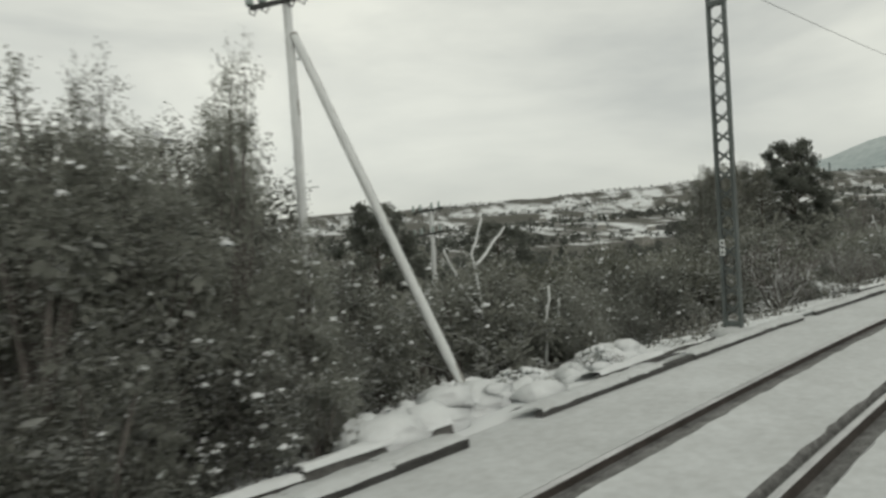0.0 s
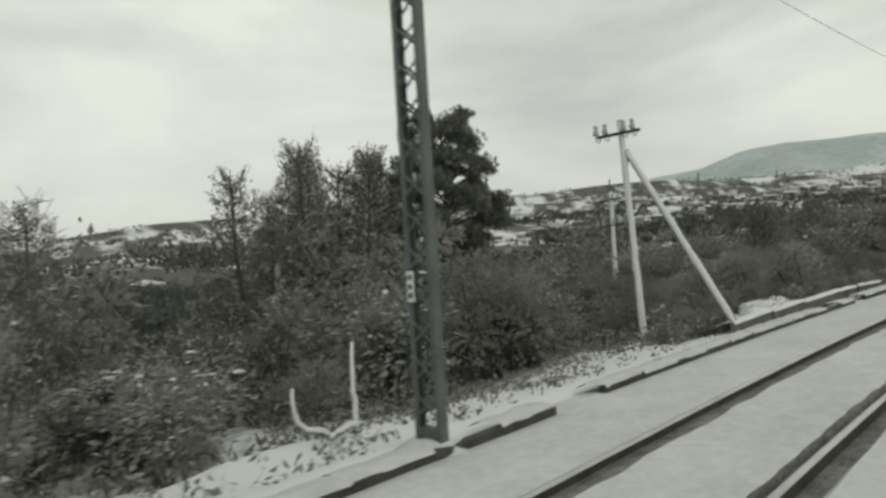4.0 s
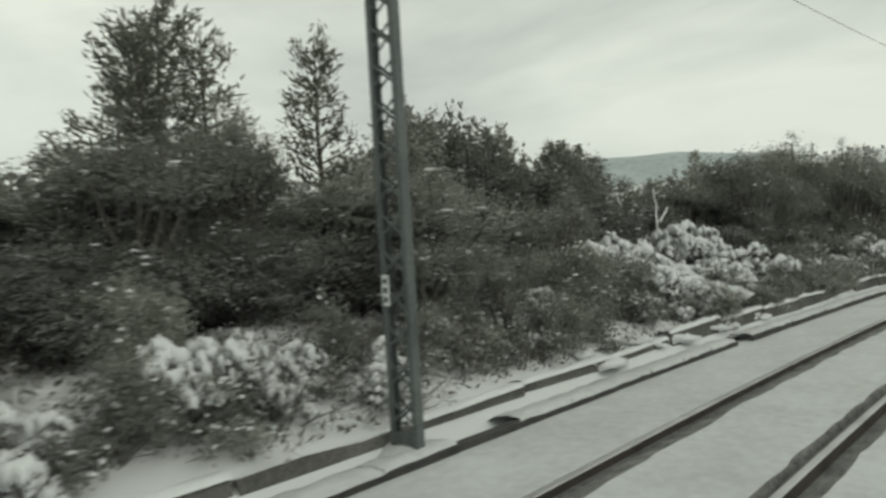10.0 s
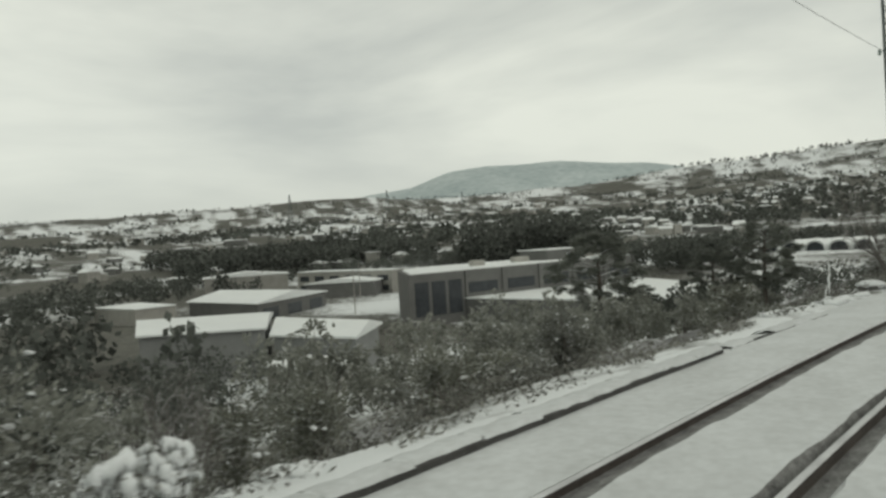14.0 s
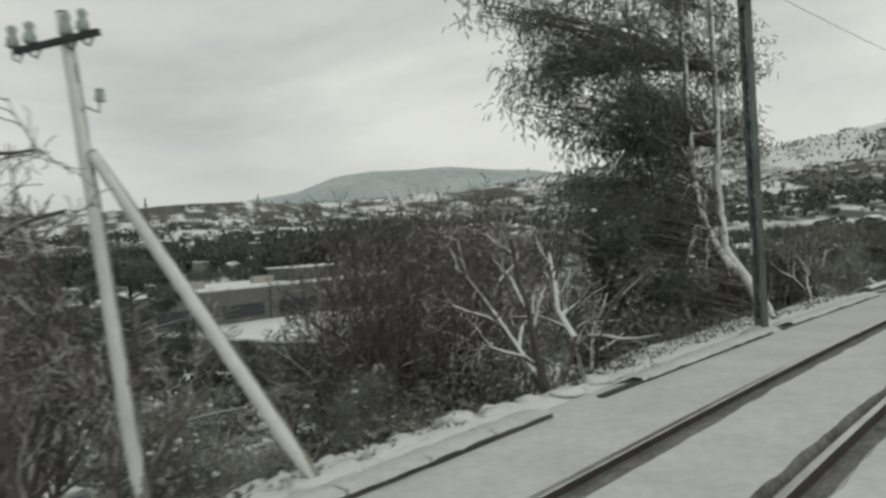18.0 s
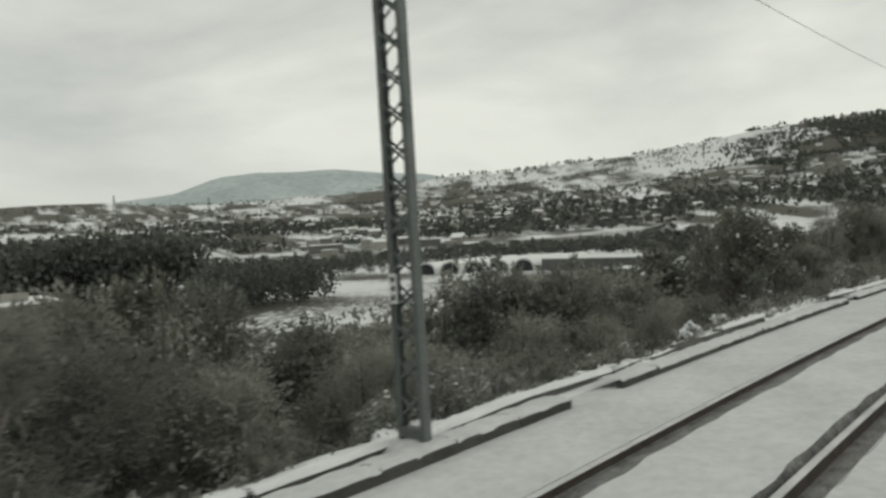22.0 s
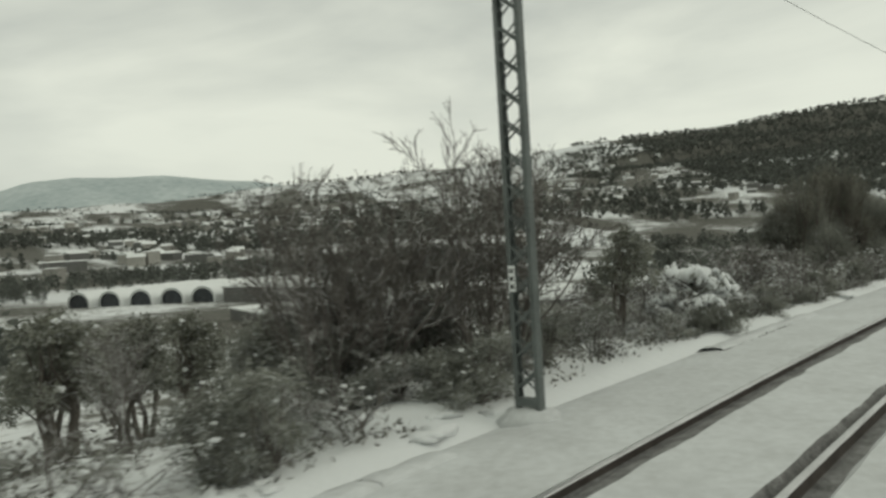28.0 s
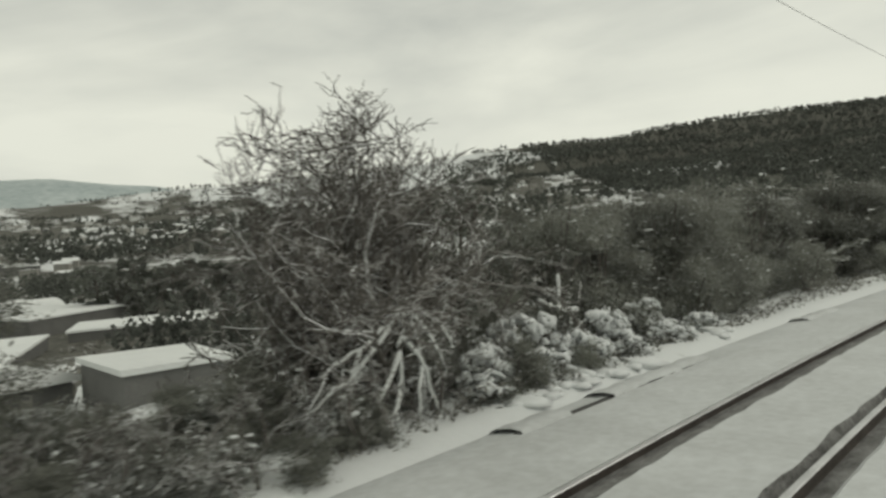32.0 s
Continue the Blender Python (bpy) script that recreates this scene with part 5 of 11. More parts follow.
plant("conifer", 57.9, 28, 10.9, 4.6)
thicket(58.1, 16.2, 4.2, 5.4)
plant("scrub", 58.1, 9.2, 2.5, 3.3)
plant("bush", 58.3, 8, 1.3, 1.8)
plant("conifer", 58.3, 27, 11.3, 4.7)
plant("scrub", 58.3, 12.9, 2, 2.6)
plant("scrub", 58.4, 12, 2.2, 2.9)
plant("bush", 58.5, 8.4, 2.6, 2.6)
plant("scrub", 59.4, 10, 2.2, 2.9)
plant("scrub", 59.5, 11.9, 1.5, 2)
thicket(59.6, 26.7, 7.7, 7.4)
plant("scrub", 59.8, 9.4, 2.7, 3)
thicket(60.3, 15.7, 2.8, 3.3)
plant("bush", 60.5, 8.5, 1.2, 2.1)
plant("scrub", 60.6, 12, 2.4, 3.1)
thicket(60.6, 21.5, 5.4, 7.7)
thicket(60.9, 27, 10.6, 7.6)
plant("conifer", 61.3, 30, 12.4, 5.6)
thicket(61.4, 17.2, 4.4, 4.2)
plant("scrub", 61.4, 14.5, 3, 3)
plant("scrub", 61.5, 9.8, 1.7, 2.4)
plant("conifer", 61.8, 30, 12.6, 5.7)
plant("bush", 61.8, 8.4, 2.8, 4.1)
plant("scrub", 62.2, 15, 3.5, 3.7)
plant("scrub", 62.2, 11.9, 2.1, 2.7)
plant("scrub", 62.3, 9.4, 2.8, 3.2)
plant("scrub", 62.9, 10.3, 1.6, 1.8)
plant("scrub", 62.9, 14.6, 4, 5.3)
plant("bush", 63.1, 9, 1.3, 2.5)
thicket(63.1, 22.3, 5.5, 5.7)
thicket(63.4, 15.6, 2.1, 2.3)
plant("pine", 63.5, 26.9, 11.2, 6.1)
plant("scrub", 63.5, 9.8, 1.5, 1.5)
thicket(63.8, 25.2, 5.2, 7.3)
plant("scrub", 64, 13.2, 3.9, 4.5)
plant("scrub", 64.1, 10.9, 3, 3.1)
thicket(64.4, 25, 5.4, 5.9)
plant("scrub", 64.6, 9.5, 2.3, 2.4)
thicket(64.7, 21.7, 4.3, 5.3)
plant("scrub", 65, 10.3, 2.9, 3.6)
plant("bush", 65.3, 9, 1.3, 2.9)
plant("scrub", 65.5, 10, 2, 2)
plant("scrub", 65.6, 11, 2, 2.3)
thicket(65.8, 24, 5.6, 5.5)
thicket(65.9, 16.7, 4.5, 6.4)
thicket(66, 18, 3.9, 4.7)
thicket(66.1, 17.9, 3.5, 4.5)
thicket(66.4, 19.6, 3.5, 4.8)
plant("scrub", 66.8, 10.8, 2.7, 2.8)
plant("scrub", 66.9, 11, 2.6, 3.2)
plant("scrub", 67.4, 14.3, 4.1, 5.4)
plant("scrub", 68, 10.6, 1.8, 2.1)
plant("bush", 68.2, 9, 1.7, 3.3)
thicket(68.9, 18, 4, 5)
thicket(69, 25, 7.2, 9)
plant("scrub", 69.1, 10.9, 2.3, 2.3)
plant("scrub", 69.1, 15, 3.8, 4.9)
plant("scrub", 69.7, 11.6, 2.8, 3.7)
thicket(70.1, 16.5, 4.6, 4.9)
plant("scrub", 70.4, 8.6, 1.5, 1.7)
thicket(71.6, 17.4, 4.5, 5.2)
plant("scrub", 71.8, 9.9, 1.5, 1.5)
plant("scrub", 72.2, 9.9, 2.3, 2.9)
thicket(72.4, 21.2, 4.5, 5)
plant("scrub", 72.8, 10, 1.9, 3.3)
plant("bush", 73.3, 8.4, 2.1, 2.2)
thicket(73.5, 20, 5.4, 6.1)
thicket(73.6, 20.7, 4.5, 5.8)
thicket(74.2, 20, 5.3, 5.7)
plant("bare_bush", 74.3, 6.3, 0.54, 0.7)
plant("bush", 74.5, 7.7, 2.6, 2.6)
thicket(74.7, 21.6, 4.8, 5.9)
plant("bush", 74.8, 7.2, 0.85, 1)
plant("snowy", 75.1, 6.3, 0.8, 1.3)
thicket(75.4, 20.2, 4.5, 5)
plant("bare_bush", 75.4, 6, 0.71, 0.8)
plant("scrub", 75.5, 10.9, 2.3, 2.3)
thicket(75.6, 24, 7.8, 10.2)
plant("snowy", 75.9, 6.1, 0.5, 0.7)
plant("scrub", 76, 11.1, 1.8, 1.9)
plant("bush", 76.2, 8, 1.6, 1.7)
thicket(76.4, 19.7, 3.6, 5.1)
plant("bush", 76.4, 7.4, 0.77, 1)
plant("scrub", 77.1, 12, 3.6, 3.6)
plant("scrub", 77.1, 8.9, 2.8, 3.3)
plant("snowy", 77.1, 6.4, 0.5, 0.6)
plant("scrub", 77.4, 14.8, 3.7, 4.1)
plant("snowy", 77.4, 6.2, 0.57, 0.7)
plant("bush", 77.7, 8, 1.5, 1.8)
plant("bare_bush", 77.7, 6.4, 0.66, 0.9)
thicket(77.8, 30, 7.5, 6.8)
plant("scrub", 78.1, 9.4, 2.7, 2.9)
plant("snowy", 78.3, 6.3, 0.53, 0.7)
plant("scrub", 78.4, 11, 3, 3)
plant("bush", 78.4, 7.8, 2.6, 2.6)
plant("scrub", 78.4, 13.5, 4.3, 4.9)
thicket(78.5, 20, 5.1, 6.8)
plant("conifer", 78.9, 18, 5.7, 2.5)
plant("bush", 78.9, 7, 0.72, 0.9)
thicket(79.3, 20, 4.4, 4.4)
plant("bush", 79.3, 6.2, 0.51, 0.6)
plant("bush", 79.4, 6.3, 1, 1.3)
plant("conifer", 79.5, 18, 5.7, 2.5)
plant("scrub", 79.7, 10.6, 2.1, 2.2)
plant("bush", 79.8, 8, 0.82, 2.1)
plant("bare_bush", 80, 6.4, 0.53, 0.5)
plant("bush_tall", 80.2, 12.6, 3, 3.1)
thicket(80.3, 18.3, 4.1, 5.6)
plant("snowy", 80.3, 6.7, 0.47, 0.6)
plant("bush", 80.7, 8.4, 1.5, 1.9)
plant("snowy", 80.8, 6.6, 0.6, 0.8)
plant("scrub", 81, 10.7, 1.8, 2.3)
plant("scrub", 81.2, 12, 2.9, 2.9)
plant("scrub", 81.3, 14.7, 3.6, 3.6)
plant("bush", 81.5, 6.9, 0.66, 0.8)
thicket(81.6, 24, 6.4, 6.4)
plant("bare_bush", 81.7, 6.2, 0.62, 0.8)
plant("scrub_tall", 82, 14.2, 3.8, 5.4)
plant("scrub", 82.1, 9, 1.6, 2)
plant("bush", 82.2, 7.2, 0.73, 0.7)
plant("conifer", 82.3, 19, 5.2, 2.4)
plant("bush_tall", 82.5, 11.8, 3.3, 4.7)
thicket(82.6, 18.4, 4.5, 4.6)
plant("bush", 82.6, 6.1, 0.71, 0.7)
plant("scrub", 82.9, 11, 2.1, 2.9)
plant("snowy", 82.9, 6.7, 0.7, 1.1)
plant("scrub", 83, 10.7, 1.6, 1.9)
plant("conifer", 83.2, 17, 4.8, 2)
thicket(83.3, 15.2, 4.2, 6)
plant("scrub", 83.6, 14.6, 3.6, 4.7)
plant("snowy", 83.7, 6.2, 0.4, 0.9)
plant("snowy", 83.8, 6.8, 0.54, 0.9)
plant("bare_bush", 83.9, 6.8, 0.91, 1.3)
plant("bush", 84.3, 7.6, 0.58, 1.5)
plant("snowy", 84.3, 6.9, 0.4, 1.4)
plant("conifer", 84.4, 17, 4.6, 1.9)
plant("scrub", 84.4, 11.6, 2.7, 3)
plant("bare_bush", 84.4, 6.4, 0.7, 0.9)
plant("scrub_tall", 84.5, 14.6, 3.4, 3.2)
plant("snowy", 84.6, 6.5, 0.4, 1)
plant("bush", 84.7, 6.8, 0.64, 0.6)
thicket(84.8, 20.4, 4.3, 4.9)
plant("scrub", 84.9, 10, 1.2, 2.5)
plant("bush", 84.9, 5.8, 0.74, 0.8)
plant("conifer", 85.1, 17, 4.3, 1.8)
plant("scrub", 85.2, 8.9, 1.6, 1.9)
plant("bare_bush", 85.3, 6.2, 0.8, 0.8)
plant("conifer", 85.4, 35.8, 9.6, 4.2)
plant("bare_bush", 85.7, 6.3, 0.99, 1.3)
plant("snowy", 85.8, 6, 0.63, 1)
thicket(85.9, 21.2, 4.8, 5.2)
thicket(86, 15.8, 3.9, 4.7)
plant("bush", 86.2, 8.5, 1.7, 2.3)
plant("bush_tall", 86.2, 9.5, 1.8, 1.9)
plant("snowy", 86.2, 6.3, 0.44, 0.6)
plant("bare", 86.5, 12, 2.9, 2.1)
plant("scrub", 86.6, 9.2, 1.9, 2.1)
plant("conifer", 86.8, 18, 4.7, 2)
plant("conifer", 87.2, 28, 7.4, 3.2)
thicket(87.2, 17.3, 4.3, 4.6)
plant("bare_bush", 87.2, 7, 1, 1)
plant("scrub", 87.3, 10, 1.3, 2.8)
plant("scrub", 87.3, 11.1, 2.2, 2.6)
plant("conifer", 87.4, 26, 7.2, 3.2)
plant("scrub_tall", 87.5, 14.9, 3.5, 3.8)
plant("conifer", 87.6, 11, 3.3, 1.4)
plant("scrub_tall", 87.7, 15, 3.8, 3)
thicket(87.8, 20.2, 4.9, 5.4)
plant("conifer", 88.2, 12, 3.1, 1.4)
plant("conifer", 88.2, 10, 3.8, 1.6)
plant("bush_tall", 88.2, 9.7, 2.1, 3)
thicket(88.6, 15.1, 2.9, 2.9)
plant("bush_tall", 88.7, 13, 3.6, 2.7)
plant("bare_bush", 88.9, 6.6, 0.86, 0.9)
plant("bush_tall", 89.2, 9.5, 2.9, 3.5)
plant("bush_tall", 89.3, 11.8, 3.3, 4.8)
plant("conifer", 89.4, 11, 4, 1.7)
thicket(89.4, 15.5, 3.7, 5.5)
plant("bush", 89.5, 9, 1.7, 1.9)
plant("conifer", 89.6, 11.5, 4, 1.7)
plant("conifer", 89.9, 11, 3.6, 1.5)
plant("bush_tall", 90, 9.5, 2, 2.5)
plant("bare_bush", 90.1, 6.4, 1, 1.2)
plant("bush_tall", 90.2, 11.4, 3.5, 3.7)
plant("bare_bush", 90.4, 6.5, 0.71, 0.7)
plant("scrub", 90.6, 13.1, 3.5, 4.1)
plant("bush_tall", 90.8, 11, 3.6, 2.6)
plant("bare_bush", 90.9, 6.1, 0.62, 0.7)
plant("snowy", 91, 7.4, 0.4, 1.5)
plant("bush", 91, 5.7, 0.88, 1)
plant("bare_bush", 91.1, 6.6, 0.85, 1.1)
plant("bush_tall", 91.3, 9, 1.7, 2.5)
thicket(91.3, 19.4, 4.7, 5.6)
plant("conifer", 91.4, 13, 4.7, 2.1)
plant("bush_tall", 91.4, 12.8, 3.7, 5.1)
plant("conifer", 91.7, 24, 6.1, 3)
plant("snowy", 91.8, 7.2, 0.4, 1.5)
plant("bush_tall", 91.8, 9.9, 3.6, 4.3)
plant("snowy", 91.8, 6, 0.74, 1)
plant("bush_tall", 91.9, 9.4, 2.7, 3.3)
plant("snowy", 92, 6.7, 0.67, 1)
plant("snowy", 92.1, 6.8, 0.4, 1.1)
plant("bush_tall", 92.1, 13.3, 3.7, 5.1)
plant("conifer", 92.3, 11, 4.4, 1.8)
plant("bare_bush", 92.5, 6.2, 0.96, 1)
plant("snowy", 92.6, 5.8, 0.85, 1.2)
plant("bush_tall", 93.1, 9.7, 2.8, 3.6)
plant("bush", 93.3, 6, 1.3, 1.5)
plant("conifer", 93.5, 11, 3, 1.9)
plant("bush_tall", 93.6, 9, 1.6, 3)
plant("conifer", 93.8, 13, 4.5, 2.1)
plant("bush_tall", 94, 11.1, 3, 4.8)
plant("snowy", 94, 6.4, 0.91, 1.4)
plant("bush", 94.1, 6.8, 1.6, 1.6)
plant("bush", 94.2, 5.9, 0.89, 1.2)
plant("snowy", 94.5, 6.2, 0.97, 1.4)
plant("conifer", 94.8, 22, 6.3, 3)
plant("bush", 94.9, 6.7, 0.87, 0.9)
plant("bare_bush", 94.9, 5.9, 0.83, 0.9)
plant("conifer", 95, 11, 3.6, 2.1)
plant("scrub_tall", 95, 13.8, 3.3, 3.7)
plant("bush_tall", 95.1, 10, 3.2, 3.2)
plant("bush_tall", 95.1, 9.1, 3.2, 4.1)
plant("snowy", 95.1, 6, 0.76, 1)
plant("scrub_tall", 95.3, 15, 4.3, 4.8)
plant("snowy", 95.7, 6.5, 0.65, 0.9)
plant("bush", 96, 6.5, 1.3, 1.3)
plant("snowy", 96, 5.8, 0.56, 0.7)
plant("conifer", 96.1, 10.5, 5, 2.1)
plant("bare_bush", 96.1, 6.7, 0.78, 0.9)
plant("conifer", 96.3, 11.5, 5.8, 2.5)
plant("bare_bush", 96.3, 5.6, 0.76, 0.9)
plant("bush_tall", 96.4, 9, 1.4, 3.1)
plant("bush_tall", 96.4, 9.4, 3.1, 3.6)
plant("bush_tall", 96.5, 9, 3.3, 2.4)
plant("bush_tall", 96.7, 10.5, 3.4, 4)
plant("snowy", 96.7, 6.2, 0.61, 0.9)
plant("conifer", 97, 20, 6, 2.9)
plant("bush_tall", 97, 12.9, 3.4, 4)
plant("conifer", 97.1, 12.3, 6.9, 3)
plant("bush", 97.3, 6.3, 1, 1.4)
plant("conifer", 97.4, 11.5, 5.9, 2.5)
plant("bare_bush", 97.5, 5.9, 0.77, 0.7)
plant("snowy", 97.7, 6.5, 0.62, 0.9)
plant("bush_tall", 97.8, 13, 3.5, 4.4)
plant("bush", 98, 6, 0.83, 1.1)
plant("bush", 98.2, 6.4, 1.1, 1.4)
plant("bush_tall", 98.5, 9.1, 2.6, 4.2)
plant("bush", 98.5, 7, 1.9, 2.5)
plant("bare_bush", 98.5, 5.8, 0.87, 1)
plant("bush_tall", 98.6, 8.9, 2.5, 4.5)
plant("scrub_tall", 98.8, 14.7, 3.2, 3.4)
plant("bush", 99, 5.8, 1.2, 1.4)
plant("snowy", 99.2, 6, 0.8, 1)
plant("bush_tall", 99.3, 8.2, 2.5, 4.4)
plant("bush", 99.3, 6.5, 1.7, 2.2)
plant("conifer", 99.4, 10, 3.2, 1.7)
plant("conifer", 99.5, 11, 6.1, 2.6)
plant("bush_tall", 99.6, 8.9, 2.4, 2.4)
plant("bush", 99.9, 5.9, 0.97, 1)
plant("bush_tall", 100, 9.5, 2.9, 4.4)
plant("bare_bush", 100.1, 6.4, 0.83, 1.1)
plant("bush_tall", 100.2, 9.5, 3.8, 2.9)
plant("snowy", 100.2, 6.2, 0.58, 0.7)
plant("conifer", 100.3, 14, 4.8, 2.6)
plant("snowy", 100.3, 6.7, 0.83, 1.2)
plant("bush", 100.5, 5.7, 0.65, 0.8)
plant("scrub_tall", 100.7, 14.6, 4.2, 4.5)
plant("bush_tall", 101.1, 12, 3.9, 3.6)
plant("bush", 101.1, 6.3, 1.8, 2.3)
plant("bush_tall", 101.4, 10.7, 3.5, 4.9)
plant("bush_tall", 101.6, 11.7, 2.9, 2.7)
plant("bush", 102, 7.3, 1.4, 1.4)
plant("snowy", 102.2, 6.7, 0.65, 0.9)
plant("snowy", 102.4, 6, 0.53, 0.7)
plant("bush_tall", 102.6, 11.9, 4.6, 5)
plant("bush", 102.7, 6.1, 0.49, 0.5)
plant("bush_tall", 103.1, 10, 4.3, 3.1)
plant("bush_tall", 103.3, 12, 5.6, 4)
plant("snowy", 103.3, 6.5, 0.86, 1.2)
plant("snowy", 103.4, 5.7, 0.4, 0.5)
plant("snowy", 103.5, 7.9, 1.3, 1.8)
plant("snowy", 103.6, 6.4, 1, 1.4)
plant("bush_tall", 103.8, 11.5, 4.3, 4.3)
plant("bare_bush", 103.9, 5.6, 0.6, 0.8)
plant("bush", 103.9, 5.7, 0.51, 0.7)
plant("bush", 104, 5.9, 0.51, 0.5)
plant("snowy", 104.1, 8.1, 1.2, 1.7)
plant("scrub_tall", 104.2, 14, 6.4, 5.1)
plant("snowy", 104.2, 7.2, 0.95, 1.3)
plant("snowy", 104.4, 5.9, 0.82, 1.1)
plant("snowy", 104.4, 5.7, 0.51, 0.7)
plant("bush", 104.4, 5.6, 0.83, 1.4)
plant("conifer", 104.5, 9, 3.5, 1.5)
plant("bush_tall", 104.5, 9.6, 3.4, 3.2)
plant("snowy", 104.5, 8.7, 1.2, 1.7)
plant("bush_tall", 104.7, 11, 3.4, 4.6)
plant("snowy", 104.7, 6.6, 0.81, 1.1)
plant("bare_bush", 104.9, 6, 0.48, 0.5)
plant("bush", 104.9, 5.5, 0.54, 0.8)
plant("snowy", 105, 8.3, 1, 1.4)
plant("snowy", 105.3, 8.5, 1.4, 1.9)
plant("bush", 105.4, 5.8, 0.52, 0.7)
plant("bush", 105.5, 5.8, 0.52, 0.7)
plant("snowy", 105.7, 7.7, 1.2, 1.7)
plant("snowy", 105.7, 6.8, 0.62, 0.9)
plant("bare_bush", 105.7, 5.8, 0.79, 1.1)
plant("bush", 105.9, 6, 0.84, 1.4)
plant("bush", 106.1, 5.8, 0.8, 0.9)
plant("snowy", 106.2, 6.7, 0.67, 0.9)
plant("bush_tall", 106.3, 9.9, 3.6, 4.6)
plant("snowy", 106.3, 8.2, 0.92, 1.3)
plant("snowy", 106.3, 7.3, 0.72, 1)
plant("bush_tall", 106.4, 13, 5.4, 4.1)
plant("bush", 106.4, 5.7, 0.52, 0.9)
plant("conifer", 106.5, 10.5, 4, 1.7)
plant("bush", 106.6, 5.5, 0.6, 1)
plant("snowy", 106.9, 7.7, 1.4, 2)
plant("bush_tall", 107, 10.4, 3.6, 3.5)
plant("snowy", 107, 6.3, 0.76, 1.1)
plant("snowy", 107, 6.7, 0.75, 1)
plant("bush", 107, 5.5, 0.61, 0.7)
plant("conifer", 107.1, 10.5, 3.8, 1.6)
plant("snowy", 107.1, 8, 1.2, 1.7)
plant("bush", 107.1, 5.6, 0.53, 0.7)
plant("snowy", 107.4, 7.1, 1.1, 1.5)
plant("bush", 107.5, 5.7, 0.7, 1)
plant("bare_bush", 107.5, 5.8, 0.72, 1)
plant("bush_tall", 107.7, 11, 3.9, 3.1)
plant("snowy", 107.7, 7.5, 1.4, 1.9)
plant("bush", 107.9, 5.7, 0.52, 0.8)
plant("snowy", 108, 6.9, 0.73, 1)
plant("conifer", 108.1, 10.5, 3.6, 1.5)
plant("bush_tall", 108.2, 12, 4.4, 3.4)
plant("bush", 108.2, 5.8, 0.85, 1.1)
plant("bush", 108.2, 5.6, 0.79, 1.1)
plant("snowy", 108.3, 8.5, 1.2, 1.7)
plant("snowy", 108.6, 7.5, 1.1, 1.5)
plant("snowy", 108.7, 6.6, 1.1, 1.5)
plant("bush", 108.7, 5.5, 0.52, 0.5)
plant("bush", 108.8, 5.8, 0.5, 0.8)
plant("bush", 108.9, 5.7, 0.48, 0.6)
plant("bush_tall", 109, 9.5, 2.5, 3)
plant("bush", 109.1, 5.8, 0.83, 1.2)
plant("bare_bush", 109.3, 5.6, 0.67, 1)
plant("snowy", 109.5, 6.1, 0.64, 0.9)
plant("snowy", 109.5, 6.2, 0.91, 1.3)
plant("conifer", 109.6, 10.5, 3.1, 1.4)
plant("snowy", 109.6, 6.2, 0.65, 0.9)
plant("bare_bush", 109.6, 5.5, 0.66, 0.7)
plant("bush", 109.7, 5.7, 0.74, 1)
plant("bush_tall", 110, 9.9, 2.5, 2.8)
plant("bush", 110, 5.9, 0.83, 1.4)
plant("bush", 110.2, 6.3, 1.1, 1.1)
plant("bush_tall", 110.4, 8, 1.1, 2.5)
plant("bush", 110.4, 6.6, 1.1, 1.5)
plant("snowy", 110.5, 6.6, 0.64, 0.9)
plant("bush", 110.5, 5.5, 0.84, 1.3)
plant("bush", 110.8, 6.2, 0.86, 0.9)
plant("bush_tall", 110.9, 10, 3.1, 2.3)
plant("bush", 110.9, 5.9, 0.52, 1)
plant("bush_tall", 111, 10.9, 3.1, 3.8)
plant("bush", 111.1, 5.5, 0.57, 0.8)
plant("bare_bush", 111.2, 5.8, 0.78, 1.2)
plant("snowy", 111.3, 6.1, 0.69, 1)
plant("bush", 111.6, 6.6, 1, 1.4)
plant("bush", 111.6, 5.5, 0.72, 1)
plant("bush", 111.7, 6.3, 0.71, 1.5)
plant("bush", 111.7, 6.2, 0.68, 0.7)
plant("bush_tall", 111.8, 9.8, 3.1, 4.3)
plant("bush_tall", 111.9, 8, 3.4, 2.4)
plant("bare_bush", 112.1, 6.3, 1, 1.4)
plant("bush", 112.1, 5.9, 0.73, 1.2)
plant("bush", 112.3, 5.5, 0.61, 0.9)
plant("bush_tall", 112.5, 7.8, 3.1, 2.2)
plant("bush", 112.6, 7.2, 1.1, 1.2)
plant("bush", 112.7, 5.8, 0.8, 1.3)
plant("bush", 112.8, 6.4, 0.55, 1.5)
plant("bush", 112.8, 6.2, 0.79, 1)
plant("bush", 113, 6.7, 1, 1.6)
plant("bush_tall", 113, 9.4, 3.4, 5.4)
plant("bush_tall", 113.1, 9.5, 3.8, 2.8)
plant("snowy", 113.1, 6, 0.77, 1.1)
plant("bare_bush", 113.2, 5.9, 0.82, 1.3)
plant("bush_tall", 113.3, 8, 3.1, 2.3)
plant("bush", 113.5, 7.3, 1.1, 1.5)
plant("bare_bush", 113.6, 5.7, 1.1, 1.2)
plant("bush", 113.7, 5.6, 0.58, 0.8)
plant("bush_tall", 113.9, 8, 1.2, 2.8)
plant("bush", 113.9, 6.4, 0.65, 1.5)
plant("bush_tall", 114.1, 9.1, 3.8, 4.7)
plant("snowy", 114.1, 5.7, 0.53, 0.7)
plant("bush", 114.1, 6, 0.67, 0.9)
plant("bush", 114.4, 6, 0.8, 1.3)
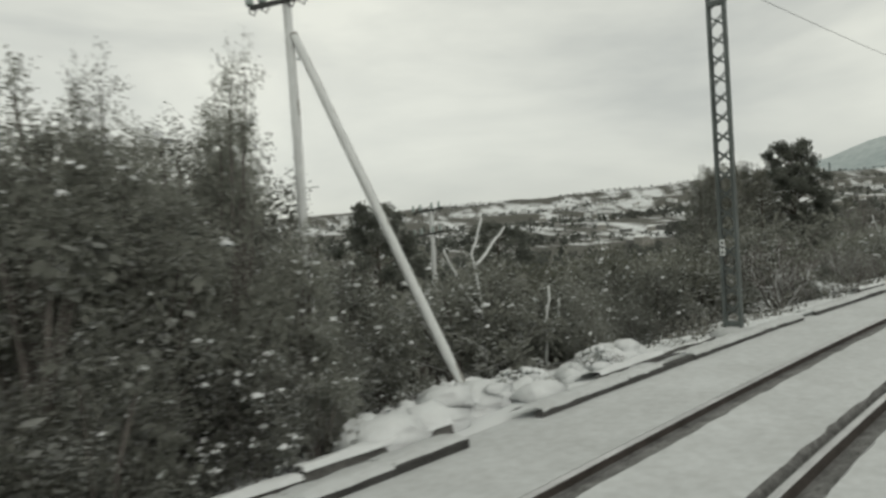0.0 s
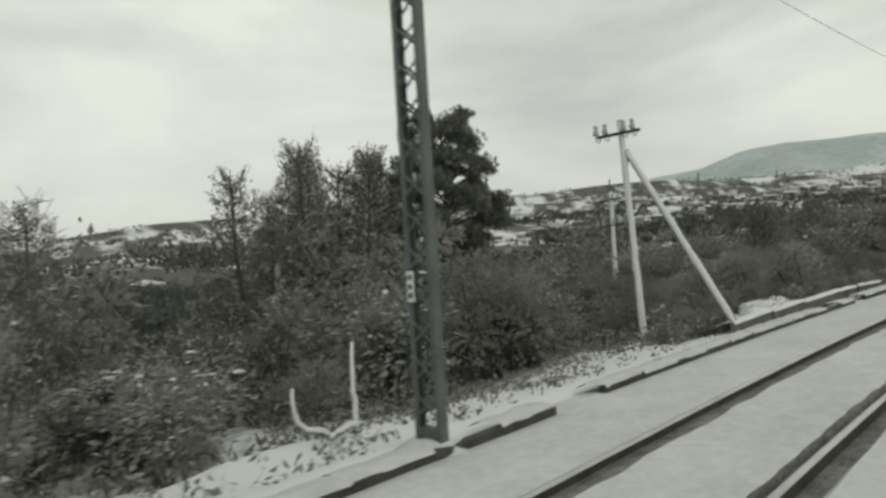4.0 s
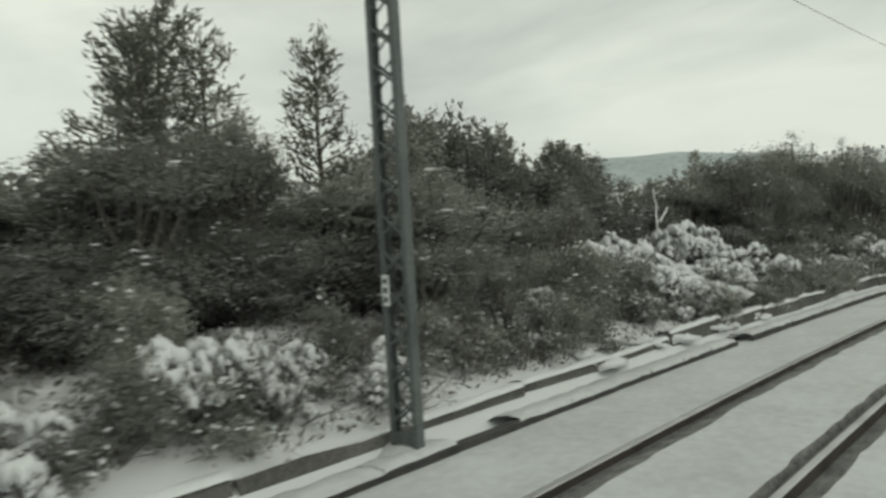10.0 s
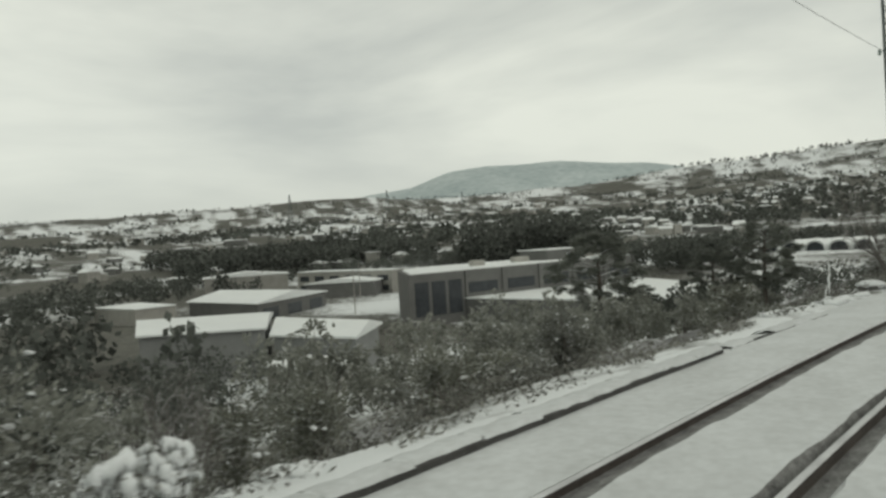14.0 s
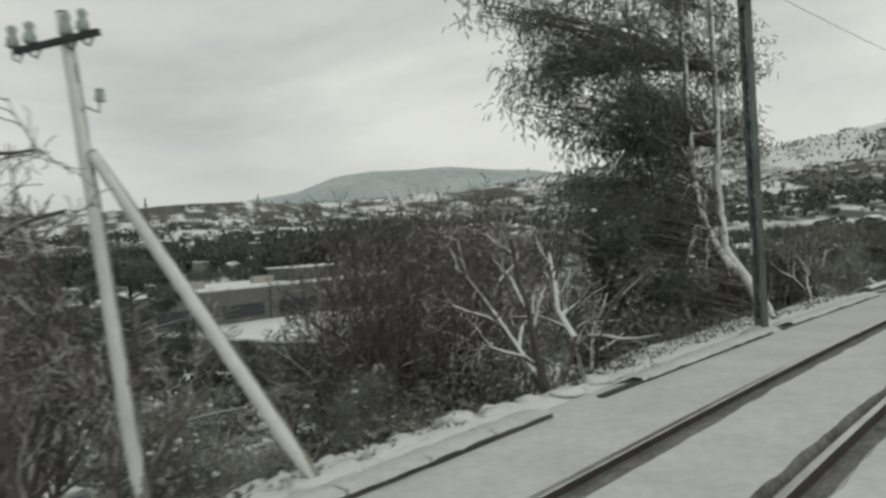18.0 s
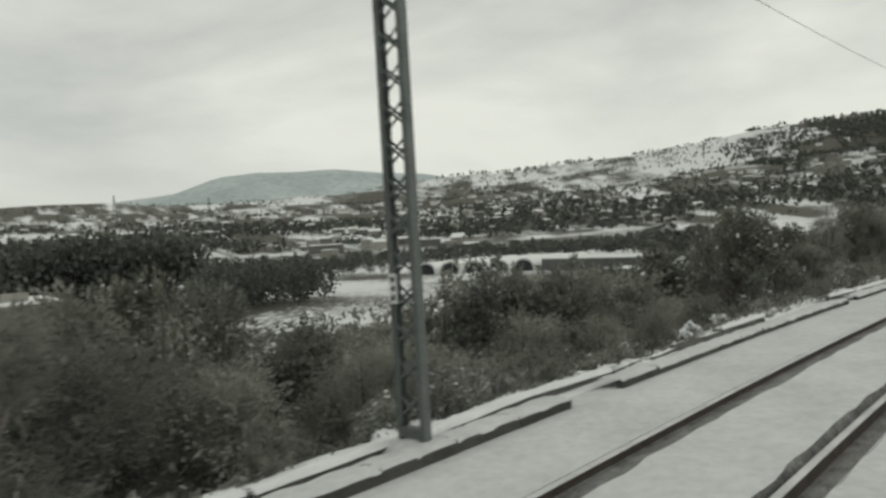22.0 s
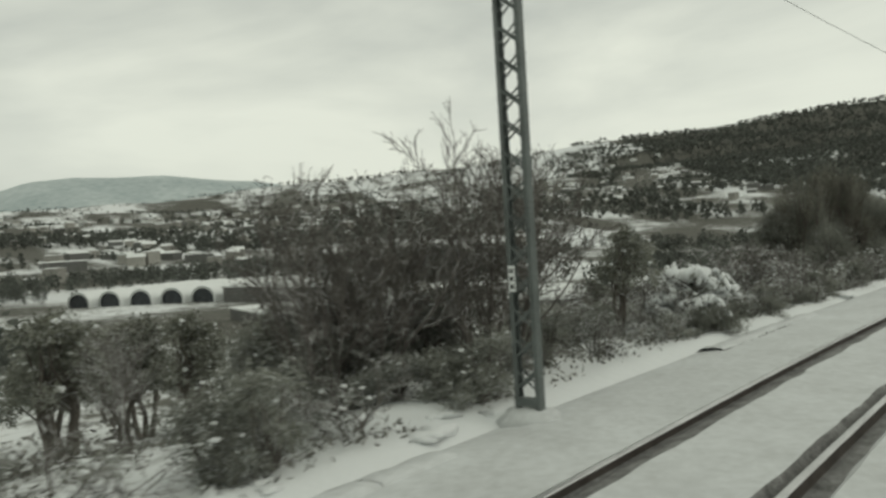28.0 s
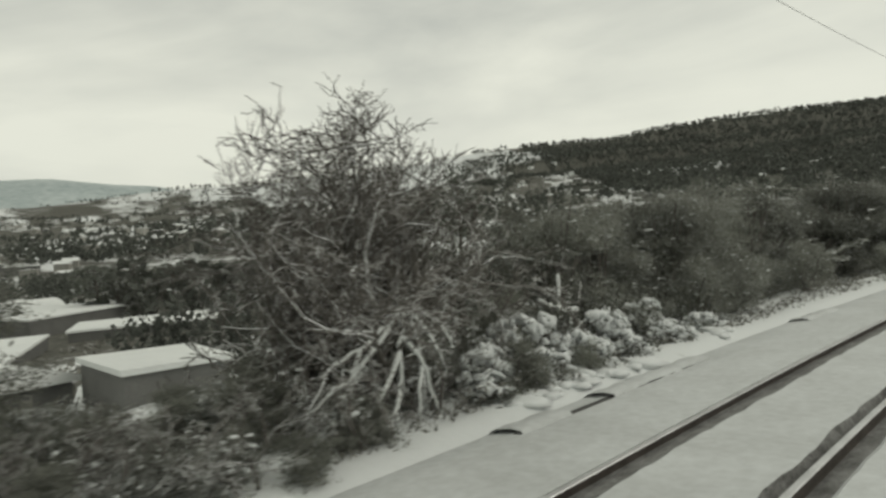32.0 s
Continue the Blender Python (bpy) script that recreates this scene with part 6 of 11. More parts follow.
plant("bush", 114.6, 6.4, 1.5, 2.1)
plant("bush", 114.6, 6.4, 1.2, 1.2)
plant("bush_tall", 114.8, 8.5, 4, 2.9)
plant("bush_tall", 114.8, 9.5, 3.6, 4.8)
plant("bush", 114.9, 5.6, 0.82, 1.3)
plant("bush", 115, 7.2, 1.3, 1.8)
plant("bare_bush", 115, 6, 0.74, 1.1)
plant("bush", 115.3, 6.6, 0.77, 1.3)
plant("bush", 115.3, 6.1, 0.79, 0.9)
plant("bush_tall", 115.4, 8, 3.2, 2.3)
plant("bush_tall", 115.4, 8, 3.2, 2.8)
plant("bush", 115.4, 5.5, 0.7, 1)
plant("bush_tall", 115.6, 12, 5.4, 4.1)
plant("bush_tall", 115.6, 8.8, 3.6, 3.9)
plant("bush", 115.8, 5.9, 0.65, 1)
plant("bush_tall", 116, 9.5, 4.2, 3.4)
plant("bare_bush", 116, 7.1, 1, 1.1)
plant("bush", 116, 5.6, 1.2, 1.5)
plant("snowy", 116.1, 5.8, 0.52, 1.1)
plant("bare_bush", 116.1, 5.8, 0.53, 0.7)
plant("snowy", 116.2, 6.1, 1.5, 2.2)
plant("bush", 116.4, 5.7, 0.66, 0.9)
plant("snowy", 116.5, 5.9, 0.93, 1.4)
plant("bush_tall", 116.8, 10.1, 4.8, 5.8)
plant("snowy", 116.8, 6.3, 0.52, 0.7)
plant("bush_tall", 117, 6.9, 4.62, 3.1)
plant("snowy", 117, 6.6, 1.5, 2.1)
plant("snowy", 117, 6.3, 0.85, 1.2)
plant("bush", 117.2, 8, 1.6, 1.8)
plant("snowy", 117.2, 5.9, 0.47, 0.6)
plant("bush_tall", 117.4, 8.5, 4.84, 3.2)
plant("snowy", 117.5, 5.9, 0.67, 0.9)
plant("snowy", 117.6, 6.7, 0.63, 0.9)
plant("bush_tall", 117.7, 9, 5.61, 3.7)
plant("snowy", 117.7, 6.3, 0.96, 1.4)
plant("bush_tall", 117.8, 9.7, 3.6, 3.4)
plant("bush_tall", 117.9, 11, 5.8, 4.6)
plant("bush_tall", 117.9, 10, 5.5, 4.6)
plant("bush_tall", 118, 6.7, 4.73, 3.1)
plant("bush_tall", 118.1, 10, 5.7, 4.6)
plant("bush_tall", 118.1, 9.5, 6.05, 4.4)
plant("bush_tall", 118.2, 9.5, 6.49, 4.5)
plant("bush_tall", 118.2, 9.4, 4.29, 4.3)
plant("bush_tall", 118.3, 9.5, 6.16, 4.3)
plant("bush", 118.3, 5.8, 1.1, 1.2)
plant("snowy", 118.6, 7, 0.93, 1.3)
plant("bush_tall", 118.7, 8.5, 5.72, 3.8)
plant("bush", 118.8, 7.1, 1.8, 1.8)
plant("snowy", 118.8, 6.4, 0.83, 1.1)
plant("bush_tall", 118.9, 8.5, 3.41, 3.4)
plant("bush_tall", 118.9, 8.5, 5.06, 3.3)
plant("bush", 119, 9, 3.3, 3.3)
plant("scrub", 119, 10, 3.3, 3.3)
plant("bush", 119.2, 9, 2.8, 2.8)
plant("bush", 119.2, 9.5, 2.8, 2.8)
plant("bush_tall", 119.4, 6.6, 4.62, 3)
plant("snowy", 119.5, 6, 0.74, 1)
plant("bush", 120.2, 6.5, 2.9, 3.2)
plant("scrub", 120.3, 9.1, 2.1, 2.5)
plant("bush_tall", 120.5, 7.5, 3.5, 2.5)
plant("bush_tall", 120.6, 7.8, 3.5, 2.9)
plant("bush_tall", 120.7, 7.7, 3.3, 2.7)
plant("snowy", 120.7, 6.8, 0.67, 0.9)
plant("snowy", 120.9, 6.4, 1.2, 1.7)
plant("bush", 121.2, 8, 2.2, 2.2)
plant("bush", 121.2, 8, 2.4, 2.4)
plant("snowy", 121.3, 6.1, 0.96, 1.3)
plant("snowy", 121.4, 6.7, 0.54, 0.8)
plant("snowy", 121.5, 6.9, 1.8, 2.6)
plant("bush", 121.8, 6.8, 1.8, 1.8)
plant("snowy", 122, 6.7, 1.5, 2.1)
plant("snowy", 122.1, 6, 0.64, 1)
plant("scrub", 122.2, 10.3, 1.9, 2.5)
plant("snowy", 122.3, 6.5, 1.1, 1.6)
plant("snowy", 122.5, 6.7, 0.42, 0.6)
plant("bush", 122.6, 6.7, 1.2, 1.2)
plant("snowy", 122.8, 6.2, 0.76, 1.1)
plant("snowy", 123, 6.4, 0.73, 1.6)
plant("snowy", 123.5, 6.2, 0.63, 1)
plant("scrub", 123.5, 12.6, 2.3, 3.1)
plant("snowy", 123.6, 7.1, 0.76, 1.1)
thicket(124.1, 16, 5, 3.6)
plant("snowy", 124.5, 6.9, 1, 1.4)
plant("scrub", 124.6, 11.2, 1.4, 1.4)
plant("scrub", 124.9, 15, 1.7, 2.2)
plant("snowy", 125.7, 6.4, 0.99, 1.4)
plant("snowy", 125.8, 6.5, 0.77, 1.2)
thicket(125.8, 17, 5.3, 3.8)
plant("snowy", 126.1, 6.5, 0.99, 1.4)
plant("scrub", 126.3, 11.4, 1.5, 1.9)
plant("snowy", 126.6, 7, 0.76, 1.1)
plant("conifer", 127.3, 9.5, 3.5, 1.9)
thicket(127.3, 17, 4.9, 3.6)
plant("snowy", 127.8, 7.1, 0.79, 1.1)
plant("scrub", 128.1, 9, 2.3, 3.3)
plant("snowy", 128.8, 7.2, 0.71, 1)
thicket(128.8, 15.1, 2.1, 2.6)
thicket(128.9, 17, 4.7, 3.4)
plant("bush_tall", 129, 10, 3, 3.1)
plant("conifer", 129.4, 11.5, 6.8, 2.8)
plant("conifer", 129.7, 11.5, 4.7, 2.4)
plant("snowy", 129.9, 6.2, 0.83, 1.2)
plant("scrub", 130, 11.7, 2.1, 2.1)
plant("scrub", 130.1, 11, 3.6, 3.6)
plant("snowy", 130.5, 7, 0.72, 1)
thicket(130.8, 17, 4.3, 3.1)
plant("scrub", 131.4, 13.2, 1.6, 1.7)
plant("bare", 131.7, 9, 2.1, 1.3)
plant("scrub", 133, 9.9, 2.2, 2.2)
plant("scrub", 134.3, 9.5, 1.9, 1.9)
plant("scrub", 135.8, 11.2, 2.1, 2.1)
plant("scrub", 137.1, 14, 2.2, 2.3)
plant("scrub", 137.5, 9.6, 1.8, 2.2)
thicket(138.3, 28.7, 3.7, 4.1)
plant("scrub", 138.9, 11.6, 2.3, 2.6)
thicket(140, 29.8, 2.7, 3.2)
plant("scrub", 140.2, 11.1, 2.3, 3)
thicket(140.6, 24.4, 1.9, 2)
plant("scrub", 141.1, 10.6, 2, 2.7)
thicket(141.6, 22.3, 3.9, 4.9)
thicket(142.3, 20, 4, 4)
thicket(142.9, 24.3, 2.3, 2.3)
thicket(144.2, 24.4, 2.4, 2.5)
plant("bush_tall", 144.6, 12, 2.8, 2.4)
thicket(145, 20, 2.9, 5.7)
thicket(145.2, 27.2, 3.7, 4.3)
plant("scrub", 145.4, 12, 2.7, 2.7)
thicket(145.5, 19, 3.5, 3.9)
thicket(146.8, 28.5, 3.4, 3.6)
thicket(148.3, 22, 4, 4.8)
thicket(148.4, 17.9, 2.7, 3.9)
thicket(149, 25.2, 2.6, 2.7)
thicket(150.3, 33.5, 3.1, 4.3)
thicket(150.4, 20, 2.5, 5.1)
thicket(150.6, 16, 2.7, 2.6)
plant("scrub", 150.7, 10.1, 0.89, 1.1)
plant("scrub", 151.5, 10.9, 1, 1.1)
thicket(151.6, 31.2, 2.7, 3.3)
thicket(152.4, 18.6, 2.4, 3.5)
thicket(153.1, 21.1, 2.8, 4.2)
thicket(154, 19.9, 2.6, 2.9)
thicket(155.6, 20.3, 2, 2.4)
thicket(156.1, 22, 3.5, 3.1)
thicket(156.5, 21.7, 3, 4.2)
plant("scrub", 156.5, 9.3, 0.63, 1.2)
plant("bare", 157.2, 9, 1.1, 1.6)
plant("bush", 157.5, 9.5, 1, 1.6)
thicket(157.7, 19.5, 2.3, 3.2)
thicket(158, 33.1, 3.4, 4.8)
thicket(158.5, 26, 4.8, 3.7)
plant("scrub", 159, 10, 1.2, 1.7)
thicket(159, 24, 4.5, 3.9)
thicket(159, 26.3, 2.6, 3)
plant("scrub", 159.3, 14, 2.7, 3.4)
plant("scrub", 159.8, 12, 1.4, 2.5)
thicket(160.1, 32, 4.8, 4.4)
thicket(160.2, 22.5, 3.1, 3.8)
plant("scrub", 160.2, 10.5, 1.1, 1.3)
thicket(160.3, 30, 5.2, 5.3)
plant("bush", 160.9, 7.7, 0.62, 1.3)
plant("scrub", 161, 14, 1.6, 3.1)
thicket(161.2, 19.6, 2.5, 2.7)
plant("bare", 161.4, 12, 2, 1.9)
thicket(161.6, 26, 4.2, 4.8)
thicket(161.6, 18, 2, 3.9)
thicket(161.9, 30, 3.9, 5.8)
thicket(162.7, 24, 3.9, 4.2)
thicket(162.7, 30.3, 2.4, 2.5)
thicket(162.8, 26, 3.5, 5.4)
thicket(162.8, 22, 3.1, 4.4)
plant("scrub", 162.9, 12, 1.8, 2.9)
plant("bush", 163.2, 8.5, 0.73, 1.2)
thicket(163.6, 21.1, 1.9, 2.2)
plant("bush", 163.7, 8, 0.91, 1.3)
thicket(163.8, 24, 3, 4.8)
plant("bush", 164.1, 6.8, 0.77, 0.9)
plant("bush", 164.2, 9, 1.2, 1.7)
thicket(164.6, 18, 2.8, 3.1)
plant("bush", 164.7, 7.6, 0.56, 1.2)
thicket(164.8, 31.5, 2.8, 2.8)
plant("scrub", 165.1, 9.4, 0.99, 1.6)
plant("bush", 165.9, 9, 1.4, 1.6)
thicket(165.9, 24, 3.2, 4)
plant("bare", 166.2, 7.5, 2.9, 2.3)
thicket(166.2, 33.5, 2.1, 2.5)
plant("bare", 166.4, 9.5, 5.7, 3.4)
thicket(166.8, 31.8, 3.1, 4.3)
plant("scrub", 167.5, 10.8, 0.82, 1)
thicket(167.8, 20, 1.8, 2.4)
plant("bush", 168, 9, 2.3, 2.6)
plant("bush", 168.4, 9, 1.5, 1.9)
plant("pine", 168.4, 17, 5.5, 3.8)
plant("bush_tall", 168.4, 11, 2.8, 2.4)
plant("pine", 168.5, 20, 5.1, 3.6)
plant("scrub", 168.9, 10.1, 0.81, 0.9)
thicket(169.2, 20.1, 2, 3)
thicket(169.5, 22.5, 2, 2.8)
plant("bush", 170.5, 8, 1.8, 2)
plant("scrub", 170.5, 10.7, 1.3, 1.5)
plant("bare_bush", 171.2, 10, 1.9, 2.8)
plant("bare", 171.2, 10, 4.4, 2.7)
thicket(171.2, 18.3, 1.5, 2.6)
thicket(171.7, 19.3, 1.8, 2.8)
plant("scrub", 171.8, 10, 1.9, 2.8)
plant("bare", 172.2, 10, 5.2, 3.1)
plant("scrub", 172.2, 10.1, 1.2, 1.4)
plant("bush", 172.5, 9.5, 2.8, 3.1)
plant("bush_tall", 172.9, 9.9, 1.5, 2.9)
thicket(173, 28.3, 2.9, 3.9)
plant("bush", 173.2, 7.8, 1.2, 1.3)
plant("bare", 174, 10, 5.2, 3.1)
plant("bare", 174.5, 11.5, 5.7, 3.4)
plant("scrub", 174.6, 10, 2.8, 3.2)
thicket(174.7, 25.8, 2.8, 4)
plant("bush_tall", 174.9, 13.5, 0.69, 2)
thicket(175.2, 29.7, 2.5, 2.5)
plant("bare", 175.7, 10, 5, 3)
thicket(176.2, 25.4, 2.7, 3)
thicket(177.3, 18.3, 1, 2.2)
thicket(178, 26.5, 2.6, 3)
plant("scrub_tall", 178.8, 14.4, 0.91, 2.4)
thicket(179.2, 23.6, 2, 2.1)
plant("bush_tall", 180.1, 9.5, 4, 3)
plant("pine", 180.2, 40, 10.8, 7.8)
plant("bush_tall", 180.9, 10.3, 2.9, 4.4)
plant("bush_tall", 181.8, 10, 4.8, 5.1)
plant("bush_tall", 182.3, 10.3, 2.9, 3.6)
plant("bush_tall", 184, 12.1, 3.4, 4.5)
plant("bush_tall", 184.6, 8.4, 2.9, 2.3)
plant("pine", 185.4, 40.7, 5.2, 4.9)
plant("bush", 185.4, 9, 2, 2)
plant("scrub_tall", 185.6, 13.7, 2.7, 4.4)
plant("bush_tall", 186.2, 11.5, 3.4, 3.6)
plant("scrub_tall", 186.4, 14, 3.9, 4.2)
plant("snowy", 186.9, 6.8, 0.55, 0.8)
plant("scrub", 186.9, 9.4, 1.1, 1.2)
plant("bush_tall", 187, 11.5, 2.8, 3.2)
plant("bush_tall", 187, 9.5, 2, 4.7)
plant("bare_bush", 187, 8.8, 1.8, 2.6)
plant("scrub_tall", 187, 14.6, 2.6, 3.9)
plant("bush_tall", 187.3, 11, 2.5, 2.8)
plant("scrub_tall", 187.3, 13.6, 3, 4.7)
plant("bare_bush", 187.4, 6.8, 0.76, 0.9)
plant("scrub_tall", 187.5, 14, 3.7, 4)
plant("bush", 187.5, 7.1, 1.5, 2)
plant("bush", 187.7, 7.5, 1.1, 1.7)
plant("bush", 188.2, 6.1, 0.46, 0.6)
plant("bush_tall", 188.3, 12, 2, 4.9)
plant("scrub_tall", 188.5, 14, 2.9, 3.3)
plant("bare", 188.5, 11, 4.1, 2.5)
thicket(188.6, 42, 4.6, 6.8)
plant("bare", 188.6, 9, 3.7, 2.2)
plant("scrub", 188.7, 12.1, 3.1, 4.7)
plant("scrub", 188.8, 8.8, 1.9, 2.6)
plant("snowy", 189.3, 6.2, 0.39, 0.5)
plant("scrub", 189.3, 14.6, 3, 3.1)
plant("bare", 189.5, 9, 3.6, 2.1)
plant("bush_tall", 190, 13.5, 2, 5)
plant("bush", 190.4, 8, 1.4, 2.1)
plant("bush", 190.6, 7.2, 1.7, 2.1)
plant("bush_tall", 190.8, 9, 2, 3.2)
plant("scrub", 190.8, 9.6, 2.2, 2.3)
plant("bare_bush", 191.3, 6, 0.49, 0.6)
plant("scrub", 191.4, 12.4, 2.6, 3.6)
plant("bare_bush", 191.7, 12, 2.1, 3.3)
plant("bush_tall", 191.9, 12.9, 1.9, 3.5)
plant("scrub", 192.1, 9.3, 1.8, 2.5)
plant("scrub", 192.2, 10.4, 2.8, 4.1)
thicket(192.5, 22, 2.2, 2.8)
plant("bare_bush", 193.2, 6.6, 0.68, 0.8)
plant("bush_tall", 193.3, 12, 3.4, 2.8)
plant("bush", 193.6, 8, 1.9, 1.9)
plant("scrub", 193.8, 9.2, 1.1, 1.1)
plant("scrub", 194.3, 12.3, 3.1, 4.2)
thicket(194.4, 16, 3.4, 3.2)
plant("bush_tall", 195, 11, 2.8, 3.8)
plant("bush", 195.1, 9, 1.5, 2.8)
plant("bush", 195.2, 9, 2, 2)
plant("scrub", 195.2, 9.4, 1.9, 2.5)
plant("scrub", 195.4, 14.5, 3.1, 4.2)
plant("bush_tall", 195.8, 9, 2.4, 3.6)
plant("bush", 196, 6.7, 0.78, 0.9)
plant("scrub", 196.1, 8.9, 2, 2.4)
plant("scrub", 196.1, 13.4, 3.3, 4.1)
plant("bush", 196.4, 9, 1.7, 1.9)
plant("bush_tall", 196.4, 8.4, 2.7, 2)
plant("bush_tall", 196.8, 11, 3, 2.9)
plant("bush_tall", 197, 8.2, 3.1, 2.3)
plant("bush", 197, 7.1, 1.4, 1.4)
plant("bush", 197.4, 6.4, 0.57, 0.6)
plant("scrub_tall", 197.5, 14, 3.4, 3.1)
plant("bush", 197.8, 8.5, 1.8, 2.2)
plant("bush_tall", 197.8, 8, 3, 2.2)
thicket(197.9, 45, 3.9, 5.1)
plant("scrub", 198.4, 14.7, 2.3, 2.5)
plant("bush_tall", 198.6, 7.8, 3, 2.2)
plant("scrub", 198.7, 9, 1.2, 1.5)
plant("scrub", 199.3, 11.6, 4.4, 5.2)
thicket(199.4, 16, 3, 3.7)
plant("bush", 199.7, 7.9, 1.6, 1.6)
plant("scrub", 200, 14, 3.7, 4.2)
plant("bush", 200, 8.5, 1.7, 2.5)
plant("bush_tall", 200, 7.6, 2.7, 1.9)
plant("snowy", 200, 6.3, 0.71, 1.1)
plant("scrub", 200.3, 9.1, 1.7, 2.4)
plant("scrub", 200.4, 11, 3.2, 3.9)
thicket(200.7, 18.5, 3.1, 4.5)
plant("scrub", 201, 12, 4.6, 4.6)
plant("scrub_tall", 201.3, 14, 5.3, 3.8)
plant("bush_tall", 201.6, 7.6, 3.1, 2.2)
plant("bush", 201.6, 6.1, 0.63, 0.9)
plant("scrub", 201.6, 9.7, 2.1, 2.2)
plant("scrub", 202.2, 11.7, 3.7, 4.8)
thicket(202.7, 21.7, 3.2, 5.7)
plant("bush", 202.8, 9, 2.9, 2.9)
plant("scrub", 202.8, 13.6, 2.4, 2.7)
plant("bush", 203.2, 9, 1.7, 2.7)
plant("bush", 203.6, 6.1, 0.48, 0.6)
plant("scrub", 203.6, 9.9, 1.7, 2.2)
plant("scrub_tall", 203.7, 14, 4.7, 4.5)
plant("bush_tall", 203.7, 13, 5, 3.7)
plant("scrub", 203.9, 11, 3.9, 3.9)
thicket(203.9, 16.3, 3.7, 3.4)
plant("bush", 204, 8.6, 1.3, 1.4)
plant("bush", 204.2, 9, 2.6, 2.6)
plant("scrub", 204.3, 13.4, 4.5, 6.2)
plant("scrub", 204.8, 8.6, 2, 2.3)
thicket(204.9, 45, 4.1, 7.7)
thicket(205.2, 16, 5.3, 5.8)
plant("scrub", 205.4, 10.5, 3.1, 3.7)
plant("bush", 205.5, 9, 2.2, 2.2)
thicket(205.6, 16, 5, 3.9)
plant("scrub_tall", 205.8, 14, 4.4, 3.5)
thicket(206.6, 16.1, 3.9, 4.8)
plant("bush", 206.8, 7.6, 1.2, 1.5)
plant("bush", 207, 9, 2.1, 2.3)
plant("scrub", 207.1, 15, 3.7, 4.1)
plant("bare_bush", 207.4, 6.3, 0.73, 0.7)
plant("bush", 207.4, 7.2, 1.3, 1.3)
plant("bush", 207.5, 9, 2.5, 2.6)
plant("scrub", 207.9, 13.2, 2.9, 2.9)
plant("bush", 208, 8, 2.1, 2.1)
plant("bush", 208.3, 5.9, 0.55, 0.6)
thicket(208.5, 20.5, 4.4, 6.9)
plant("scrub", 208.7, 9.8, 1.6, 1.9)
plant("bush_tall", 209.3, 13, 3.6, 3.1)
plant("scrub", 209.3, 10.9, 2.9, 3.4)
plant("bush", 209.6, 9, 1.8, 2.3)
plant("bush", 210, 7.7, 1.4, 1.6)
thicket(210.1, 17.4, 3.7, 5.3)
plant("bush", 210.5, 6.4, 0.57, 0.8)
plant("bush", 210.6, 6.6, 0.48, 1.2)
plant("bush", 210.8, 6.3, 0.58, 0.7)
plant("scrub", 211.2, 11.5, 2.8, 3.5)
plant("scrub", 211.4, 12, 3.1, 4.2)
plant("scrub", 211.6, 14.8, 2.2, 2.8)
plant("bush", 211.8, 9, 2.1, 2.2)
plant("bush", 211.8, 8.3, 1.1, 1.3)
plant("bare_bush", 211.9, 6.7, 0.58, 0.7)
thicket(212, 23.1, 4.8, 7.9)
thicket(212.4, 23.7, 4.6, 5.3)
plant("scrub", 212.7, 8.9, 1.6, 2.2)
thicket(212.8, 16, 3.4, 5.6)
plant("scrub", 213, 14.2, 3.2, 3.2)
plant("bush", 213.2, 8, 1.8, 1.9)
plant("bush_tall", 213.2, 13, 4.3, 3.3)
plant("snowy", 213.7, 6.3, 0.54, 0.7)
thicket(213.9, 16, 3.1, 5.4)
plant("bush_tall", 214, 12, 4.3, 3.1)
plant("scrub", 214.1, 8.6, 1.2, 1.7)
plant("scrub", 214.4, 12, 3.5, 3.6)
plant("bush", 214.8, 8, 1.4, 2.1)
plant("scrub", 214.8, 9.3, 1.1, 1.1)
thicket(214.9, 22.5, 4.2, 5.2)
plant("scrub", 215.1, 11.3, 2.9, 4.3)
plant("bush_tall", 215.2, 12, 4.1, 3.1)
plant("bush", 215.5, 7.8, 1.6, 2)
plant("bush_tall", 215.9, 11, 3.8, 2.8)
plant("snowy", 216, 6.7, 0.41, 0.7)
plant("scrub", 216.1, 13, 3.1, 3.6)
thicket(216.2, 15.3, 2.8, 2.9)
plant("scrub", 217.2, 11, 3.3, 3.3)
plant("bush_tall", 217.2, 11, 3.6, 2.6)
plant("scrub", 217.2, 12.7, 2.8, 3.6)
plant("scrub", 217.4, 9.3, 1.3, 1.6)
thicket(217.5, 23.9, 3.9, 3.5)
plant("scrub_tall", 217.6, 14, 3.7, 6.2)
plant("bare_bush", 217.6, 6.4, 0.48, 0.7)
thicket(217.8, 20, 3.3, 3.9)
thicket(218, 16, 3.7, 3.7)
plant("scrub", 218.2, 10, 2.3, 2.4)
plant("bush", 218.2, 6.6, 0.49, 0.5)
plant("bush", 218.5, 8.3, 1.5, 1.5)
thicket(218.6, 15.9, 3, 3.3)
plant("scrub_tall", 219, 15, 3.4, 6.4)
thicket(219, 16, 3.5, 3.9)
plant("scrub", 219.4, 9.7, 2.1, 2.1)
plant("scrub", 219.5, 10.9, 3.3, 4.7)
plant("scrub", 220.1, 9.1, 1.3, 1.4)
thicket(220.2, 17.8, 3.3, 6.2)
plant("bush", 220.3, 6.8, 0.48, 0.5)
plant("bush", 220.4, 9, 1.6, 1.9)
plant("scrub", 220.7, 14, 3.5, 4.4)
plant("scrub", 220.9, 12.6, 3.1, 4.1)
plant("bush", 221.1, 6.2, 0.74, 0.9)
thicket(221.2, 17, 4.1, 4.5)
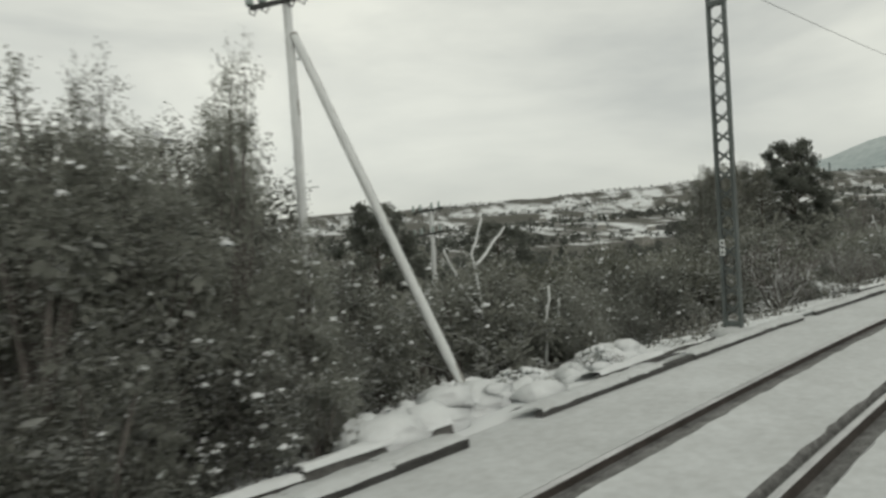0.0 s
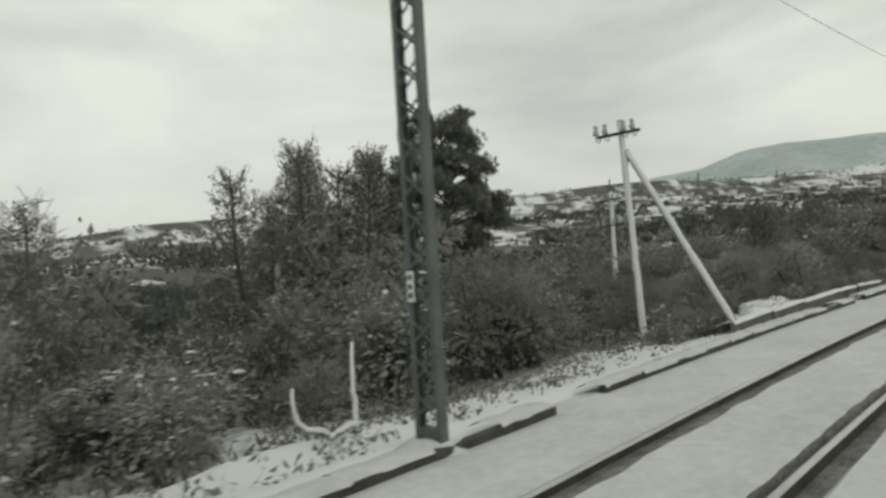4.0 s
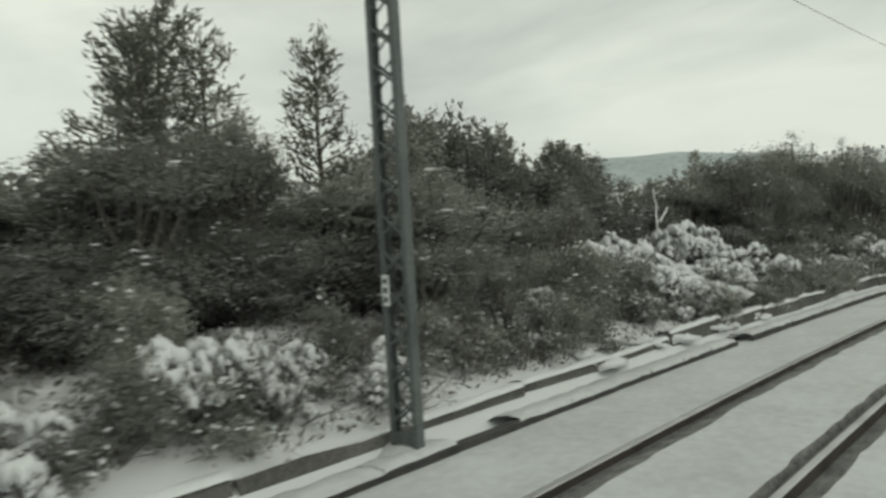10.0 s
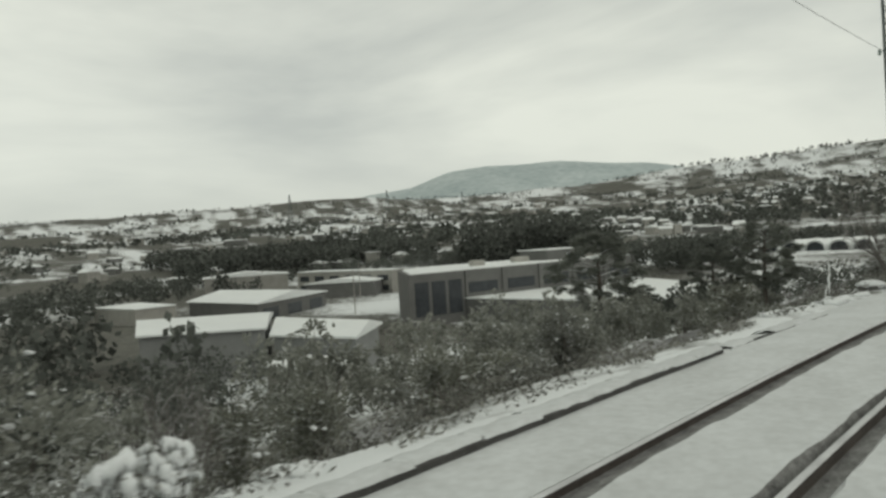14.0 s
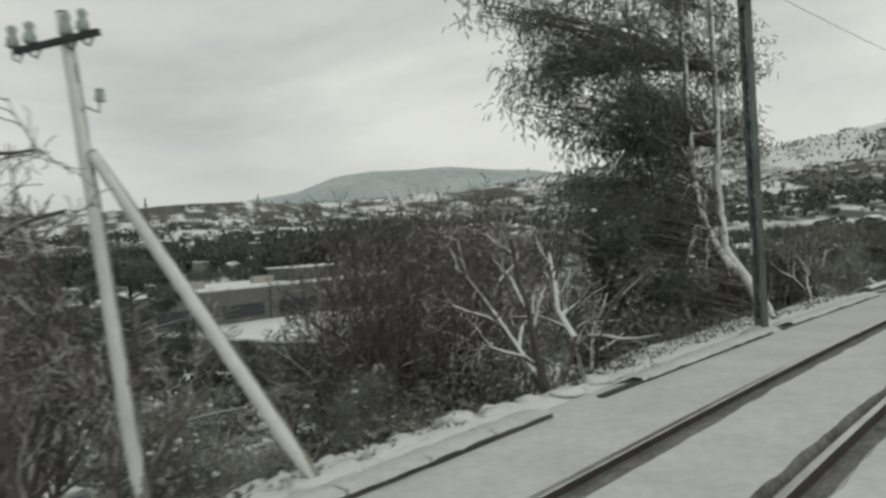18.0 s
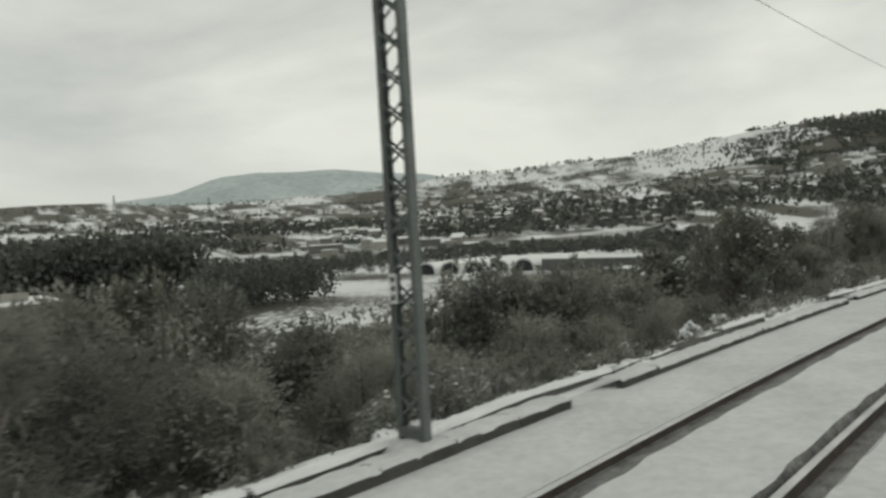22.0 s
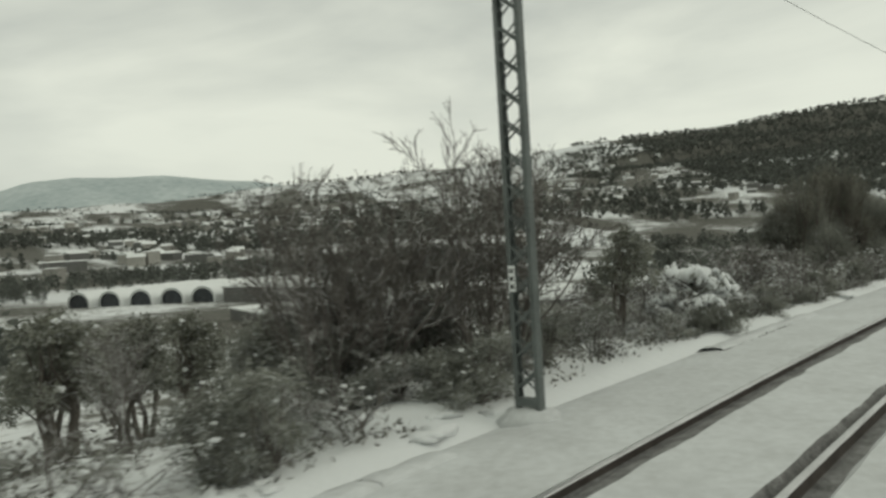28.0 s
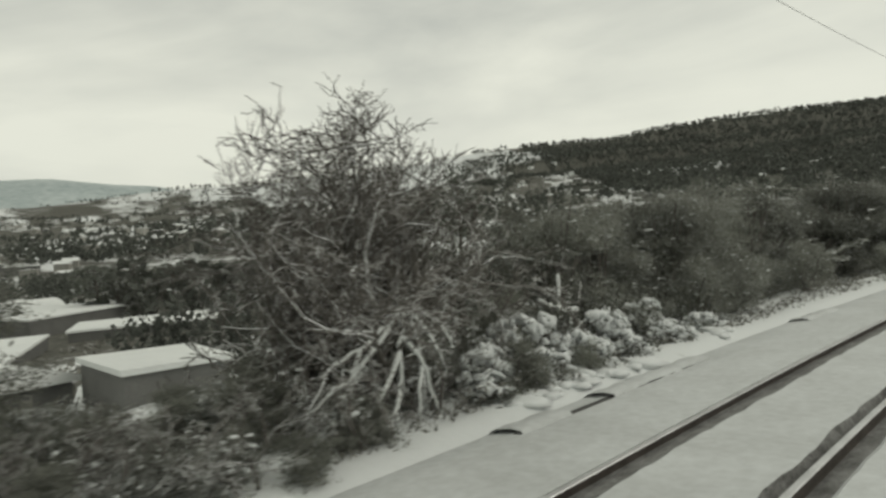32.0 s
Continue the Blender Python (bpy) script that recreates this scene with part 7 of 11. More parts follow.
thicket(221.4, 20, 4.9, 3.5)
plant("scrub_tall", 222, 14.9, 3.5, 5.2)
plant("bush", 222.1, 8, 1.9, 1.9)
plant("bush", 222.3, 9, 1.1, 2.1)
plant("bare", 222.6, 9, 3.9, 2.4)
plant("bare_bush", 223.3, 6.4, 0.86, 0.9)
plant("bush", 223.6, 7.4, 1.2, 1.5)
plant("bare", 223.7, 9.5, 4.2, 2.5)
plant("bush", 224, 8, 1.3, 1.8)
thicket(224, 15.3, 2.5, 3.4)
plant("bush", 224.1, 6.1, 0.65, 0.8)
thicket(224.3, 15.4, 3.7, 5.4)
plant("bare", 224.5, 11, 2.9, 2.3)
plant("bush", 225.3, 7.2, 0.92, 1)
thicket(225.5, 19.4, 3.4, 5)
thicket(226.3, 20.2, 3.6, 4)
plant("bush", 226.4, 9, 1.7, 2)
plant("bush_tall", 226.5, 8.5, 2.4, 1.9)
plant("scrub", 226.5, 9.9, 1, 1.4)
plant("bush", 226.7, 6, 0.63, 0.7)
plant("bush_tall", 226.9, 11, 3.2, 2.8)
plant("bare", 227.7, 12, 2.7, 2.3)
plant("bush", 227.7, 7.9, 1.3, 2.1)
plant("scrub", 227.7, 10.6, 2.4, 2.9)
plant("bush", 228.1, 6.8, 0.72, 0.7)
thicket(228.1, 16.7, 2.4, 4.8)
plant("bush", 228.4, 7.7, 1.1, 1.6)
plant("bush", 228.5, 7.5, 0.98, 1.7)
plant("scrub", 228.8, 13.6, 2.3, 4.3)
plant("bush_tall", 229.1, 11, 3.1, 2.4)
plant("bush", 229.5, 7.5, 1.1, 1.8)
plant("scrub", 229.7, 10.1, 1.7, 2.4)
plant("scrub", 229.9, 10, 1.8, 1.9)
plant("bush", 230, 8.2, 1.3, 1.9)
plant("scrub", 230.1, 12, 2.6, 3.1)
plant("scrub", 230.6, 10.5, 2.3, 2.5)
plant("bush", 230.6, 9.5, 2.1, 2.2)
thicket(230.7, 20, 3, 3.6)
plant("scrub", 230.9, 9.1, 1.3, 1.8)
plant("bush_tall", 231, 12, 2.9, 2.5)
plant("bush", 231, 8, 1.6, 1.6)
plant("scrub", 231.1, 14, 2.2, 3)
plant("bush_tall", 231.8, 12, 2.7, 3.3)
plant("bare_bush", 231.8, 6.1, 0.8, 1.1)
plant("bush_tall", 232, 12, 2.7, 2.4)
plant("bush", 232.2, 8.4, 1.5, 1.6)
plant("bush_tall", 232.3, 8.4, 2.3, 1.6)
plant("scrub", 232.6, 11.7, 2.1, 3)
plant("bush", 232.7, 5.8, 0.75, 1.1)
thicket(232.8, 18, 2.6, 3.6)
plant("bush", 232.9, 6.4, 0.61, 0.8)
thicket(232.9, 21.3, 2, 3.3)
plant("bush", 232.9, 8.6, 1.3, 1.7)
plant("bush_tall", 233.2, 8.6, 3.3, 2.4)
plant("bare", 233.2, 9, 3.6, 2.2)
plant("scrub_tall", 233.3, 14.5, 1.8, 3.5)
thicket(233.5, 16, 1.9, 3)
plant("bush", 233.6, 5.8, 0.67, 1.1)
plant("bush_tall", 233.6, 8.6, 2.7, 1.9)
plant("bush", 233.6, 7.6, 1.2, 1.6)
plant("scrub", 233.6, 9.8, 1.4, 1.7)
plant("bush", 233.7, 7.9, 1.4, 1.8)
plant("scrub", 234, 11.5, 1.7, 2.4)
plant("bush_tall", 234.3, 8.6, 3.3, 2.4)
plant("bare", 234.4, 9, 3.7, 2.2)
plant("bare_bush", 234.4, 6.2, 0.64, 0.8)
plant("bush", 234.5, 8, 1, 2.3)
plant("scrub", 234.7, 9.6, 1.5, 1.7)
plant("bush", 234.7, 7.9, 1.3, 1.3)
plant("scrub", 235.1, 11.9, 1.9, 2.4)
thicket(235.1, 18.2, 1.8, 3.8)
plant("bush", 235.2, 6.8, 0.61, 1.4)
plant("bush_tall", 235.4, 9, 2.9, 2.1)
plant("bush_tall", 235.6, 9, 3.2, 2.3)
plant("scrub", 235.7, 9.9, 2.1, 2.7)
plant("snowy", 236, 6.1, 0.46, 0.6)
plant("bush_tall", 236.2, 11, 2.7, 2.3)
thicket(236.4, 15.1, 2.1, 2.5)
plant("bare", 236.5, 8, 2.9, 1.9)
thicket(236.6, 30, 5.2, 5.4)
plant("scrub", 236.9, 9.2, 1.8, 1.9)
plant("scrub", 237, 9.9, 2, 2.4)
thicket(237.3, 30, 2.7, 3.1)
plant("bush_tall", 237.3, 12, 3.1, 4.4)
thicket(237.3, 22.1, 2.1, 3.1)
plant("bare", 238, 8.5, 3.2, 2.1)
plant("scrub", 238, 9.2, 1.5, 1.8)
thicket(238.1, 28, 3.9, 5.2)
plant("bush", 238.1, 6.8, 0.8, 1.1)
thicket(238.1, 15.3, 1.8, 2.9)
thicket(238.3, 24, 2.8, 4.2)
thicket(238.4, 38, 7.6, 6.2)
plant("scrub", 238.5, 9, 1.8, 2.5)
plant("bush", 238.5, 8.3, 1.7, 2)
plant("bush", 238.8, 8.5, 0.87, 2.3)
plant("bush_tall", 239, 13.2, 2.7, 2.7)
plant("bare", 239.3, 9, 2.5, 1.9)
plant("bush", 239.3, 7.7, 1.7, 2.2)
plant("bush_tall", 239.5, 12, 2.6, 3.1)
plant("bush", 239.5, 6.5, 0.8, 1)
plant("scrub", 239.5, 14.2, 2.2, 3.3)
plant("bare", 239.6, 11, 4.8, 2.9)
thicket(239.6, 23.3, 1.7, 3)
plant("bush", 239.8, 9, 1.7, 1.9)
plant("scrub", 239.8, 10, 1, 1.1)
plant("bush_tall", 239.9, 12, 2.6, 2.5)
plant("bush_tall", 240.2, 9, 2.1, 2.3)
thicket(240.4, 38, 6.8, 5.4)
plant("bush_tall", 240.9, 10.4, 1.9, 3.4)
thicket(241, 18, 2.2, 4.3)
plant("scrub", 241, 12.1, 2.1, 2.7)
plant("bush_tall", 241.2, 11, 2.8, 2.5)
thicket(241.2, 22.1, 1.4, 2.7)
plant("scrub", 241.5, 8.9, 1.2, 1.6)
thicket(242, 18.1, 1.4, 2.3)
plant("scrub", 242.6, 10, 1.8, 2.6)
thicket(242.6, 38, 3.9, 4.5)
plant("bush", 242.6, 8.6, 1.7, 2.2)
thicket(243.2, 34, 3.7, 4.9)
plant("bush_tall", 243.3, 12.6, 2.5, 2.6)
thicket(243.3, 19.3, 1.4, 2)
plant("bush_tall", 243.9, 11, 3.1, 2.6)
plant("bush", 244.4, 7.7, 1.3, 1.7)
plant("bush_tall", 244.5, 13.3, 2.8, 4.4)
plant("bare_bush", 244.8, 5.9, 0.66, 0.9)
plant("scrub", 245, 10, 1.9, 2.6)
plant("bare_bush", 245, 6.2, 1, 1.2)
plant("bush", 245, 7.3, 2.1, 2.1)
plant("bush_tall", 245.8, 11, 2.8, 3)
plant("bush_tall", 246.2, 13, 3.1, 2.9)
plant("bush_tall", 246.2, 10.5, 3.5, 2.7)
thicket(246.3, 17, 2.9, 5.6)
plant("bare_bush", 246.3, 6.5, 0.69, 0.9)
thicket(246.4, 15.5, 2.8, 3.5)
plant("bush_tall", 246.7, 13, 3.1, 4.6)
plant("scrub", 246.8, 8.9, 2.2, 2.8)
thicket(247.2, 16.7, 3, 4.4)
plant("bush_tall", 247.7, 12.4, 2.8, 2.9)
plant("snowy", 247.8, 6.3, 0.53, 0.7)
plant("bush", 248.2, 6.2, 0.92, 0.9)
plant("bush", 248.5, 7.3, 2, 2.6)
thicket(248.8, 17.8, 2.5, 2.7)
plant("bush", 249, 7.3, 1.2, 1.2)
plant("bush_tall", 249.2, 10, 2.7, 4)
plant("bush_tall", 249.8, 11, 3.3, 3.7)
plant("bush", 249.8, 6.4, 0.95, 1.3)
plant("bush_tall", 249.8, 11.1, 2.5, 2.4)
plant("bush", 250.7, 6.5, 0.82, 1)
plant("conifer", 250.8, 13, 3.6, 1.8)
plant("scrub_tall", 251.1, 15, 3.4, 6.6)
thicket(251.2, 16.8, 1.6, 1.6)
plant("snowy", 251.3, 6.3, 0.89, 1.2)
plant("bush", 251.3, 7.4, 1.5, 1.5)
plant("bush_tall", 252.1, 12.4, 2.8, 4.3)
plant("snowy", 252.2, 6.1, 0.49, 0.6)
plant("scrub", 252.3, 13.8, 1.9, 2.1)
plant("bush_tall", 252.4, 12, 2.5, 5)
plant("scrub", 252.5, 9.8, 1.8, 1.8)
plant("bush_tall", 252.5, 9.2, 1.7, 2.3)
plant("bush", 252.8, 8, 1.6, 2)
plant("bush", 252.9, 7.7, 1.4, 1.4)
plant("bare_bush", 253.3, 5.8, 0.75, 0.9)
plant("bush_tall", 253.8, 11, 2.1, 3.2)
thicket(253.8, 17.3, 3.2, 3.4)
plant("bush", 254.3, 8, 1.3, 1.9)
plant("bare_bush", 254.3, 5.9, 0.77, 0.9)
plant("bush", 254.3, 7.7, 1.5, 1.7)
plant("scrub", 255, 14.6, 2.4, 3)
plant("bush_tall", 255.1, 11.7, 1.9, 3.5)
plant("bush", 255.4, 8, 1.6, 1.6)
plant("bush", 255.9, 6.4, 0.7, 0.9)
plant("snowy", 256.4, 6.2, 0.4, 0.7)
plant("snowy", 256.6, 6.3, 0.4, 1)
plant("bare_bush", 256.6, 6.3, 0.93, 1.1)
plant("bush", 257.7, 6.3, 1.2, 1.2)
plant("bare", 258.1, 9, 1.6, 1.3)
plant("bush", 258.1, 6, 1.2, 1.5)
plant("bush", 258.9, 7, 0.95, 1.7)
plant("bare_bush", 259.2, 6, 0.87, 1.1)
plant("bush", 260.3, 8.3, 1.7, 2.1)
plant("bare", 260.4, 8, 2.9, 1.9)
plant("bush_tall", 260.4, 10, 1.7, 1.6)
plant("bare", 260.4, 8, 3.6, 2.1)
plant("bush", 260.8, 7, 0.75, 1.9)
plant("bush_tall", 260.9, 8, 1.3, 1.6)
plant("bush", 260.9, 6.2, 0.9, 1)
plant("bush_tall", 261.1, 9.5, 1.9, 2.4)
plant("bare", 261.2, 8.4, 2.5, 1.7)
plant("bush", 261.2, 5.8, 1.2, 1.6)
plant("bare", 261.3, 8, 2.8, 1.9)
plant("bare", 261.3, 8, 3.5, 2.1)
plant("bush", 261.7, 8.3, 1.2, 1.5)
plant("bare", 261.9, 9, 2.9, 1.9)
plant("scrub", 262.2, 9.7, 1.7, 1.9)
plant("bare", 262.4, 8.5, 2.8, 1.9)
plant("bush_tall", 262.4, 11.9, 1.9, 3.4)
plant("bare", 262.5, 7, 2.8, 2)
plant("bare", 262.5, 8.5, 3.5, 2.1)
plant("bush_tall", 262.6, 8, 1.4, 1.8)
plant("bare_bush", 262.7, 6.5, 0.54, 0.5)
plant("bush", 262.8, 7, 0.79, 1.4)
plant("bare", 263, 7.4, 4.3, 2.6)
plant("scrub", 263.4, 9.3, 1.4, 1.8)
plant("bush_tall", 263.5, 10.4, 2, 3.7)
plant("bush", 263.7, 6.6, 0.57, 0.6)
plant("bare", 263.8, 7.5, 3, 2)
plant("bare", 264.2, 7.8, 4, 2.4)
plant("bush_tall", 264.9, 10, 2.1, 2.8)
plant("bush_tall", 265, 10, 2.1, 2.1)
plant("bare_bush", 265, 6.3, 0.54, 0.5)
plant("bare_bush", 265.2, 6.6, 0.84, 1)
plant("bush", 265.3, 7.7, 1.1, 1.8)
plant("scrub", 265.4, 14.5, 2.6, 3)
plant("bare_bush", 266.2, 6.1, 0.54, 0.9)
plant("bare", 266.4, 9, 1.8, 1.8)
plant("bush", 266.4, 9, 1.7, 1.8)
thicket(266.6, 15.6, 2.5, 3.5)
plant("bush", 266.8, 7.5, 0.93, 1.9)
plant("bush", 267, 5.9, 0.67, 1.1)
plant("bare_bush", 267.1, 6.2, 0.97, 1)
plant("bush", 267.2, 8, 1, 2.2)
plant("bare_bush", 267.4, 8.5, 1.5, 1.6)
plant("bush", 267.4, 5.8, 0.59, 0.9)
plant("scrub", 267.5, 12.9, 2, 3.4)
plant("bare_bush", 267.8, 6.2, 0.61, 0.7)
plant("bush", 267.9, 8.2, 1, 1.8)
plant("bush", 267.9, 5.5, 0.72, 1.2)
plant("bare_bush", 268.2, 8.5, 1.2, 1.4)
plant("bare_bush", 268.4, 6.1, 0.58, 1)
plant("snowy", 268.6, 7, 0.85, 1.2)
plant("bare_bush", 268.9, 6.3, 0.62, 0.7)
plant("bush_tall", 269, 11, 1.1, 2.7)
plant("bush", 269.4, 6, 0.79, 1.3)
plant("scrub", 269.5, 8.8, 0.66, 1.6)
plant("bush", 269.8, 8, 0.61, 1.8)
plant("bush", 269.8, 5.9, 0.53, 0.9)
plant("bush", 269.9, 6.2, 0.55, 0.6)
plant("snowy", 270.1, 7.2, 0.97, 1.6)
thicket(270.3, 15.8, 2.3, 3.3)
plant("bush", 270.5, 5.5, 0.52, 0.8)
plant("scrub", 270.8, 9, 0.98, 2)
plant("bare_bush", 270.9, 6.1, 0.81, 1.2)
plant("scrub", 271, 8.8, 1, 1.3)
plant("bush", 271.5, 5.9, 0.84, 0.9)
plant("bush", 271.6, 5.9, 0.73, 1.1)
plant("scrub", 271.8, 12.5, 0.94, 2.1)
plant("bare_bush", 271.9, 6.5, 0.92, 1.3)
thicket(272.2, 23.4, 2.9, 3.8)
plant("bush", 272.8, 5.6, 0.66, 1)
plant("bare_bush", 273.1, 9, 1.2, 1.1)
plant("bare_bush", 273.3, 5.5, 0.69, 0.9)
plant("bare_bush", 273.6, 6.5, 1.1, 1.4)
plant("bare_bush", 273.6, 6.3, 0.79, 1)
plant("bush", 273.7, 5.6, 0.59, 0.8)
thicket(274, 15.8, 1.3, 1.9)
plant("bare_bush", 274.3, 6, 1.2, 1.2)
plant("bush", 274.7, 5.8, 0.8, 1.3)
plant("bare_bush", 274.9, 10, 1.3, 3.1)
plant("bare_bush", 275.2, 8, 1.2, 1.3)
plant("bare", 275.3, 8, 1.3, 1.2)
plant("bare_bush", 275.3, 6.5, 0.87, 0.9)
plant("bare_bush", 275.6, 5.7, 0.62, 0.8)
plant("bare_bush", 275.8, 7.9, 1.5, 2.1)
plant("bare_bush", 275.9, 14, 1.9, 3)
plant("bare", 275.9, 8, 1.7, 1.1)
plant("bare", 275.9, 8, 1.7, 1.2)
plant("bush", 276.2, 5.9, 0.52, 0.9)
plant("bare_bush", 276.3, 5.8, 1.1, 1.1)
plant("bare_bush", 276.3, 7.6, 1.2, 1.3)
thicket(276.4, 16, 1.4, 2.4)
plant("bare_bush", 276.5, 10.6, 1.8, 3.1)
plant("bush", 277.4, 5.7, 0.85, 1.1)
plant("bare_bush", 277.5, 7.9, 1.4, 1.9)
plant("bush", 277.7, 5.8, 1.1, 1.1)
thicket(277.9, 17.6, 1.3, 2.1)
plant("bare_bush", 277.9, 6, 0.72, 1.1)
plant("bush", 278.3, 6, 0.5, 0.8)
plant("bare_bush", 278.5, 9.3, 1.6, 3.1)
thicket(278.6, 21.9, 1.2, 1.8)
plant("bare_bush", 278.7, 6.2, 0.91, 1.1)
plant("bush", 279, 7, 0.61, 1.5)
plant("bush", 279.3, 6.9, 2, 2)
plant("bush", 279.3, 6, 0.71, 1.1)
plant("bare_bush", 279.4, 8.5, 1.5, 2.8)
plant("bare_bush", 279.7, 5.8, 0.98, 1)
plant("bush", 279.7, 8.3, 1.2, 1.3)
plant("bush", 279.8, 6, 0.66, 1)
plant("bare_bush", 279.9, 5.7, 0.61, 1)
plant("bush", 280, 8, 2, 2)
plant("bush", 280.7, 5.9, 0.6, 0.8)
plant("bare_bush", 280.8, 6.5, 1.1, 1.2)
thicket(281, 16.4, 2.1, 2.2)
plant("bush", 281.2, 5.5, 0.64, 1)
plant("broom", 281.4, 9, 3.1, 1.5)
plant("bush_tall", 281.4, 9, 3.4, 2.6)
plant("bare_bush", 281.4, 5.8, 0.71, 0.9)
plant("bush", 281.6, 7.7, 1.6, 1.6)
plant("bush", 281.8, 5.7, 0.78, 1.3)
plant("bush_tall", 281.9, 9.3, 2.9, 2.8)
plant("bush", 282, 8, 2.1, 2.2)
plant("bush_tall", 282.1, 8, 2.3, 2.6)
plant("bush_tall", 282.2, 10.7, 2, 2.5)
plant("broom", 282.3, 9, 3.3, 2)
plant("bush_tall", 282.3, 9, 3.8, 3)
plant("bare_bush", 282.3, 6.2, 0.85, 0.9)
plant("bare_bush", 282.3, 5.6, 0.69, 0.9)
plant("bush_tall", 282.5, 8.6, 3.4, 2.4)
plant("bush_tall", 282.9, 10, 1.8, 3.9)
plant("bush", 282.9, 5.6, 0.81, 1.2)
plant("scrub", 283.2, 13.5, 2.1, 3.1)
plant("bush", 283.5, 8.2, 1.3, 1.8)
plant("bush_tall", 283.6, 9.5, 1.6, 3.3)
plant("bush", 283.6, 5.8, 0.59, 0.8)
plant("bare_bush", 283.8, 5.9, 0.77, 1)
plant("bare_bush", 283.8, 6.9, 1.1, 1.8)
plant("bush_tall", 283.9, 8.8, 1.3, 2.9)
plant("bush", 284.1, 6, 0.6, 1)
plant("broom", 284.2, 8.3, 4.4, 1.9)
thicket(284.2, 21.2, 1.6, 2.6)
plant("broom", 284.4, 9.2, 3.4, 2.2)
plant("broom", 284.4, 9.2, 4.9, 2.8)
plant("bare_bush", 284.4, 6, 0.59, 0.7)
plant("bare_bush", 284.9, 6, 0.71, 1.1)
plant("bush_tall", 285, 8.2, 1.2, 2.1)
plant("bush", 285.1, 5.9, 0.55, 0.9)
plant("broom", 285.2, 8.6, 4.8, 2)
plant("bush_tall", 285.2, 9, 1.8, 1.9)
plant("bush", 285.3, 8, 1.1, 1.4)
plant("bush_tall", 285.5, 8.8, 1.3, 2.1)
plant("bare_bush", 286, 6, 0.7, 0.9)
plant("broom", 286.1, 8.5, 4.7, 2)
thicket(286.2, 16.9, 2.5, 3.9)
plant("bush", 286.2, 5.6, 0.77, 1.2)
plant("bush", 286.4, 7.8, 1.6, 1.9)
plant("bush", 286.6, 6, 0.81, 1.1)
plant("bush", 286.6, 5.5, 0.71, 1.2)
plant("bush", 287, 6.4, 0.64, 1.3)
thicket(287, 16.4, 2.3, 3)
plant("bush_tall", 287.1, 10.2, 1.5, 1.9)
plant("bare_bush", 287.1, 6.1, 0.59, 0.9)
plant("bush", 287.3, 7.8, 2.1, 2.1)
plant("bush", 287.4, 5.6, 0.73, 1)
plant("bush", 287.5, 6, 0.64, 0.7)
plant("bush", 287.5, 7.6, 1.5, 1.5)
plant("broom", 287.6, 9, 4, 1.7)
plant("bush", 288.1, 5.7, 0.71, 1.1)
plant("bush_tall", 288.3, 9.5, 2.9, 2.8)
plant("bush", 288.3, 6.4, 0.76, 1.3)
plant("bush", 288.6, 7.9, 1.3, 1.3)
plant("bush_tall", 288.9, 9, 3.8, 2.7)
plant("broom", 289, 9.2, 3.9, 1.7)
plant("bush", 289, 5.8, 0.49, 1.1)
plant("bush_tall", 289, 9.1, 3.6, 3.7)
plant("bush", 289, 6, 0.85, 1.4)
plant("bush", 289.1, 7.8, 2, 2.1)
plant("bush", 289.2, 6.4, 0.9, 1.1)
plant("bare_bush", 289.2, 5.5, 0.79, 1.2)
plant("bare_bush", 289.5, 6, 0.96, 1)
plant("bush", 289.6, 7.7, 1.2, 1.5)
plant("bush_tall", 289.7, 10.4, 2.5, 3.1)
plant("bush", 289.7, 6.1, 0.53, 0.7)
plant("bush", 289.9, 6.5, 1, 1.4)
plant("bush", 290.2, 5.8, 0.54, 1.1)
plant("bush_tall", 290.4, 9, 3.8, 2.8)
plant("bush", 290.6, 5.5, 0.68, 1.1)
plant("bush", 290.8, 8.1, 2.2, 2.4)
plant("bush", 290.8, 6, 0.81, 1.2)
plant("bush", 290.9, 6.1, 1.1, 1.2)
plant("bush_tall", 291, 9.9, 3.2, 3.4)
plant("bush", 291.3, 7.8, 1.7, 2.2)
plant("bush", 291.6, 6.4, 0.88, 1.3)
plant("bare_bush", 291.6, 5.9, 0.51, 0.7)
plant("bush_tall", 292.1, 9.5, 1.5, 2.3)
plant("bush", 292.3, 5.9, 0.82, 1.1)
plant("bush", 292.4, 8.4, 1.3, 1.6)
plant("bare_bush", 292.5, 6.1, 1.1, 1.1)
plant("bush_tall", 292.6, 9, 1.4, 1.7)
plant("bush_tall", 292.6, 9.2, 1.2, 2.7)
plant("bush", 293, 5.7, 0.75, 1.2)
plant("bare_bush", 293.4, 6, 0.9, 1.2)
plant("bush", 293.4, 5.8, 0.64, 0.9)
plant("bush", 293.5, 7.9, 0.99, 1.7)
plant("bush", 293.6, 8, 0.9, 1.6)
plant("bush_tall", 293.7, 10, 0.89, 2.3)
plant("bush", 293.9, 7, 0.46, 1.2)
plant("bare_bush", 293.9, 5.7, 0.81, 1.3)
plant("bush", 294.1, 6.3, 0.67, 0.9)
plant("bush_tall", 294.5, 10.6, 0.82, 2.2)
plant("bush", 294.5, 5.5, 0.57, 1)
plant("bush", 294.7, 8.3, 0.67, 1.2)
plant("bush_tall", 295.2, 9.2, 0.86, 1.3)
plant("bare_bush", 295.2, 5.8, 0.99, 1.1)
plant("bush", 295.2, 7.2, 1.2, 1.6)
plant("bush", 295.3, 5.8, 0.84, 1.1)
plant("bush", 295.5, 5.8, 0.52, 0.8)
plant("bare_bush", 295.6, 7.4, 1.2, 1.7)
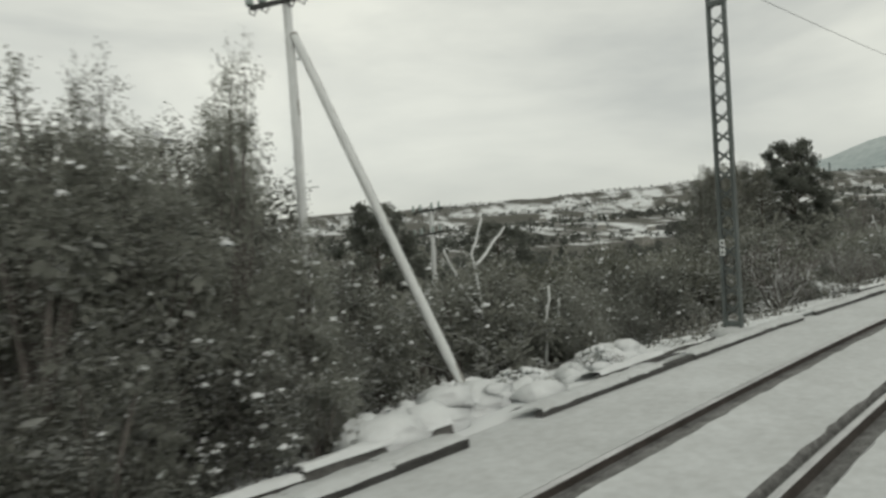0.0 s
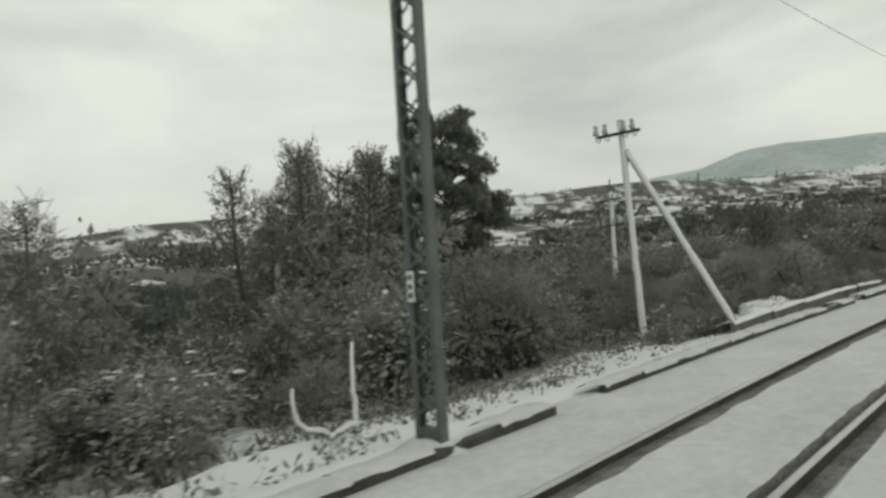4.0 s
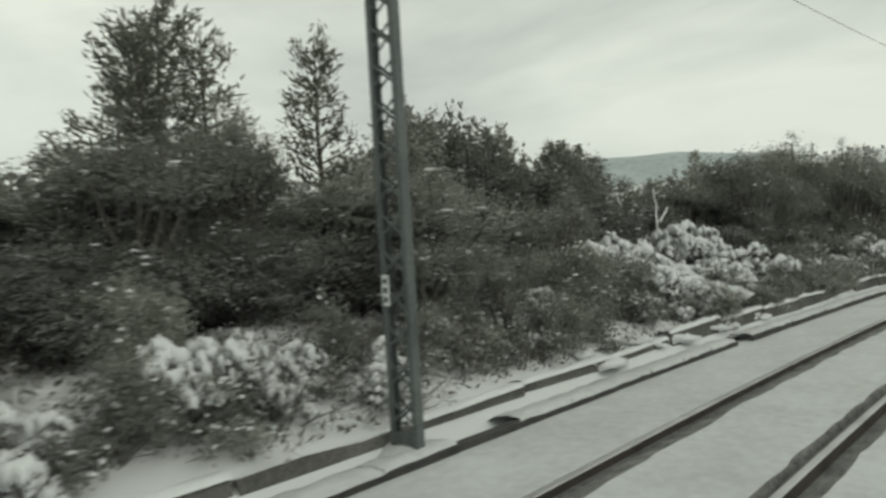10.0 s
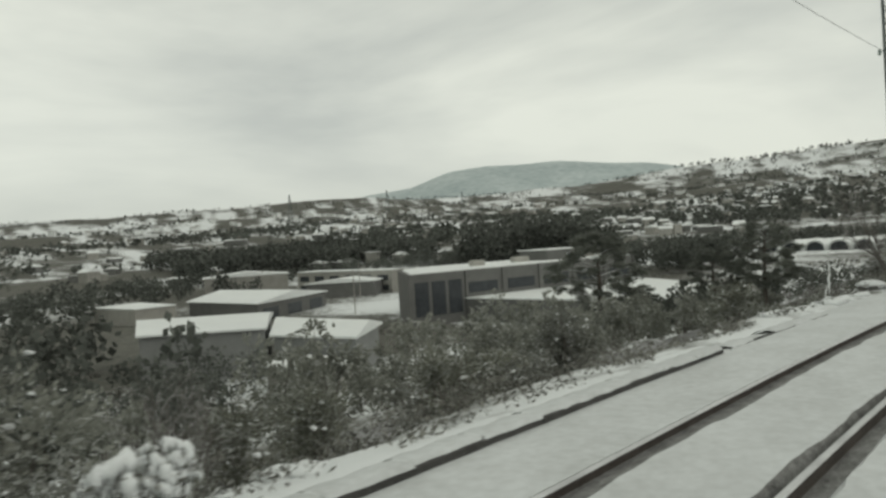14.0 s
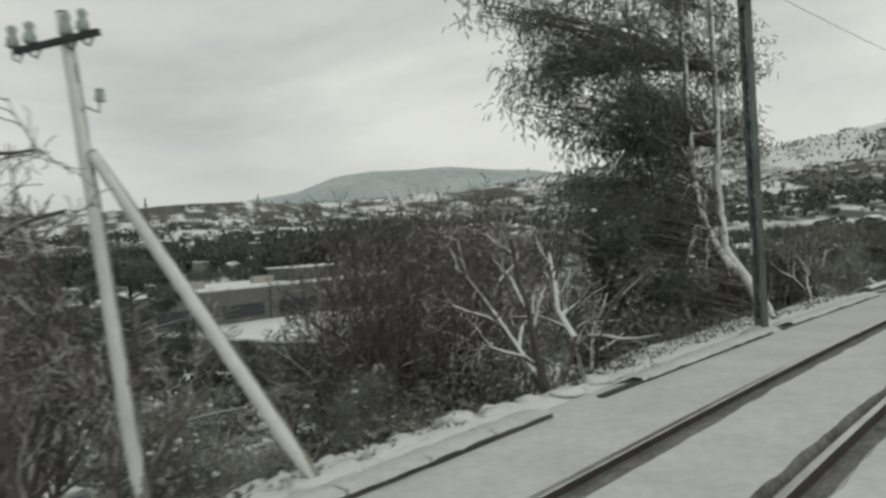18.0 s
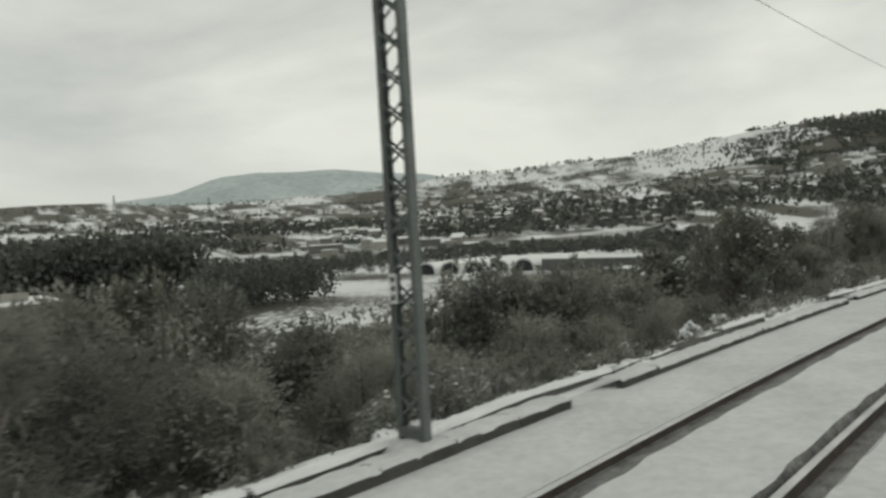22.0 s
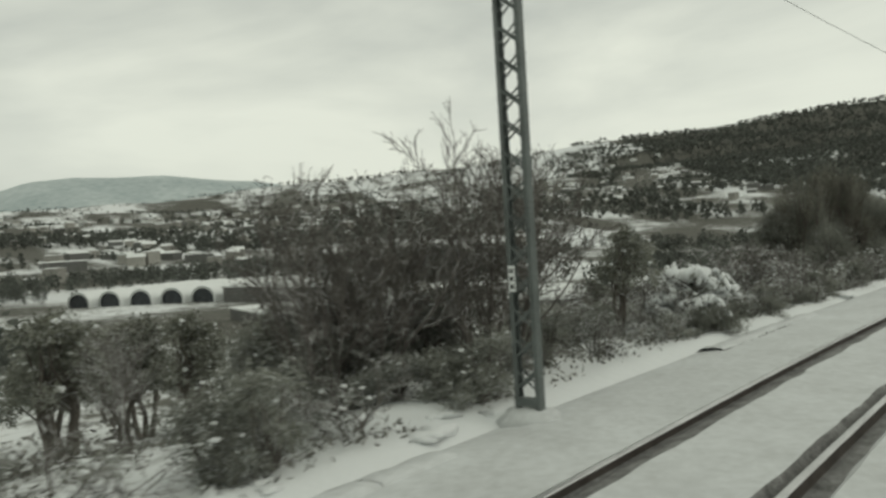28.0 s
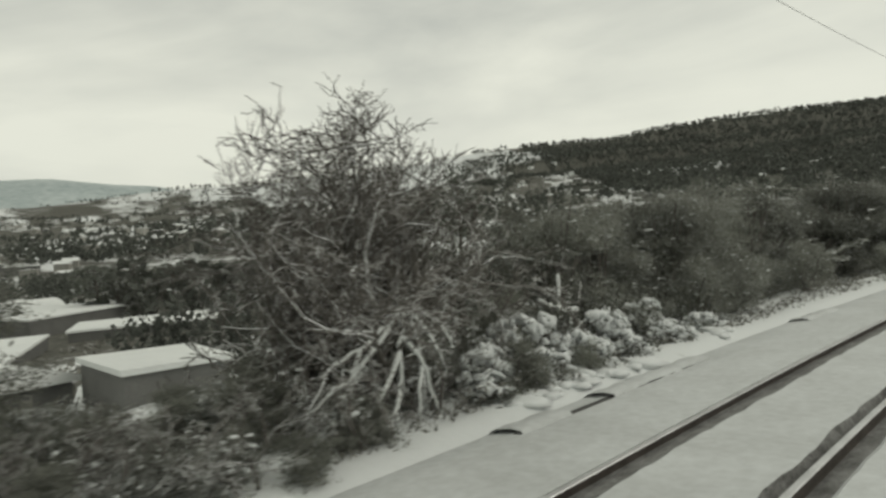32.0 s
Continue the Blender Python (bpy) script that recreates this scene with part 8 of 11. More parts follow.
plant("bush_tall", 295.7, 8.5, 0.73, 2)
plant("bush", 296.2, 6.5, 0.54, 0.5)
plant("bush", 296.5, 8.9, 1.5, 1.7)
plant("bare", 296.7, 8.4, 4.2, 2.5)
plant("bare_bush", 297.1, 6.6, 1, 1.4)
plant("bush_tall", 297.1, 9.3, 1.8, 2.1)
plant("bare", 297.3, 7.8, 4.3, 2.7)
plant("bare_bush", 297.3, 7, 0.89, 1.6)
plant("bush", 297.3, 8.4, 0.94, 1.7)
plant("bush_tall", 297.7, 9.3, 2.5, 2)
plant("bush", 297.7, 7, 1.6, 1.7)
plant("bare_bush", 297.8, 8.8, 3.3, 3.2)
plant("bush", 298.1, 8, 1.8, 2.3)
plant("bush", 298.2, 5.9, 1.1, 1.3)
plant("bare", 298.8, 8.6, 4.5, 2.8)
plant("snowy", 298.8, 6.6, 0.61, 1.5)
plant("bush_tall", 299, 9.3, 3.3, 2.4)
plant("bush_tall", 299.1, 9.5, 2.9, 4)
plant("bush", 299.2, 9, 3.4, 3.4)
plant("bush", 299.8, 7.5, 1.5, 1.7)
plant("bush", 299.9, 5.9, 0.62, 0.8)
plant("bush_tall", 300, 10.7, 3.2, 4.6)
plant("bush", 300.9, 7, 1.4, 1.4)
plant("snowy", 301.2, 6.6, 0.4, 1.4)
plant("bush", 301.2, 7.9, 1.8, 1.9)
plant("bush", 301.2, 7.5, 1.5, 2)
plant("conifer", 301.8, 10, 4.4, 1.8)
plant("bush_tall", 302.9, 8.2, 3.3, 3.6)
plant("bush_tall", 303, 9.5, 3.6, 2.6)
plant("bush_tall", 304.2, 8.3, 3.1, 3.4)
plant("bush", 304.3, 8, 0.96, 1.2)
plant("bush_tall", 304.7, 10, 3.6, 2.6)
plant("bush", 306.1, 6.7, 1.9, 2.2)
plant("bush_tall", 306.9, 8.1, 3.4, 4.1)
plant("bush_tall", 307.4, 10, 3.7, 2.8)
plant("bush_tall", 307.6, 8.5, 3.6, 4.3)
plant("bush", 307.9, 6.9, 1.9, 2.3)
plant("bush_tall", 308.2, 9, 2.5, 3.4)
plant("bush", 309.7, 7.5, 1.7, 2.2)
plant("bush_tall", 310, 8.7, 3.7, 3.5)
plant("bush_tall", 310.3, 8.9, 3.8, 5.1)
plant("bush", 312.4, 6.6, 1.9, 1.9)
plant("bush_tall", 313.2, 8.8, 3.2, 3.3)
plant("bush_tall", 314.8, 9.2, 4.3, 4.9)
plant("bush", 315.7, 8, 1.9, 1.9)
plant("bush_tall", 315.8, 11.2, 3.8, 4)
plant("bush_tall", 315.9, 10, 4.8, 4.7)
plant("bush", 316.5, 7.9, 1.7, 1.7)
plant("bush_tall", 318.2, 10.4, 4.7, 6.4)
plant("bush_tall", 320.1, 12, 3.3, 3.3)
plant("bush", 320.8, 6.7, 1.5, 1.7)
plant("bush_tall", 321.5, 9.2, 3.2, 3.6)
plant("bush", 321.8, 8.2, 1, 1.4)
plant("bush_tall", 323.2, 8.8, 4.2, 5.7)
plant("bush", 323.6, 7.1, 1.4, 1.7)
plant("bush_tall", 323.9, 10, 4.6, 6)
plant("bush_tall", 324.9, 8.2, 3.9, 4.1)
plant("bush_tall", 325.6, 11.8, 3.8, 4.5)
plant("bush", 325.9, 7.3, 1.3, 1.4)
plant("pine", 63.7, 27.4, 13.6, 6.4)
plant("pine", 329, 125, 9.6, 8.5)
plant("bush_tall", 330.5, 122, 7.68, 8.5)
plant("pine", 333.5, 128, 10.4, 9)
plant("bush_tall", 335, 125, 8.32, 9)
plant("pine", 337, 123, 9, 8)
plant("bush_tall", 338.5, 120, 7.2, 8)
plant("pine", 340.5, 127, 9.6, 9)
plant("bush_tall", 342, 124, 7.68, 9)
plant("pine", 344, 124, 8.6, 8)
plant("bush_tall", 345.5, 121, 6.88, 8)
plant("pine", 347.5, 128, 8.4, 8.5)
plant("bush_tall", 349, 125, 6.72, 8.5)
plant("pine", 351, 124, 7.6, 8)
plant("bush_tall", 352.5, 121, 6.08, 8)
plant("snowy", 297.9, 5.9, 0.5, 1.1)
plant("snowy", 298.4, 6.4, 0.8, 1.3)
plant("snowy", 299.1, 6, 0.55, 1.2)
plant("snowy", 299.4, 6.7, 0.9, 1.5)
plant("snowy", 300.2, 6.1, 0.6, 1.3)
plant("snowy", 300.6, 6.8, 0.95, 1.5)
plant("snowy", 301.4, 6, 0.5, 1.1)
plant("snowy", 302, 6.7, 0.9, 1.4)
plant("snowy", 303.2, 6.1, 0.55, 1.2)
plant("snowy", 303.6, 6.8, 0.8, 1.3)
plant("snowy", 305, 6.2, 0.5, 1.2)
plant("olive", 222.9, 8.6, 3.5, 3)
plant("olive", 224.3, 10.6, 4.2, 3.6)
plant("olive", 222.4, 11.6, 4.4, 3.4)
plant("olive", 227.6, 9.6, 3.4, 2.4)
plant("olive", 260.6, 17.5, 3.3, 3.2)
plant("olive", 261.4, 21, 3.3, 3.2)
plant("olive", 262.4, 17.8, 3.3, 3.2)
plant("olive", 263.2, 21, 3.3, 3.2)
plant("olive", 264, 18.5, 3.3, 3.2)
plant("olive", 265.2, 20.5, 3.3, 3.2)
plant("olive", 262.4, 24, 3.3, 3.2)
plant("olive", 266.5, 18.2, 3.3, 3.2)
plant("olive", 259.6, 15.2, 3.3, 3.2)
plant("snowy", 269.2, 6.6, 1.45, 2.4)
plant("snowy", 268.4, 6, 0.8, 1.5)
plant("snowy", 270.2, 6.3, 0.9, 1.6)
plant("bare_bush", 269.5, 6.9, 1.7, 2.2)
plant("olive", 267, 7.1, 2.4, 1.9)
plant("bare", 23.7, 5.9, 1.5, 1.2)
plant("bare", 24.3, 5.7, 1.3, 1)
plant("snowy", 22.6, 6.6, 0.6, 1.2)
plant("snowy", 24.6, 7, 0.5, 1.3)
plant("bush", 28.3, 8.1, 1.9, 2)
plant("scrub", 29.2, 8.7, 1.7, 1.8)
plant("scrub", 28.8, 9.4, 1.8, 2.4)
plant("scrub", 30.4, 10.8, 2.5, 3)
plant("scrub", 30.5, 11, 1.4, 2.6)
plant("bush", 30.6, 8.1, 1.6, 2.2)
plant("scrub", 32.3, 11, 1.2, 2.8)
plant("scrub_tall", 34.5, 24, 5.4, 5)
plant("scrub_tall", 36.5, 23, 5.2, 4.6)
plant("scrub_tall", 38.5, 25, 6, 5)
plant("pine", 31.5, 27, 7.5, 4.5)
plant("pine", 27.5, 30, 7, 4)
plant("bush", 102.1, 6.2, 1.5, 1.6)
plant("bush_tall", 102.4, 7.6, 2.3, 2.2)
plant("bush", 103, 6.5, 1.3, 1.5)
plant("bush", 101.6, 6.6, 1.6, 1.6)
plant("bush", 103.4, 6, 0.8, 1)
plant("bush_tall", 284.5, 9, 2.9, 3)
plant("bush_tall", 287, 9.5, 3, 3.2)
plant("broom", 286, 8.4, 2.9, 2.2)
plant("broom", 288.5, 8.8, 2.8, 2.4)
plant("bush_tall", 290.5, 9.2, 2.8, 3)
plant("bush_tall", 291.3, 8.4, 3.6, 3.2)
plant("bush_tall", 292.2, 9.2, 3.8, 3.5)
plant("bush_tall", 27.6, 24.5, 4.6, 4.2)
plant("bush_tall", 36.5, 16.5, 3.8, 4)
plant("bush_tall", 35.2, 13.5, 3.4, 3.6)
plant("bush_tall", 38.2, 15.5, 4.2, 4.2)
plant("bush_tall", 120.41, 7.4, 4.6, 2.6)
plant("bush_tall", 120.41, 8.4, 5.5, 3)
plant("bush_tall", 121.16, 8.8, 5.2, 2.4)
plant("snowy", 7, 6, 0.5, 1.5)
plant("snowy", 7.9, 5.8, 0.45, 1.2)
plant("snowy", 9.7, 5.7, 0.5, 0.9)
plant("snowy", 6.2, 6.2, 0.5, 1.2)
plant("snowy", 10.6, 6.1, 0.5, 1.1)
plant("bush_tall", 4.4, 7.0, 4.75, 1.7)
plant("bush_tall", 3.3, 7.3, 4.7, 1.6)
plant("bush_tall", 5.15, 6.75, 2.7, 1.4)
plant("bush", 5.5, 6.6, 1.7, 1.2)
plant("bush", 4.9, 6.2, 1.3, 1.2)
plant("bush", 49.2, 6.2, 1.0, 1.1)
plant("bush", 49.9, 6.25, 0.9, 1.0)
plant("bush", 50.5, 6.0, 0.75, 0.9)
plant("bush", 51.1, 6.1, 0.8, 1.0)
plant("bush", 51.6, 6.45, 1.1, 1.2)
plant("bush", 52.4, 6.7, 1.2, 1.2)
plant("bush", 53.3, 6.8, 1.1, 1.3)
plant("bush", 55.4, 6.1, 0.7, 0.9)
plant("bush", 56.1, 6.15, 0.8, 1.0)
plant("bush", 56.9, 6.1, 0.7, 1.0)
plant("bush", 57.6, 6.2, 0.8, 1.0)
plant("bush", 58.4, 6.1, 0.75, 1.0)
plant("bush", 59.3, 6.2, 0.8, 1.1)
plant("bush", 60.3, 6.15, 0.8, 1.1)
plant("bush", 61.4, 6.2, 0.8, 1.1)
plant("bush", 62.5, 6.2, 0.9, 1.2)
plant("bush", 63.8, 6.2, 0.8, 1.2)
plant("bush", 65.2, 6.2, 0.9, 1.2)
plant("bush_tall", 187.4, 8.6, 3.0, 1.7)
plant("bush_tall", 189.0, 9.4, 3.4, 1.9)
plant("bush_tall", 190.6, 9.0, 3.1, 1.8)
plant("bush_tall", 192.4, 9.6, 3.5, 2.0)
plant("bush_tall", 194.4, 9.4, 3.3, 2.0)
plant("bush_tall", 196.5, 9.8, 3.5, 2.2)
plant("bush", 22.6, 7.0, 1.3, 1.3)
plant("bush", 23.1, 7.5, 1.45, 1.4)
plant("bush", 22.2, 6.6, 1.0, 1.1)
plant("bush", 80.2, 7.2, 1.2, 1.4)
plant("bush", 81.2, 7.8, 1.4, 1.5)
plant("bush", 82, 7.2, 1.1, 1.3)
plant("bush", 82.8, 8.2, 1.3, 1.5)
plant("bush", 83.6, 7.6, 1.0, 1.2)
plant("bush", 84.4, 8.2, 1.2, 1.4)
plant("bush", 85.3, 8.7, 1.2, 1.4)
plant("bush", 84.0, 9.0, 1.5, 1.6)
plant("bare", 77.8, 9.5, 4.4, 1.2)
plant("bare", 83.3, 9.5, 2.9, 0.9)
plant("bare", 84.4, 9.5, 2.9, 0.9)
plant("bare", 78.7, 8.4, 2.7, 0.8)
plant("bare", 85.6, 9.3, 2.1, 0.8)
plant("olive", 232.8, 9, 3.6, 2.2)
plant("olive", 234.0, 9.5, 4.0, 2.5)
plant("olive", 235.2, 9.6, 3.9, 2.5)
plant("olive", 234.6, 8.4, 3.2, 2.0)
plant("olive", 238.3, 9, 3.9, 1.9)
plant("olive", 239.6, 9.3, 3.8, 2.0)
plant("olive", 241.2, 9.6, 3.7, 2.2)
plant("bush_tall", 229.6, 9, 3.1, 2.4)
plant("bush_tall", 230.6, 9.4, 3.1, 2.4)
plant("bush_tall", 236.6, 9.4, 2.9, 2.2)
plant("scrub_tall", 203.2, 12.6, 5.2, 3.5)
plant("scrub_tall", 204.4, 13, 5.6, 3.6)
plant("scrub_tall", 205.8, 13, 5.6, 3.5)
plant("scrub_tall", 207.0, 13.2, 5.3, 3.3)
plant("scrub_tall", 208.4, 13, 4.6, 3.2)
plant("scrub_tall", 209.9, 13, 4.1, 3.2)
plant("scrub_tall", 211.8, 13.2, 4.3, 3.2)
plant("bare", 171.4, 8.9, 4.2, 2.0)
plant("bare", 172.6, 9.3, 4.8, 2.4)
plant("bare", 173.9, 9.5, 4.7, 2.3)
plant("bare", 175.3, 9.8, 4.8, 2.2)
plant("scrub", 172, 9.7, 2.6, 2.2)
plant("scrub", 173.3, 10, 2.8, 2.4)
plant("scrub", 174.7, 9.7, 2.6, 2.2)
plant("scrub", 176.3, 9.9, 2.6, 2.0)
plant("scrub", 171, 9.4, 2.2, 1.8)
plant("broom", 281.4, 8.5, 3.9, 1.9)
plant("broom", 283.4, 8.6, 4.3, 2.0)
plant("bush_tall", 282.4, 8.8, 4.1, 2.1)
plant("bush_tall", 281.0, 9.2, 3.4, 2.0)
plant("bush_tall", 284.3, 8.9, 3.9, 2.0)
plant("bush_tall", 104.2, 10.5, 4.5, 2.0)
plant("bush_tall", 105.1, 10.8, 4.3, 2.0)
plant("bush_tall", 106.3, 11.0, 4.1, 2.0)
plant("olive", 222.7, 9.2, 4.2, 2.0)
plant("olive", 223.5, 9.4, 4.4, 2.2)
build_thickets()


# ---- undergrowth and woods that nobody could count ----
def on_line_many(s, lat, z):
    u = np.clip((s - S0) / STEP, 0, len(LINE_A) - 1.001)
    i = u.astype(int)
    f = (u - i)[:, None]
    p = LINE_A[i] * (1 - f) + LINE_A[i + 1] * f
    return np.stack([p[:, 0] - np.sin(p[:, 2]) * lat, p[:, 1] + np.cos(p[:, 2]) * lat, z], 1)


def build_undergrowth():
    rng = np.random.RandomState(5)
    groups = []
    for n, l0, l1, size, tall, seed in ((170000, 5.5, 11, 0.085, 0.5, 1), (80000, 9, 34, 0.2, 0.75, 2), (24000, 30, 90, 0.8, 1.1, 3)):
        s = rng.uniform(-12, 345, n)
        lat = l0 + (l1 - l0) * rng.uniform(0, 1, n) ** 1.2
        thick = rough_noise(s, lat, 1.6 * l0 / 5, 20 + seed) + 0.6 * rough_noise(s, lat, 0.6 * l0 / 5, 30 + seed)
        bare = ((s > 86.2) & (s < 90) & (lat < 7.4)) | ((lat > 13.0) & (lat < 17.2) & (s > 138) & (s < 176)) | ((s > 4) & (s < 12) & (lat < 7.5)) | ((s > 24.2) & (s < 34) & (lat > 6.4) & (lat < 20))
        keep = (thick > np.where((s > 74) & (s < 102), -0.25, np.where((s > 180) & (lat < 14), -0.12, 0.0))) & ~bare
        s, lat, thick = s[keep], lat[keep], thick[keep]
        z = ground_z(s, lat) + rng.uniform(0, 1, len(s)) * tall * np.clip(thick * 3, 0.15, 1)
        c = on_line_many(s, lat, z)
        groups.append(kites(rng, c, size * 1.2, size * 0.42, 0.5))
    tagged(new("undergrowth", quads_mesh("undergrowth", np.concatenate(groups), SCRUB)), "brown scrub and dead stalks poking through the snow", "undergrowth", kind="stuff")


build_undergrowth()


def build_mounds():
    """Uneven snow over low plants and rubble at the edge of the bank."""
    rng = random.Random(8)
    shape = Shape()
    for s0, s1, n in ((5, 14, 16), (24, 40, 14), (56, 60, 5), (66, 80, 12), (83, 94, 16), (98, 119, 34), (118, 132, 30), (143, 175, 40), (186, 240, 40), (254, 262, 5), (267, 275, 5), (296, 312, 12)):
        for i in range(n):
            s, lat = rng.uniform(s0, s1), 5.35 + 2.4 * rng.random() ** 1.6
            for k in range(rng.randint(4, 9)):
                q = rng.uniform(0.07, 0.26) * (1.3 if k == 0 else 1)
                ds, dl = rng.gauss(0, 0.32), rng.gauss(0, 0.2)
                l = max(5.32, lat + dl)
                shape.lump(at(s + ds, l, gz(s + ds, l) - q * 0.05), q * rng.uniform(0.8, 1.7), q * rng.uniform(0.7, 1.2), q * rng.uniform(0.2, 0.38), rng, 8, 0.5)
    # broad heaps over buried shrubs: along, across, length, height
    for s0, l0, reach, high in ((5.9, 5.75, 0.5, 0.3), (6.5, 6.0, 0.6, 0.42), (7.2, 5.9, 0.6, 0.42), (7.9, 5.85, 0.5, 0.3), (9.8, 5.9, 0.5, 0.28), (10.8, 5.95, 0.6, 0.38), (5.3, 5.7, 0.45, 0.3), (52.3, 5.85, 0.5, 0.5), (52.9, 5.95, 0.5, 0.62), (53.7, 5.95, 0.45, 0.45), (54.6, 6.0, 0.45, 0.35),
                              (103.7, 8.0, 0.8, 0.75), (104.6, 8.1, 0.8, 0.8), (105.4, 8.1, 0.7, 0.7), (104.3, 7.2, 0.9, 0.5), (105.3, 7.2, 0.9, 0.55), (106.2, 7.3, 0.8, 0.4), (104.7, 6.4, 0.9, 0.5), (105.7, 6.3, 0.8, 0.42), (106.5, 6.4, 0.8, 0.36), (107.3, 6.5, 0.7, 0.34)):
        for k in range(13):
            ds, dl = rng.gauss(0, 0.45) * reach, rng.gauss(0, 0.17)
            l = max(5.45, l0 + dl)
            q = rng.uniform(0.14, 0.34) * (1.5 if reach > 0.65 else 1)
            shape.lump(at(s0 + ds, l, gz(s0 + ds, l) + high * rng.uniform(-0.1, 0.75) * max(0.2, 1 - abs(ds) / reach)), q * 1.3, q, q * rng.uniform(0.45, 0.75), rng, 9, 0.35)
    tagged(new("snow_mounds", mesh_of("snow_mounds", shape, SNOW, True)), "lumpy snow over low plants along the bank", "snow", kind="stuff")


build_mounds()


def far_trees(name, rng, s, lat, h, quads, label):
    """Crowns of small leaf clumps for woods too far off to count."""
    z = ground_z(s, lat)
    base = on_line_many(s, lat, z)
    n = len(s)
    d = rng.normal(size=(n, quads, 3))
    d /= np.linalg.norm(d, axis=2, keepdims=True)
    r = h[:, None, None] * np.array([0.34, 0.34, 0.46]) * rng.uniform(0.4, 1.05, (n, quads, 1))
    c = base[:, None, :] + np.array([0, 0, 0.52]) * h[:, None, None] + d * r
    q = kites(rng, c.reshape(-1, 3), 1.0, 0.8)
    mid = q.mean(axis=1, keepdims=True)
    scale = np.repeat(h * 1.25 / math.sqrt(quads), quads)[:, None, None]
    tagged(new(name, quads_mesh(name, mid + (q - mid) * scale, FAR_WOOD)), label, "woods", kind="stuff")


def build_woods():
    rng = np.random.RandomState(17)

    def scatter(n, s0, s1, l0, l1, h0, h1, size, cut):
        s, lat = rng.uniform(s0, s1, n), l0 + (l1 - l0) * rng.uniform(0, 1, n)
        keep = rough_noise(s * (1 + l0 / 250), lat, size, int(l0) % 50 + 40) > cut
        clear = ((s > 158) & (s < 236) & (lat > 45) & (lat < 130)) | ((s > 280) & (s < 330) & (lat > 38) & (lat < 190)) | ((s > 236) & (s < 262) & (lat > 30) & (lat < 85)) | ((s > 224) & (s < 304) & (lat > 60) & (lat < 176)) | ((s > 276) & (s < 304) & (lat > 30) & (lat < 62))
        keep &= ~clear
        return s[keep], lat[keep], rng.uniform(h0, h1, keep.sum())

    close = [scatter(420, 235, 282, 85, 330, 4, 7, 40, -0.25), scatter(620, 14, 112, 36, 220, 4, 8, 40, -0.4), scatter(260, 205, 262, 40, 130, 3, 5.5, 30, -0.2), scatter(200, 255, 300, 130, 260, 4, 6.5, 40, -0.1), scatter(120, 168, 198, 34, 62, 2.5, 4.5, 30, -0.6), scatter(800, 10, 345, 34, 62, 2.5, 5, 14, -0.05), scatter(160, 296, 322, 36, 60, 3, 5.0, 40, -1)]
    far_trees("slope_trees", rng, *(np.concatenate(p) for p in zip(*close)), 200, "dark evergreen trees standing in the snow below the line")
    # a tall dark grove on the valley floor, and lower trees before the arched greenhouses
    gl, bl = rng.uniform(150, 200, 110), rng.uniform(100, 135, 45)
    gs, bs = 242 + (gl - 150) * 0.15 + rng.uniform(-12, 13, 110), 254 + (bl - 115) * 0.25 + rng.uniform(-9, 8, 45)
    far_trees("valley_grove", rng, np.concatenate([gs, bs]), np.concatenate([gl, bl]), np.concatenate([rng.uniform(12, 17.5, 110), rng.uniform(6, 9, 45)]), 200, "grove of tall dark evergreen trees on the valley floor")
    near = [scatter(3300, 20, 480, 60, 330, 3.5, 8, 34, 0.0), scatter(420, 205, 262, 335, 440, 9, 13, 400, -1), scatter(300, 60, 130, 60, 200, 4, 7, 40, -0.2)]
    far_trees("valley_trees", rng, *(np.concatenate(p) for p in zip(*near)), 60, "dark evergreen trees between the valley's fields and houses")
    far = [scatter(9000, 60, 640, 420, 1250, 3.5, 7, 60, 0.03), scatter(5000, 90, 560, 1250, 1760, 3.5, 6.5, 80, 0.12), scatter(24000, 535, 760, 500, 2300, 7, 11, 300, -0.55), scatter(2600, 505, 545, 700, 1900, 5, 10, 90, -0.05), scatter(620, 400, 530, 1560, 1740, 6, 11, 70, 0.05), scatter(900, 380, 530, 1200, 1700, 4, 8, 120, 0.1), scatter(3200, 120, 530, 420, 760, 6, 10, 110, 0.05)]
    far_trees("hill_woods", rng, *(np.concatenate(p) for p in zip(*far)), 9, "dark far-off trees and woods dotting the snowy hills")


build_woods()


# ---- buildings down in the valley ----
def prism(corners, z0, z1):
    """An upright block on corners given as (s, lat), anticlockwise from above or not."""
    n = len(corners)
    shape = Shape()
    low, high = [at(s, l, z0) for s, l in corners], [at(s, l, z1) for s, l in corners]
    shape.add(low + high, [tuple(range(n))[::-1], tuple(range(n, 2 * n))] + [(k, (k + 1) % n, (k + 1) % n + n, k + n) for k in range(n)])
    return shape


def grown(corners, by):
    cs, cl = sum(s for s, _ in corners) / len(corners), sum(l for _, l in corners) / len(corners)
    out = []
    for s, l in corners:
        d = math.hypot(s - cs, l - cl)
        out.append((s + (s - cs) / d * by, l + (l - cl) / d * by))
    return out


def panel_on(a, b, u0, u1, z0, z1, out=0.06, thick=0.08):
    """A flat panel proud of the wall that runs from a to b, (s, lat) each, from u0 to u1 of its length."""
    pa, pb = at(*a), at(*b)
    p, q = pa.lerp(pb, u0), pa.lerp(pb, u1)
    d = (q - p).normalized()
    side = Vector((d.y, -d.x, 0)) * out
    mid = (p + q) / 2 + side
    m = Matrix.Translation((mid.x, mid.y, (z0 + z1) / 2)) @ d.to_track_quat("X", "Z").to_matrix().to_4x4()
    return Shape().box(m, (q - p).length, thick, z1 - z0)


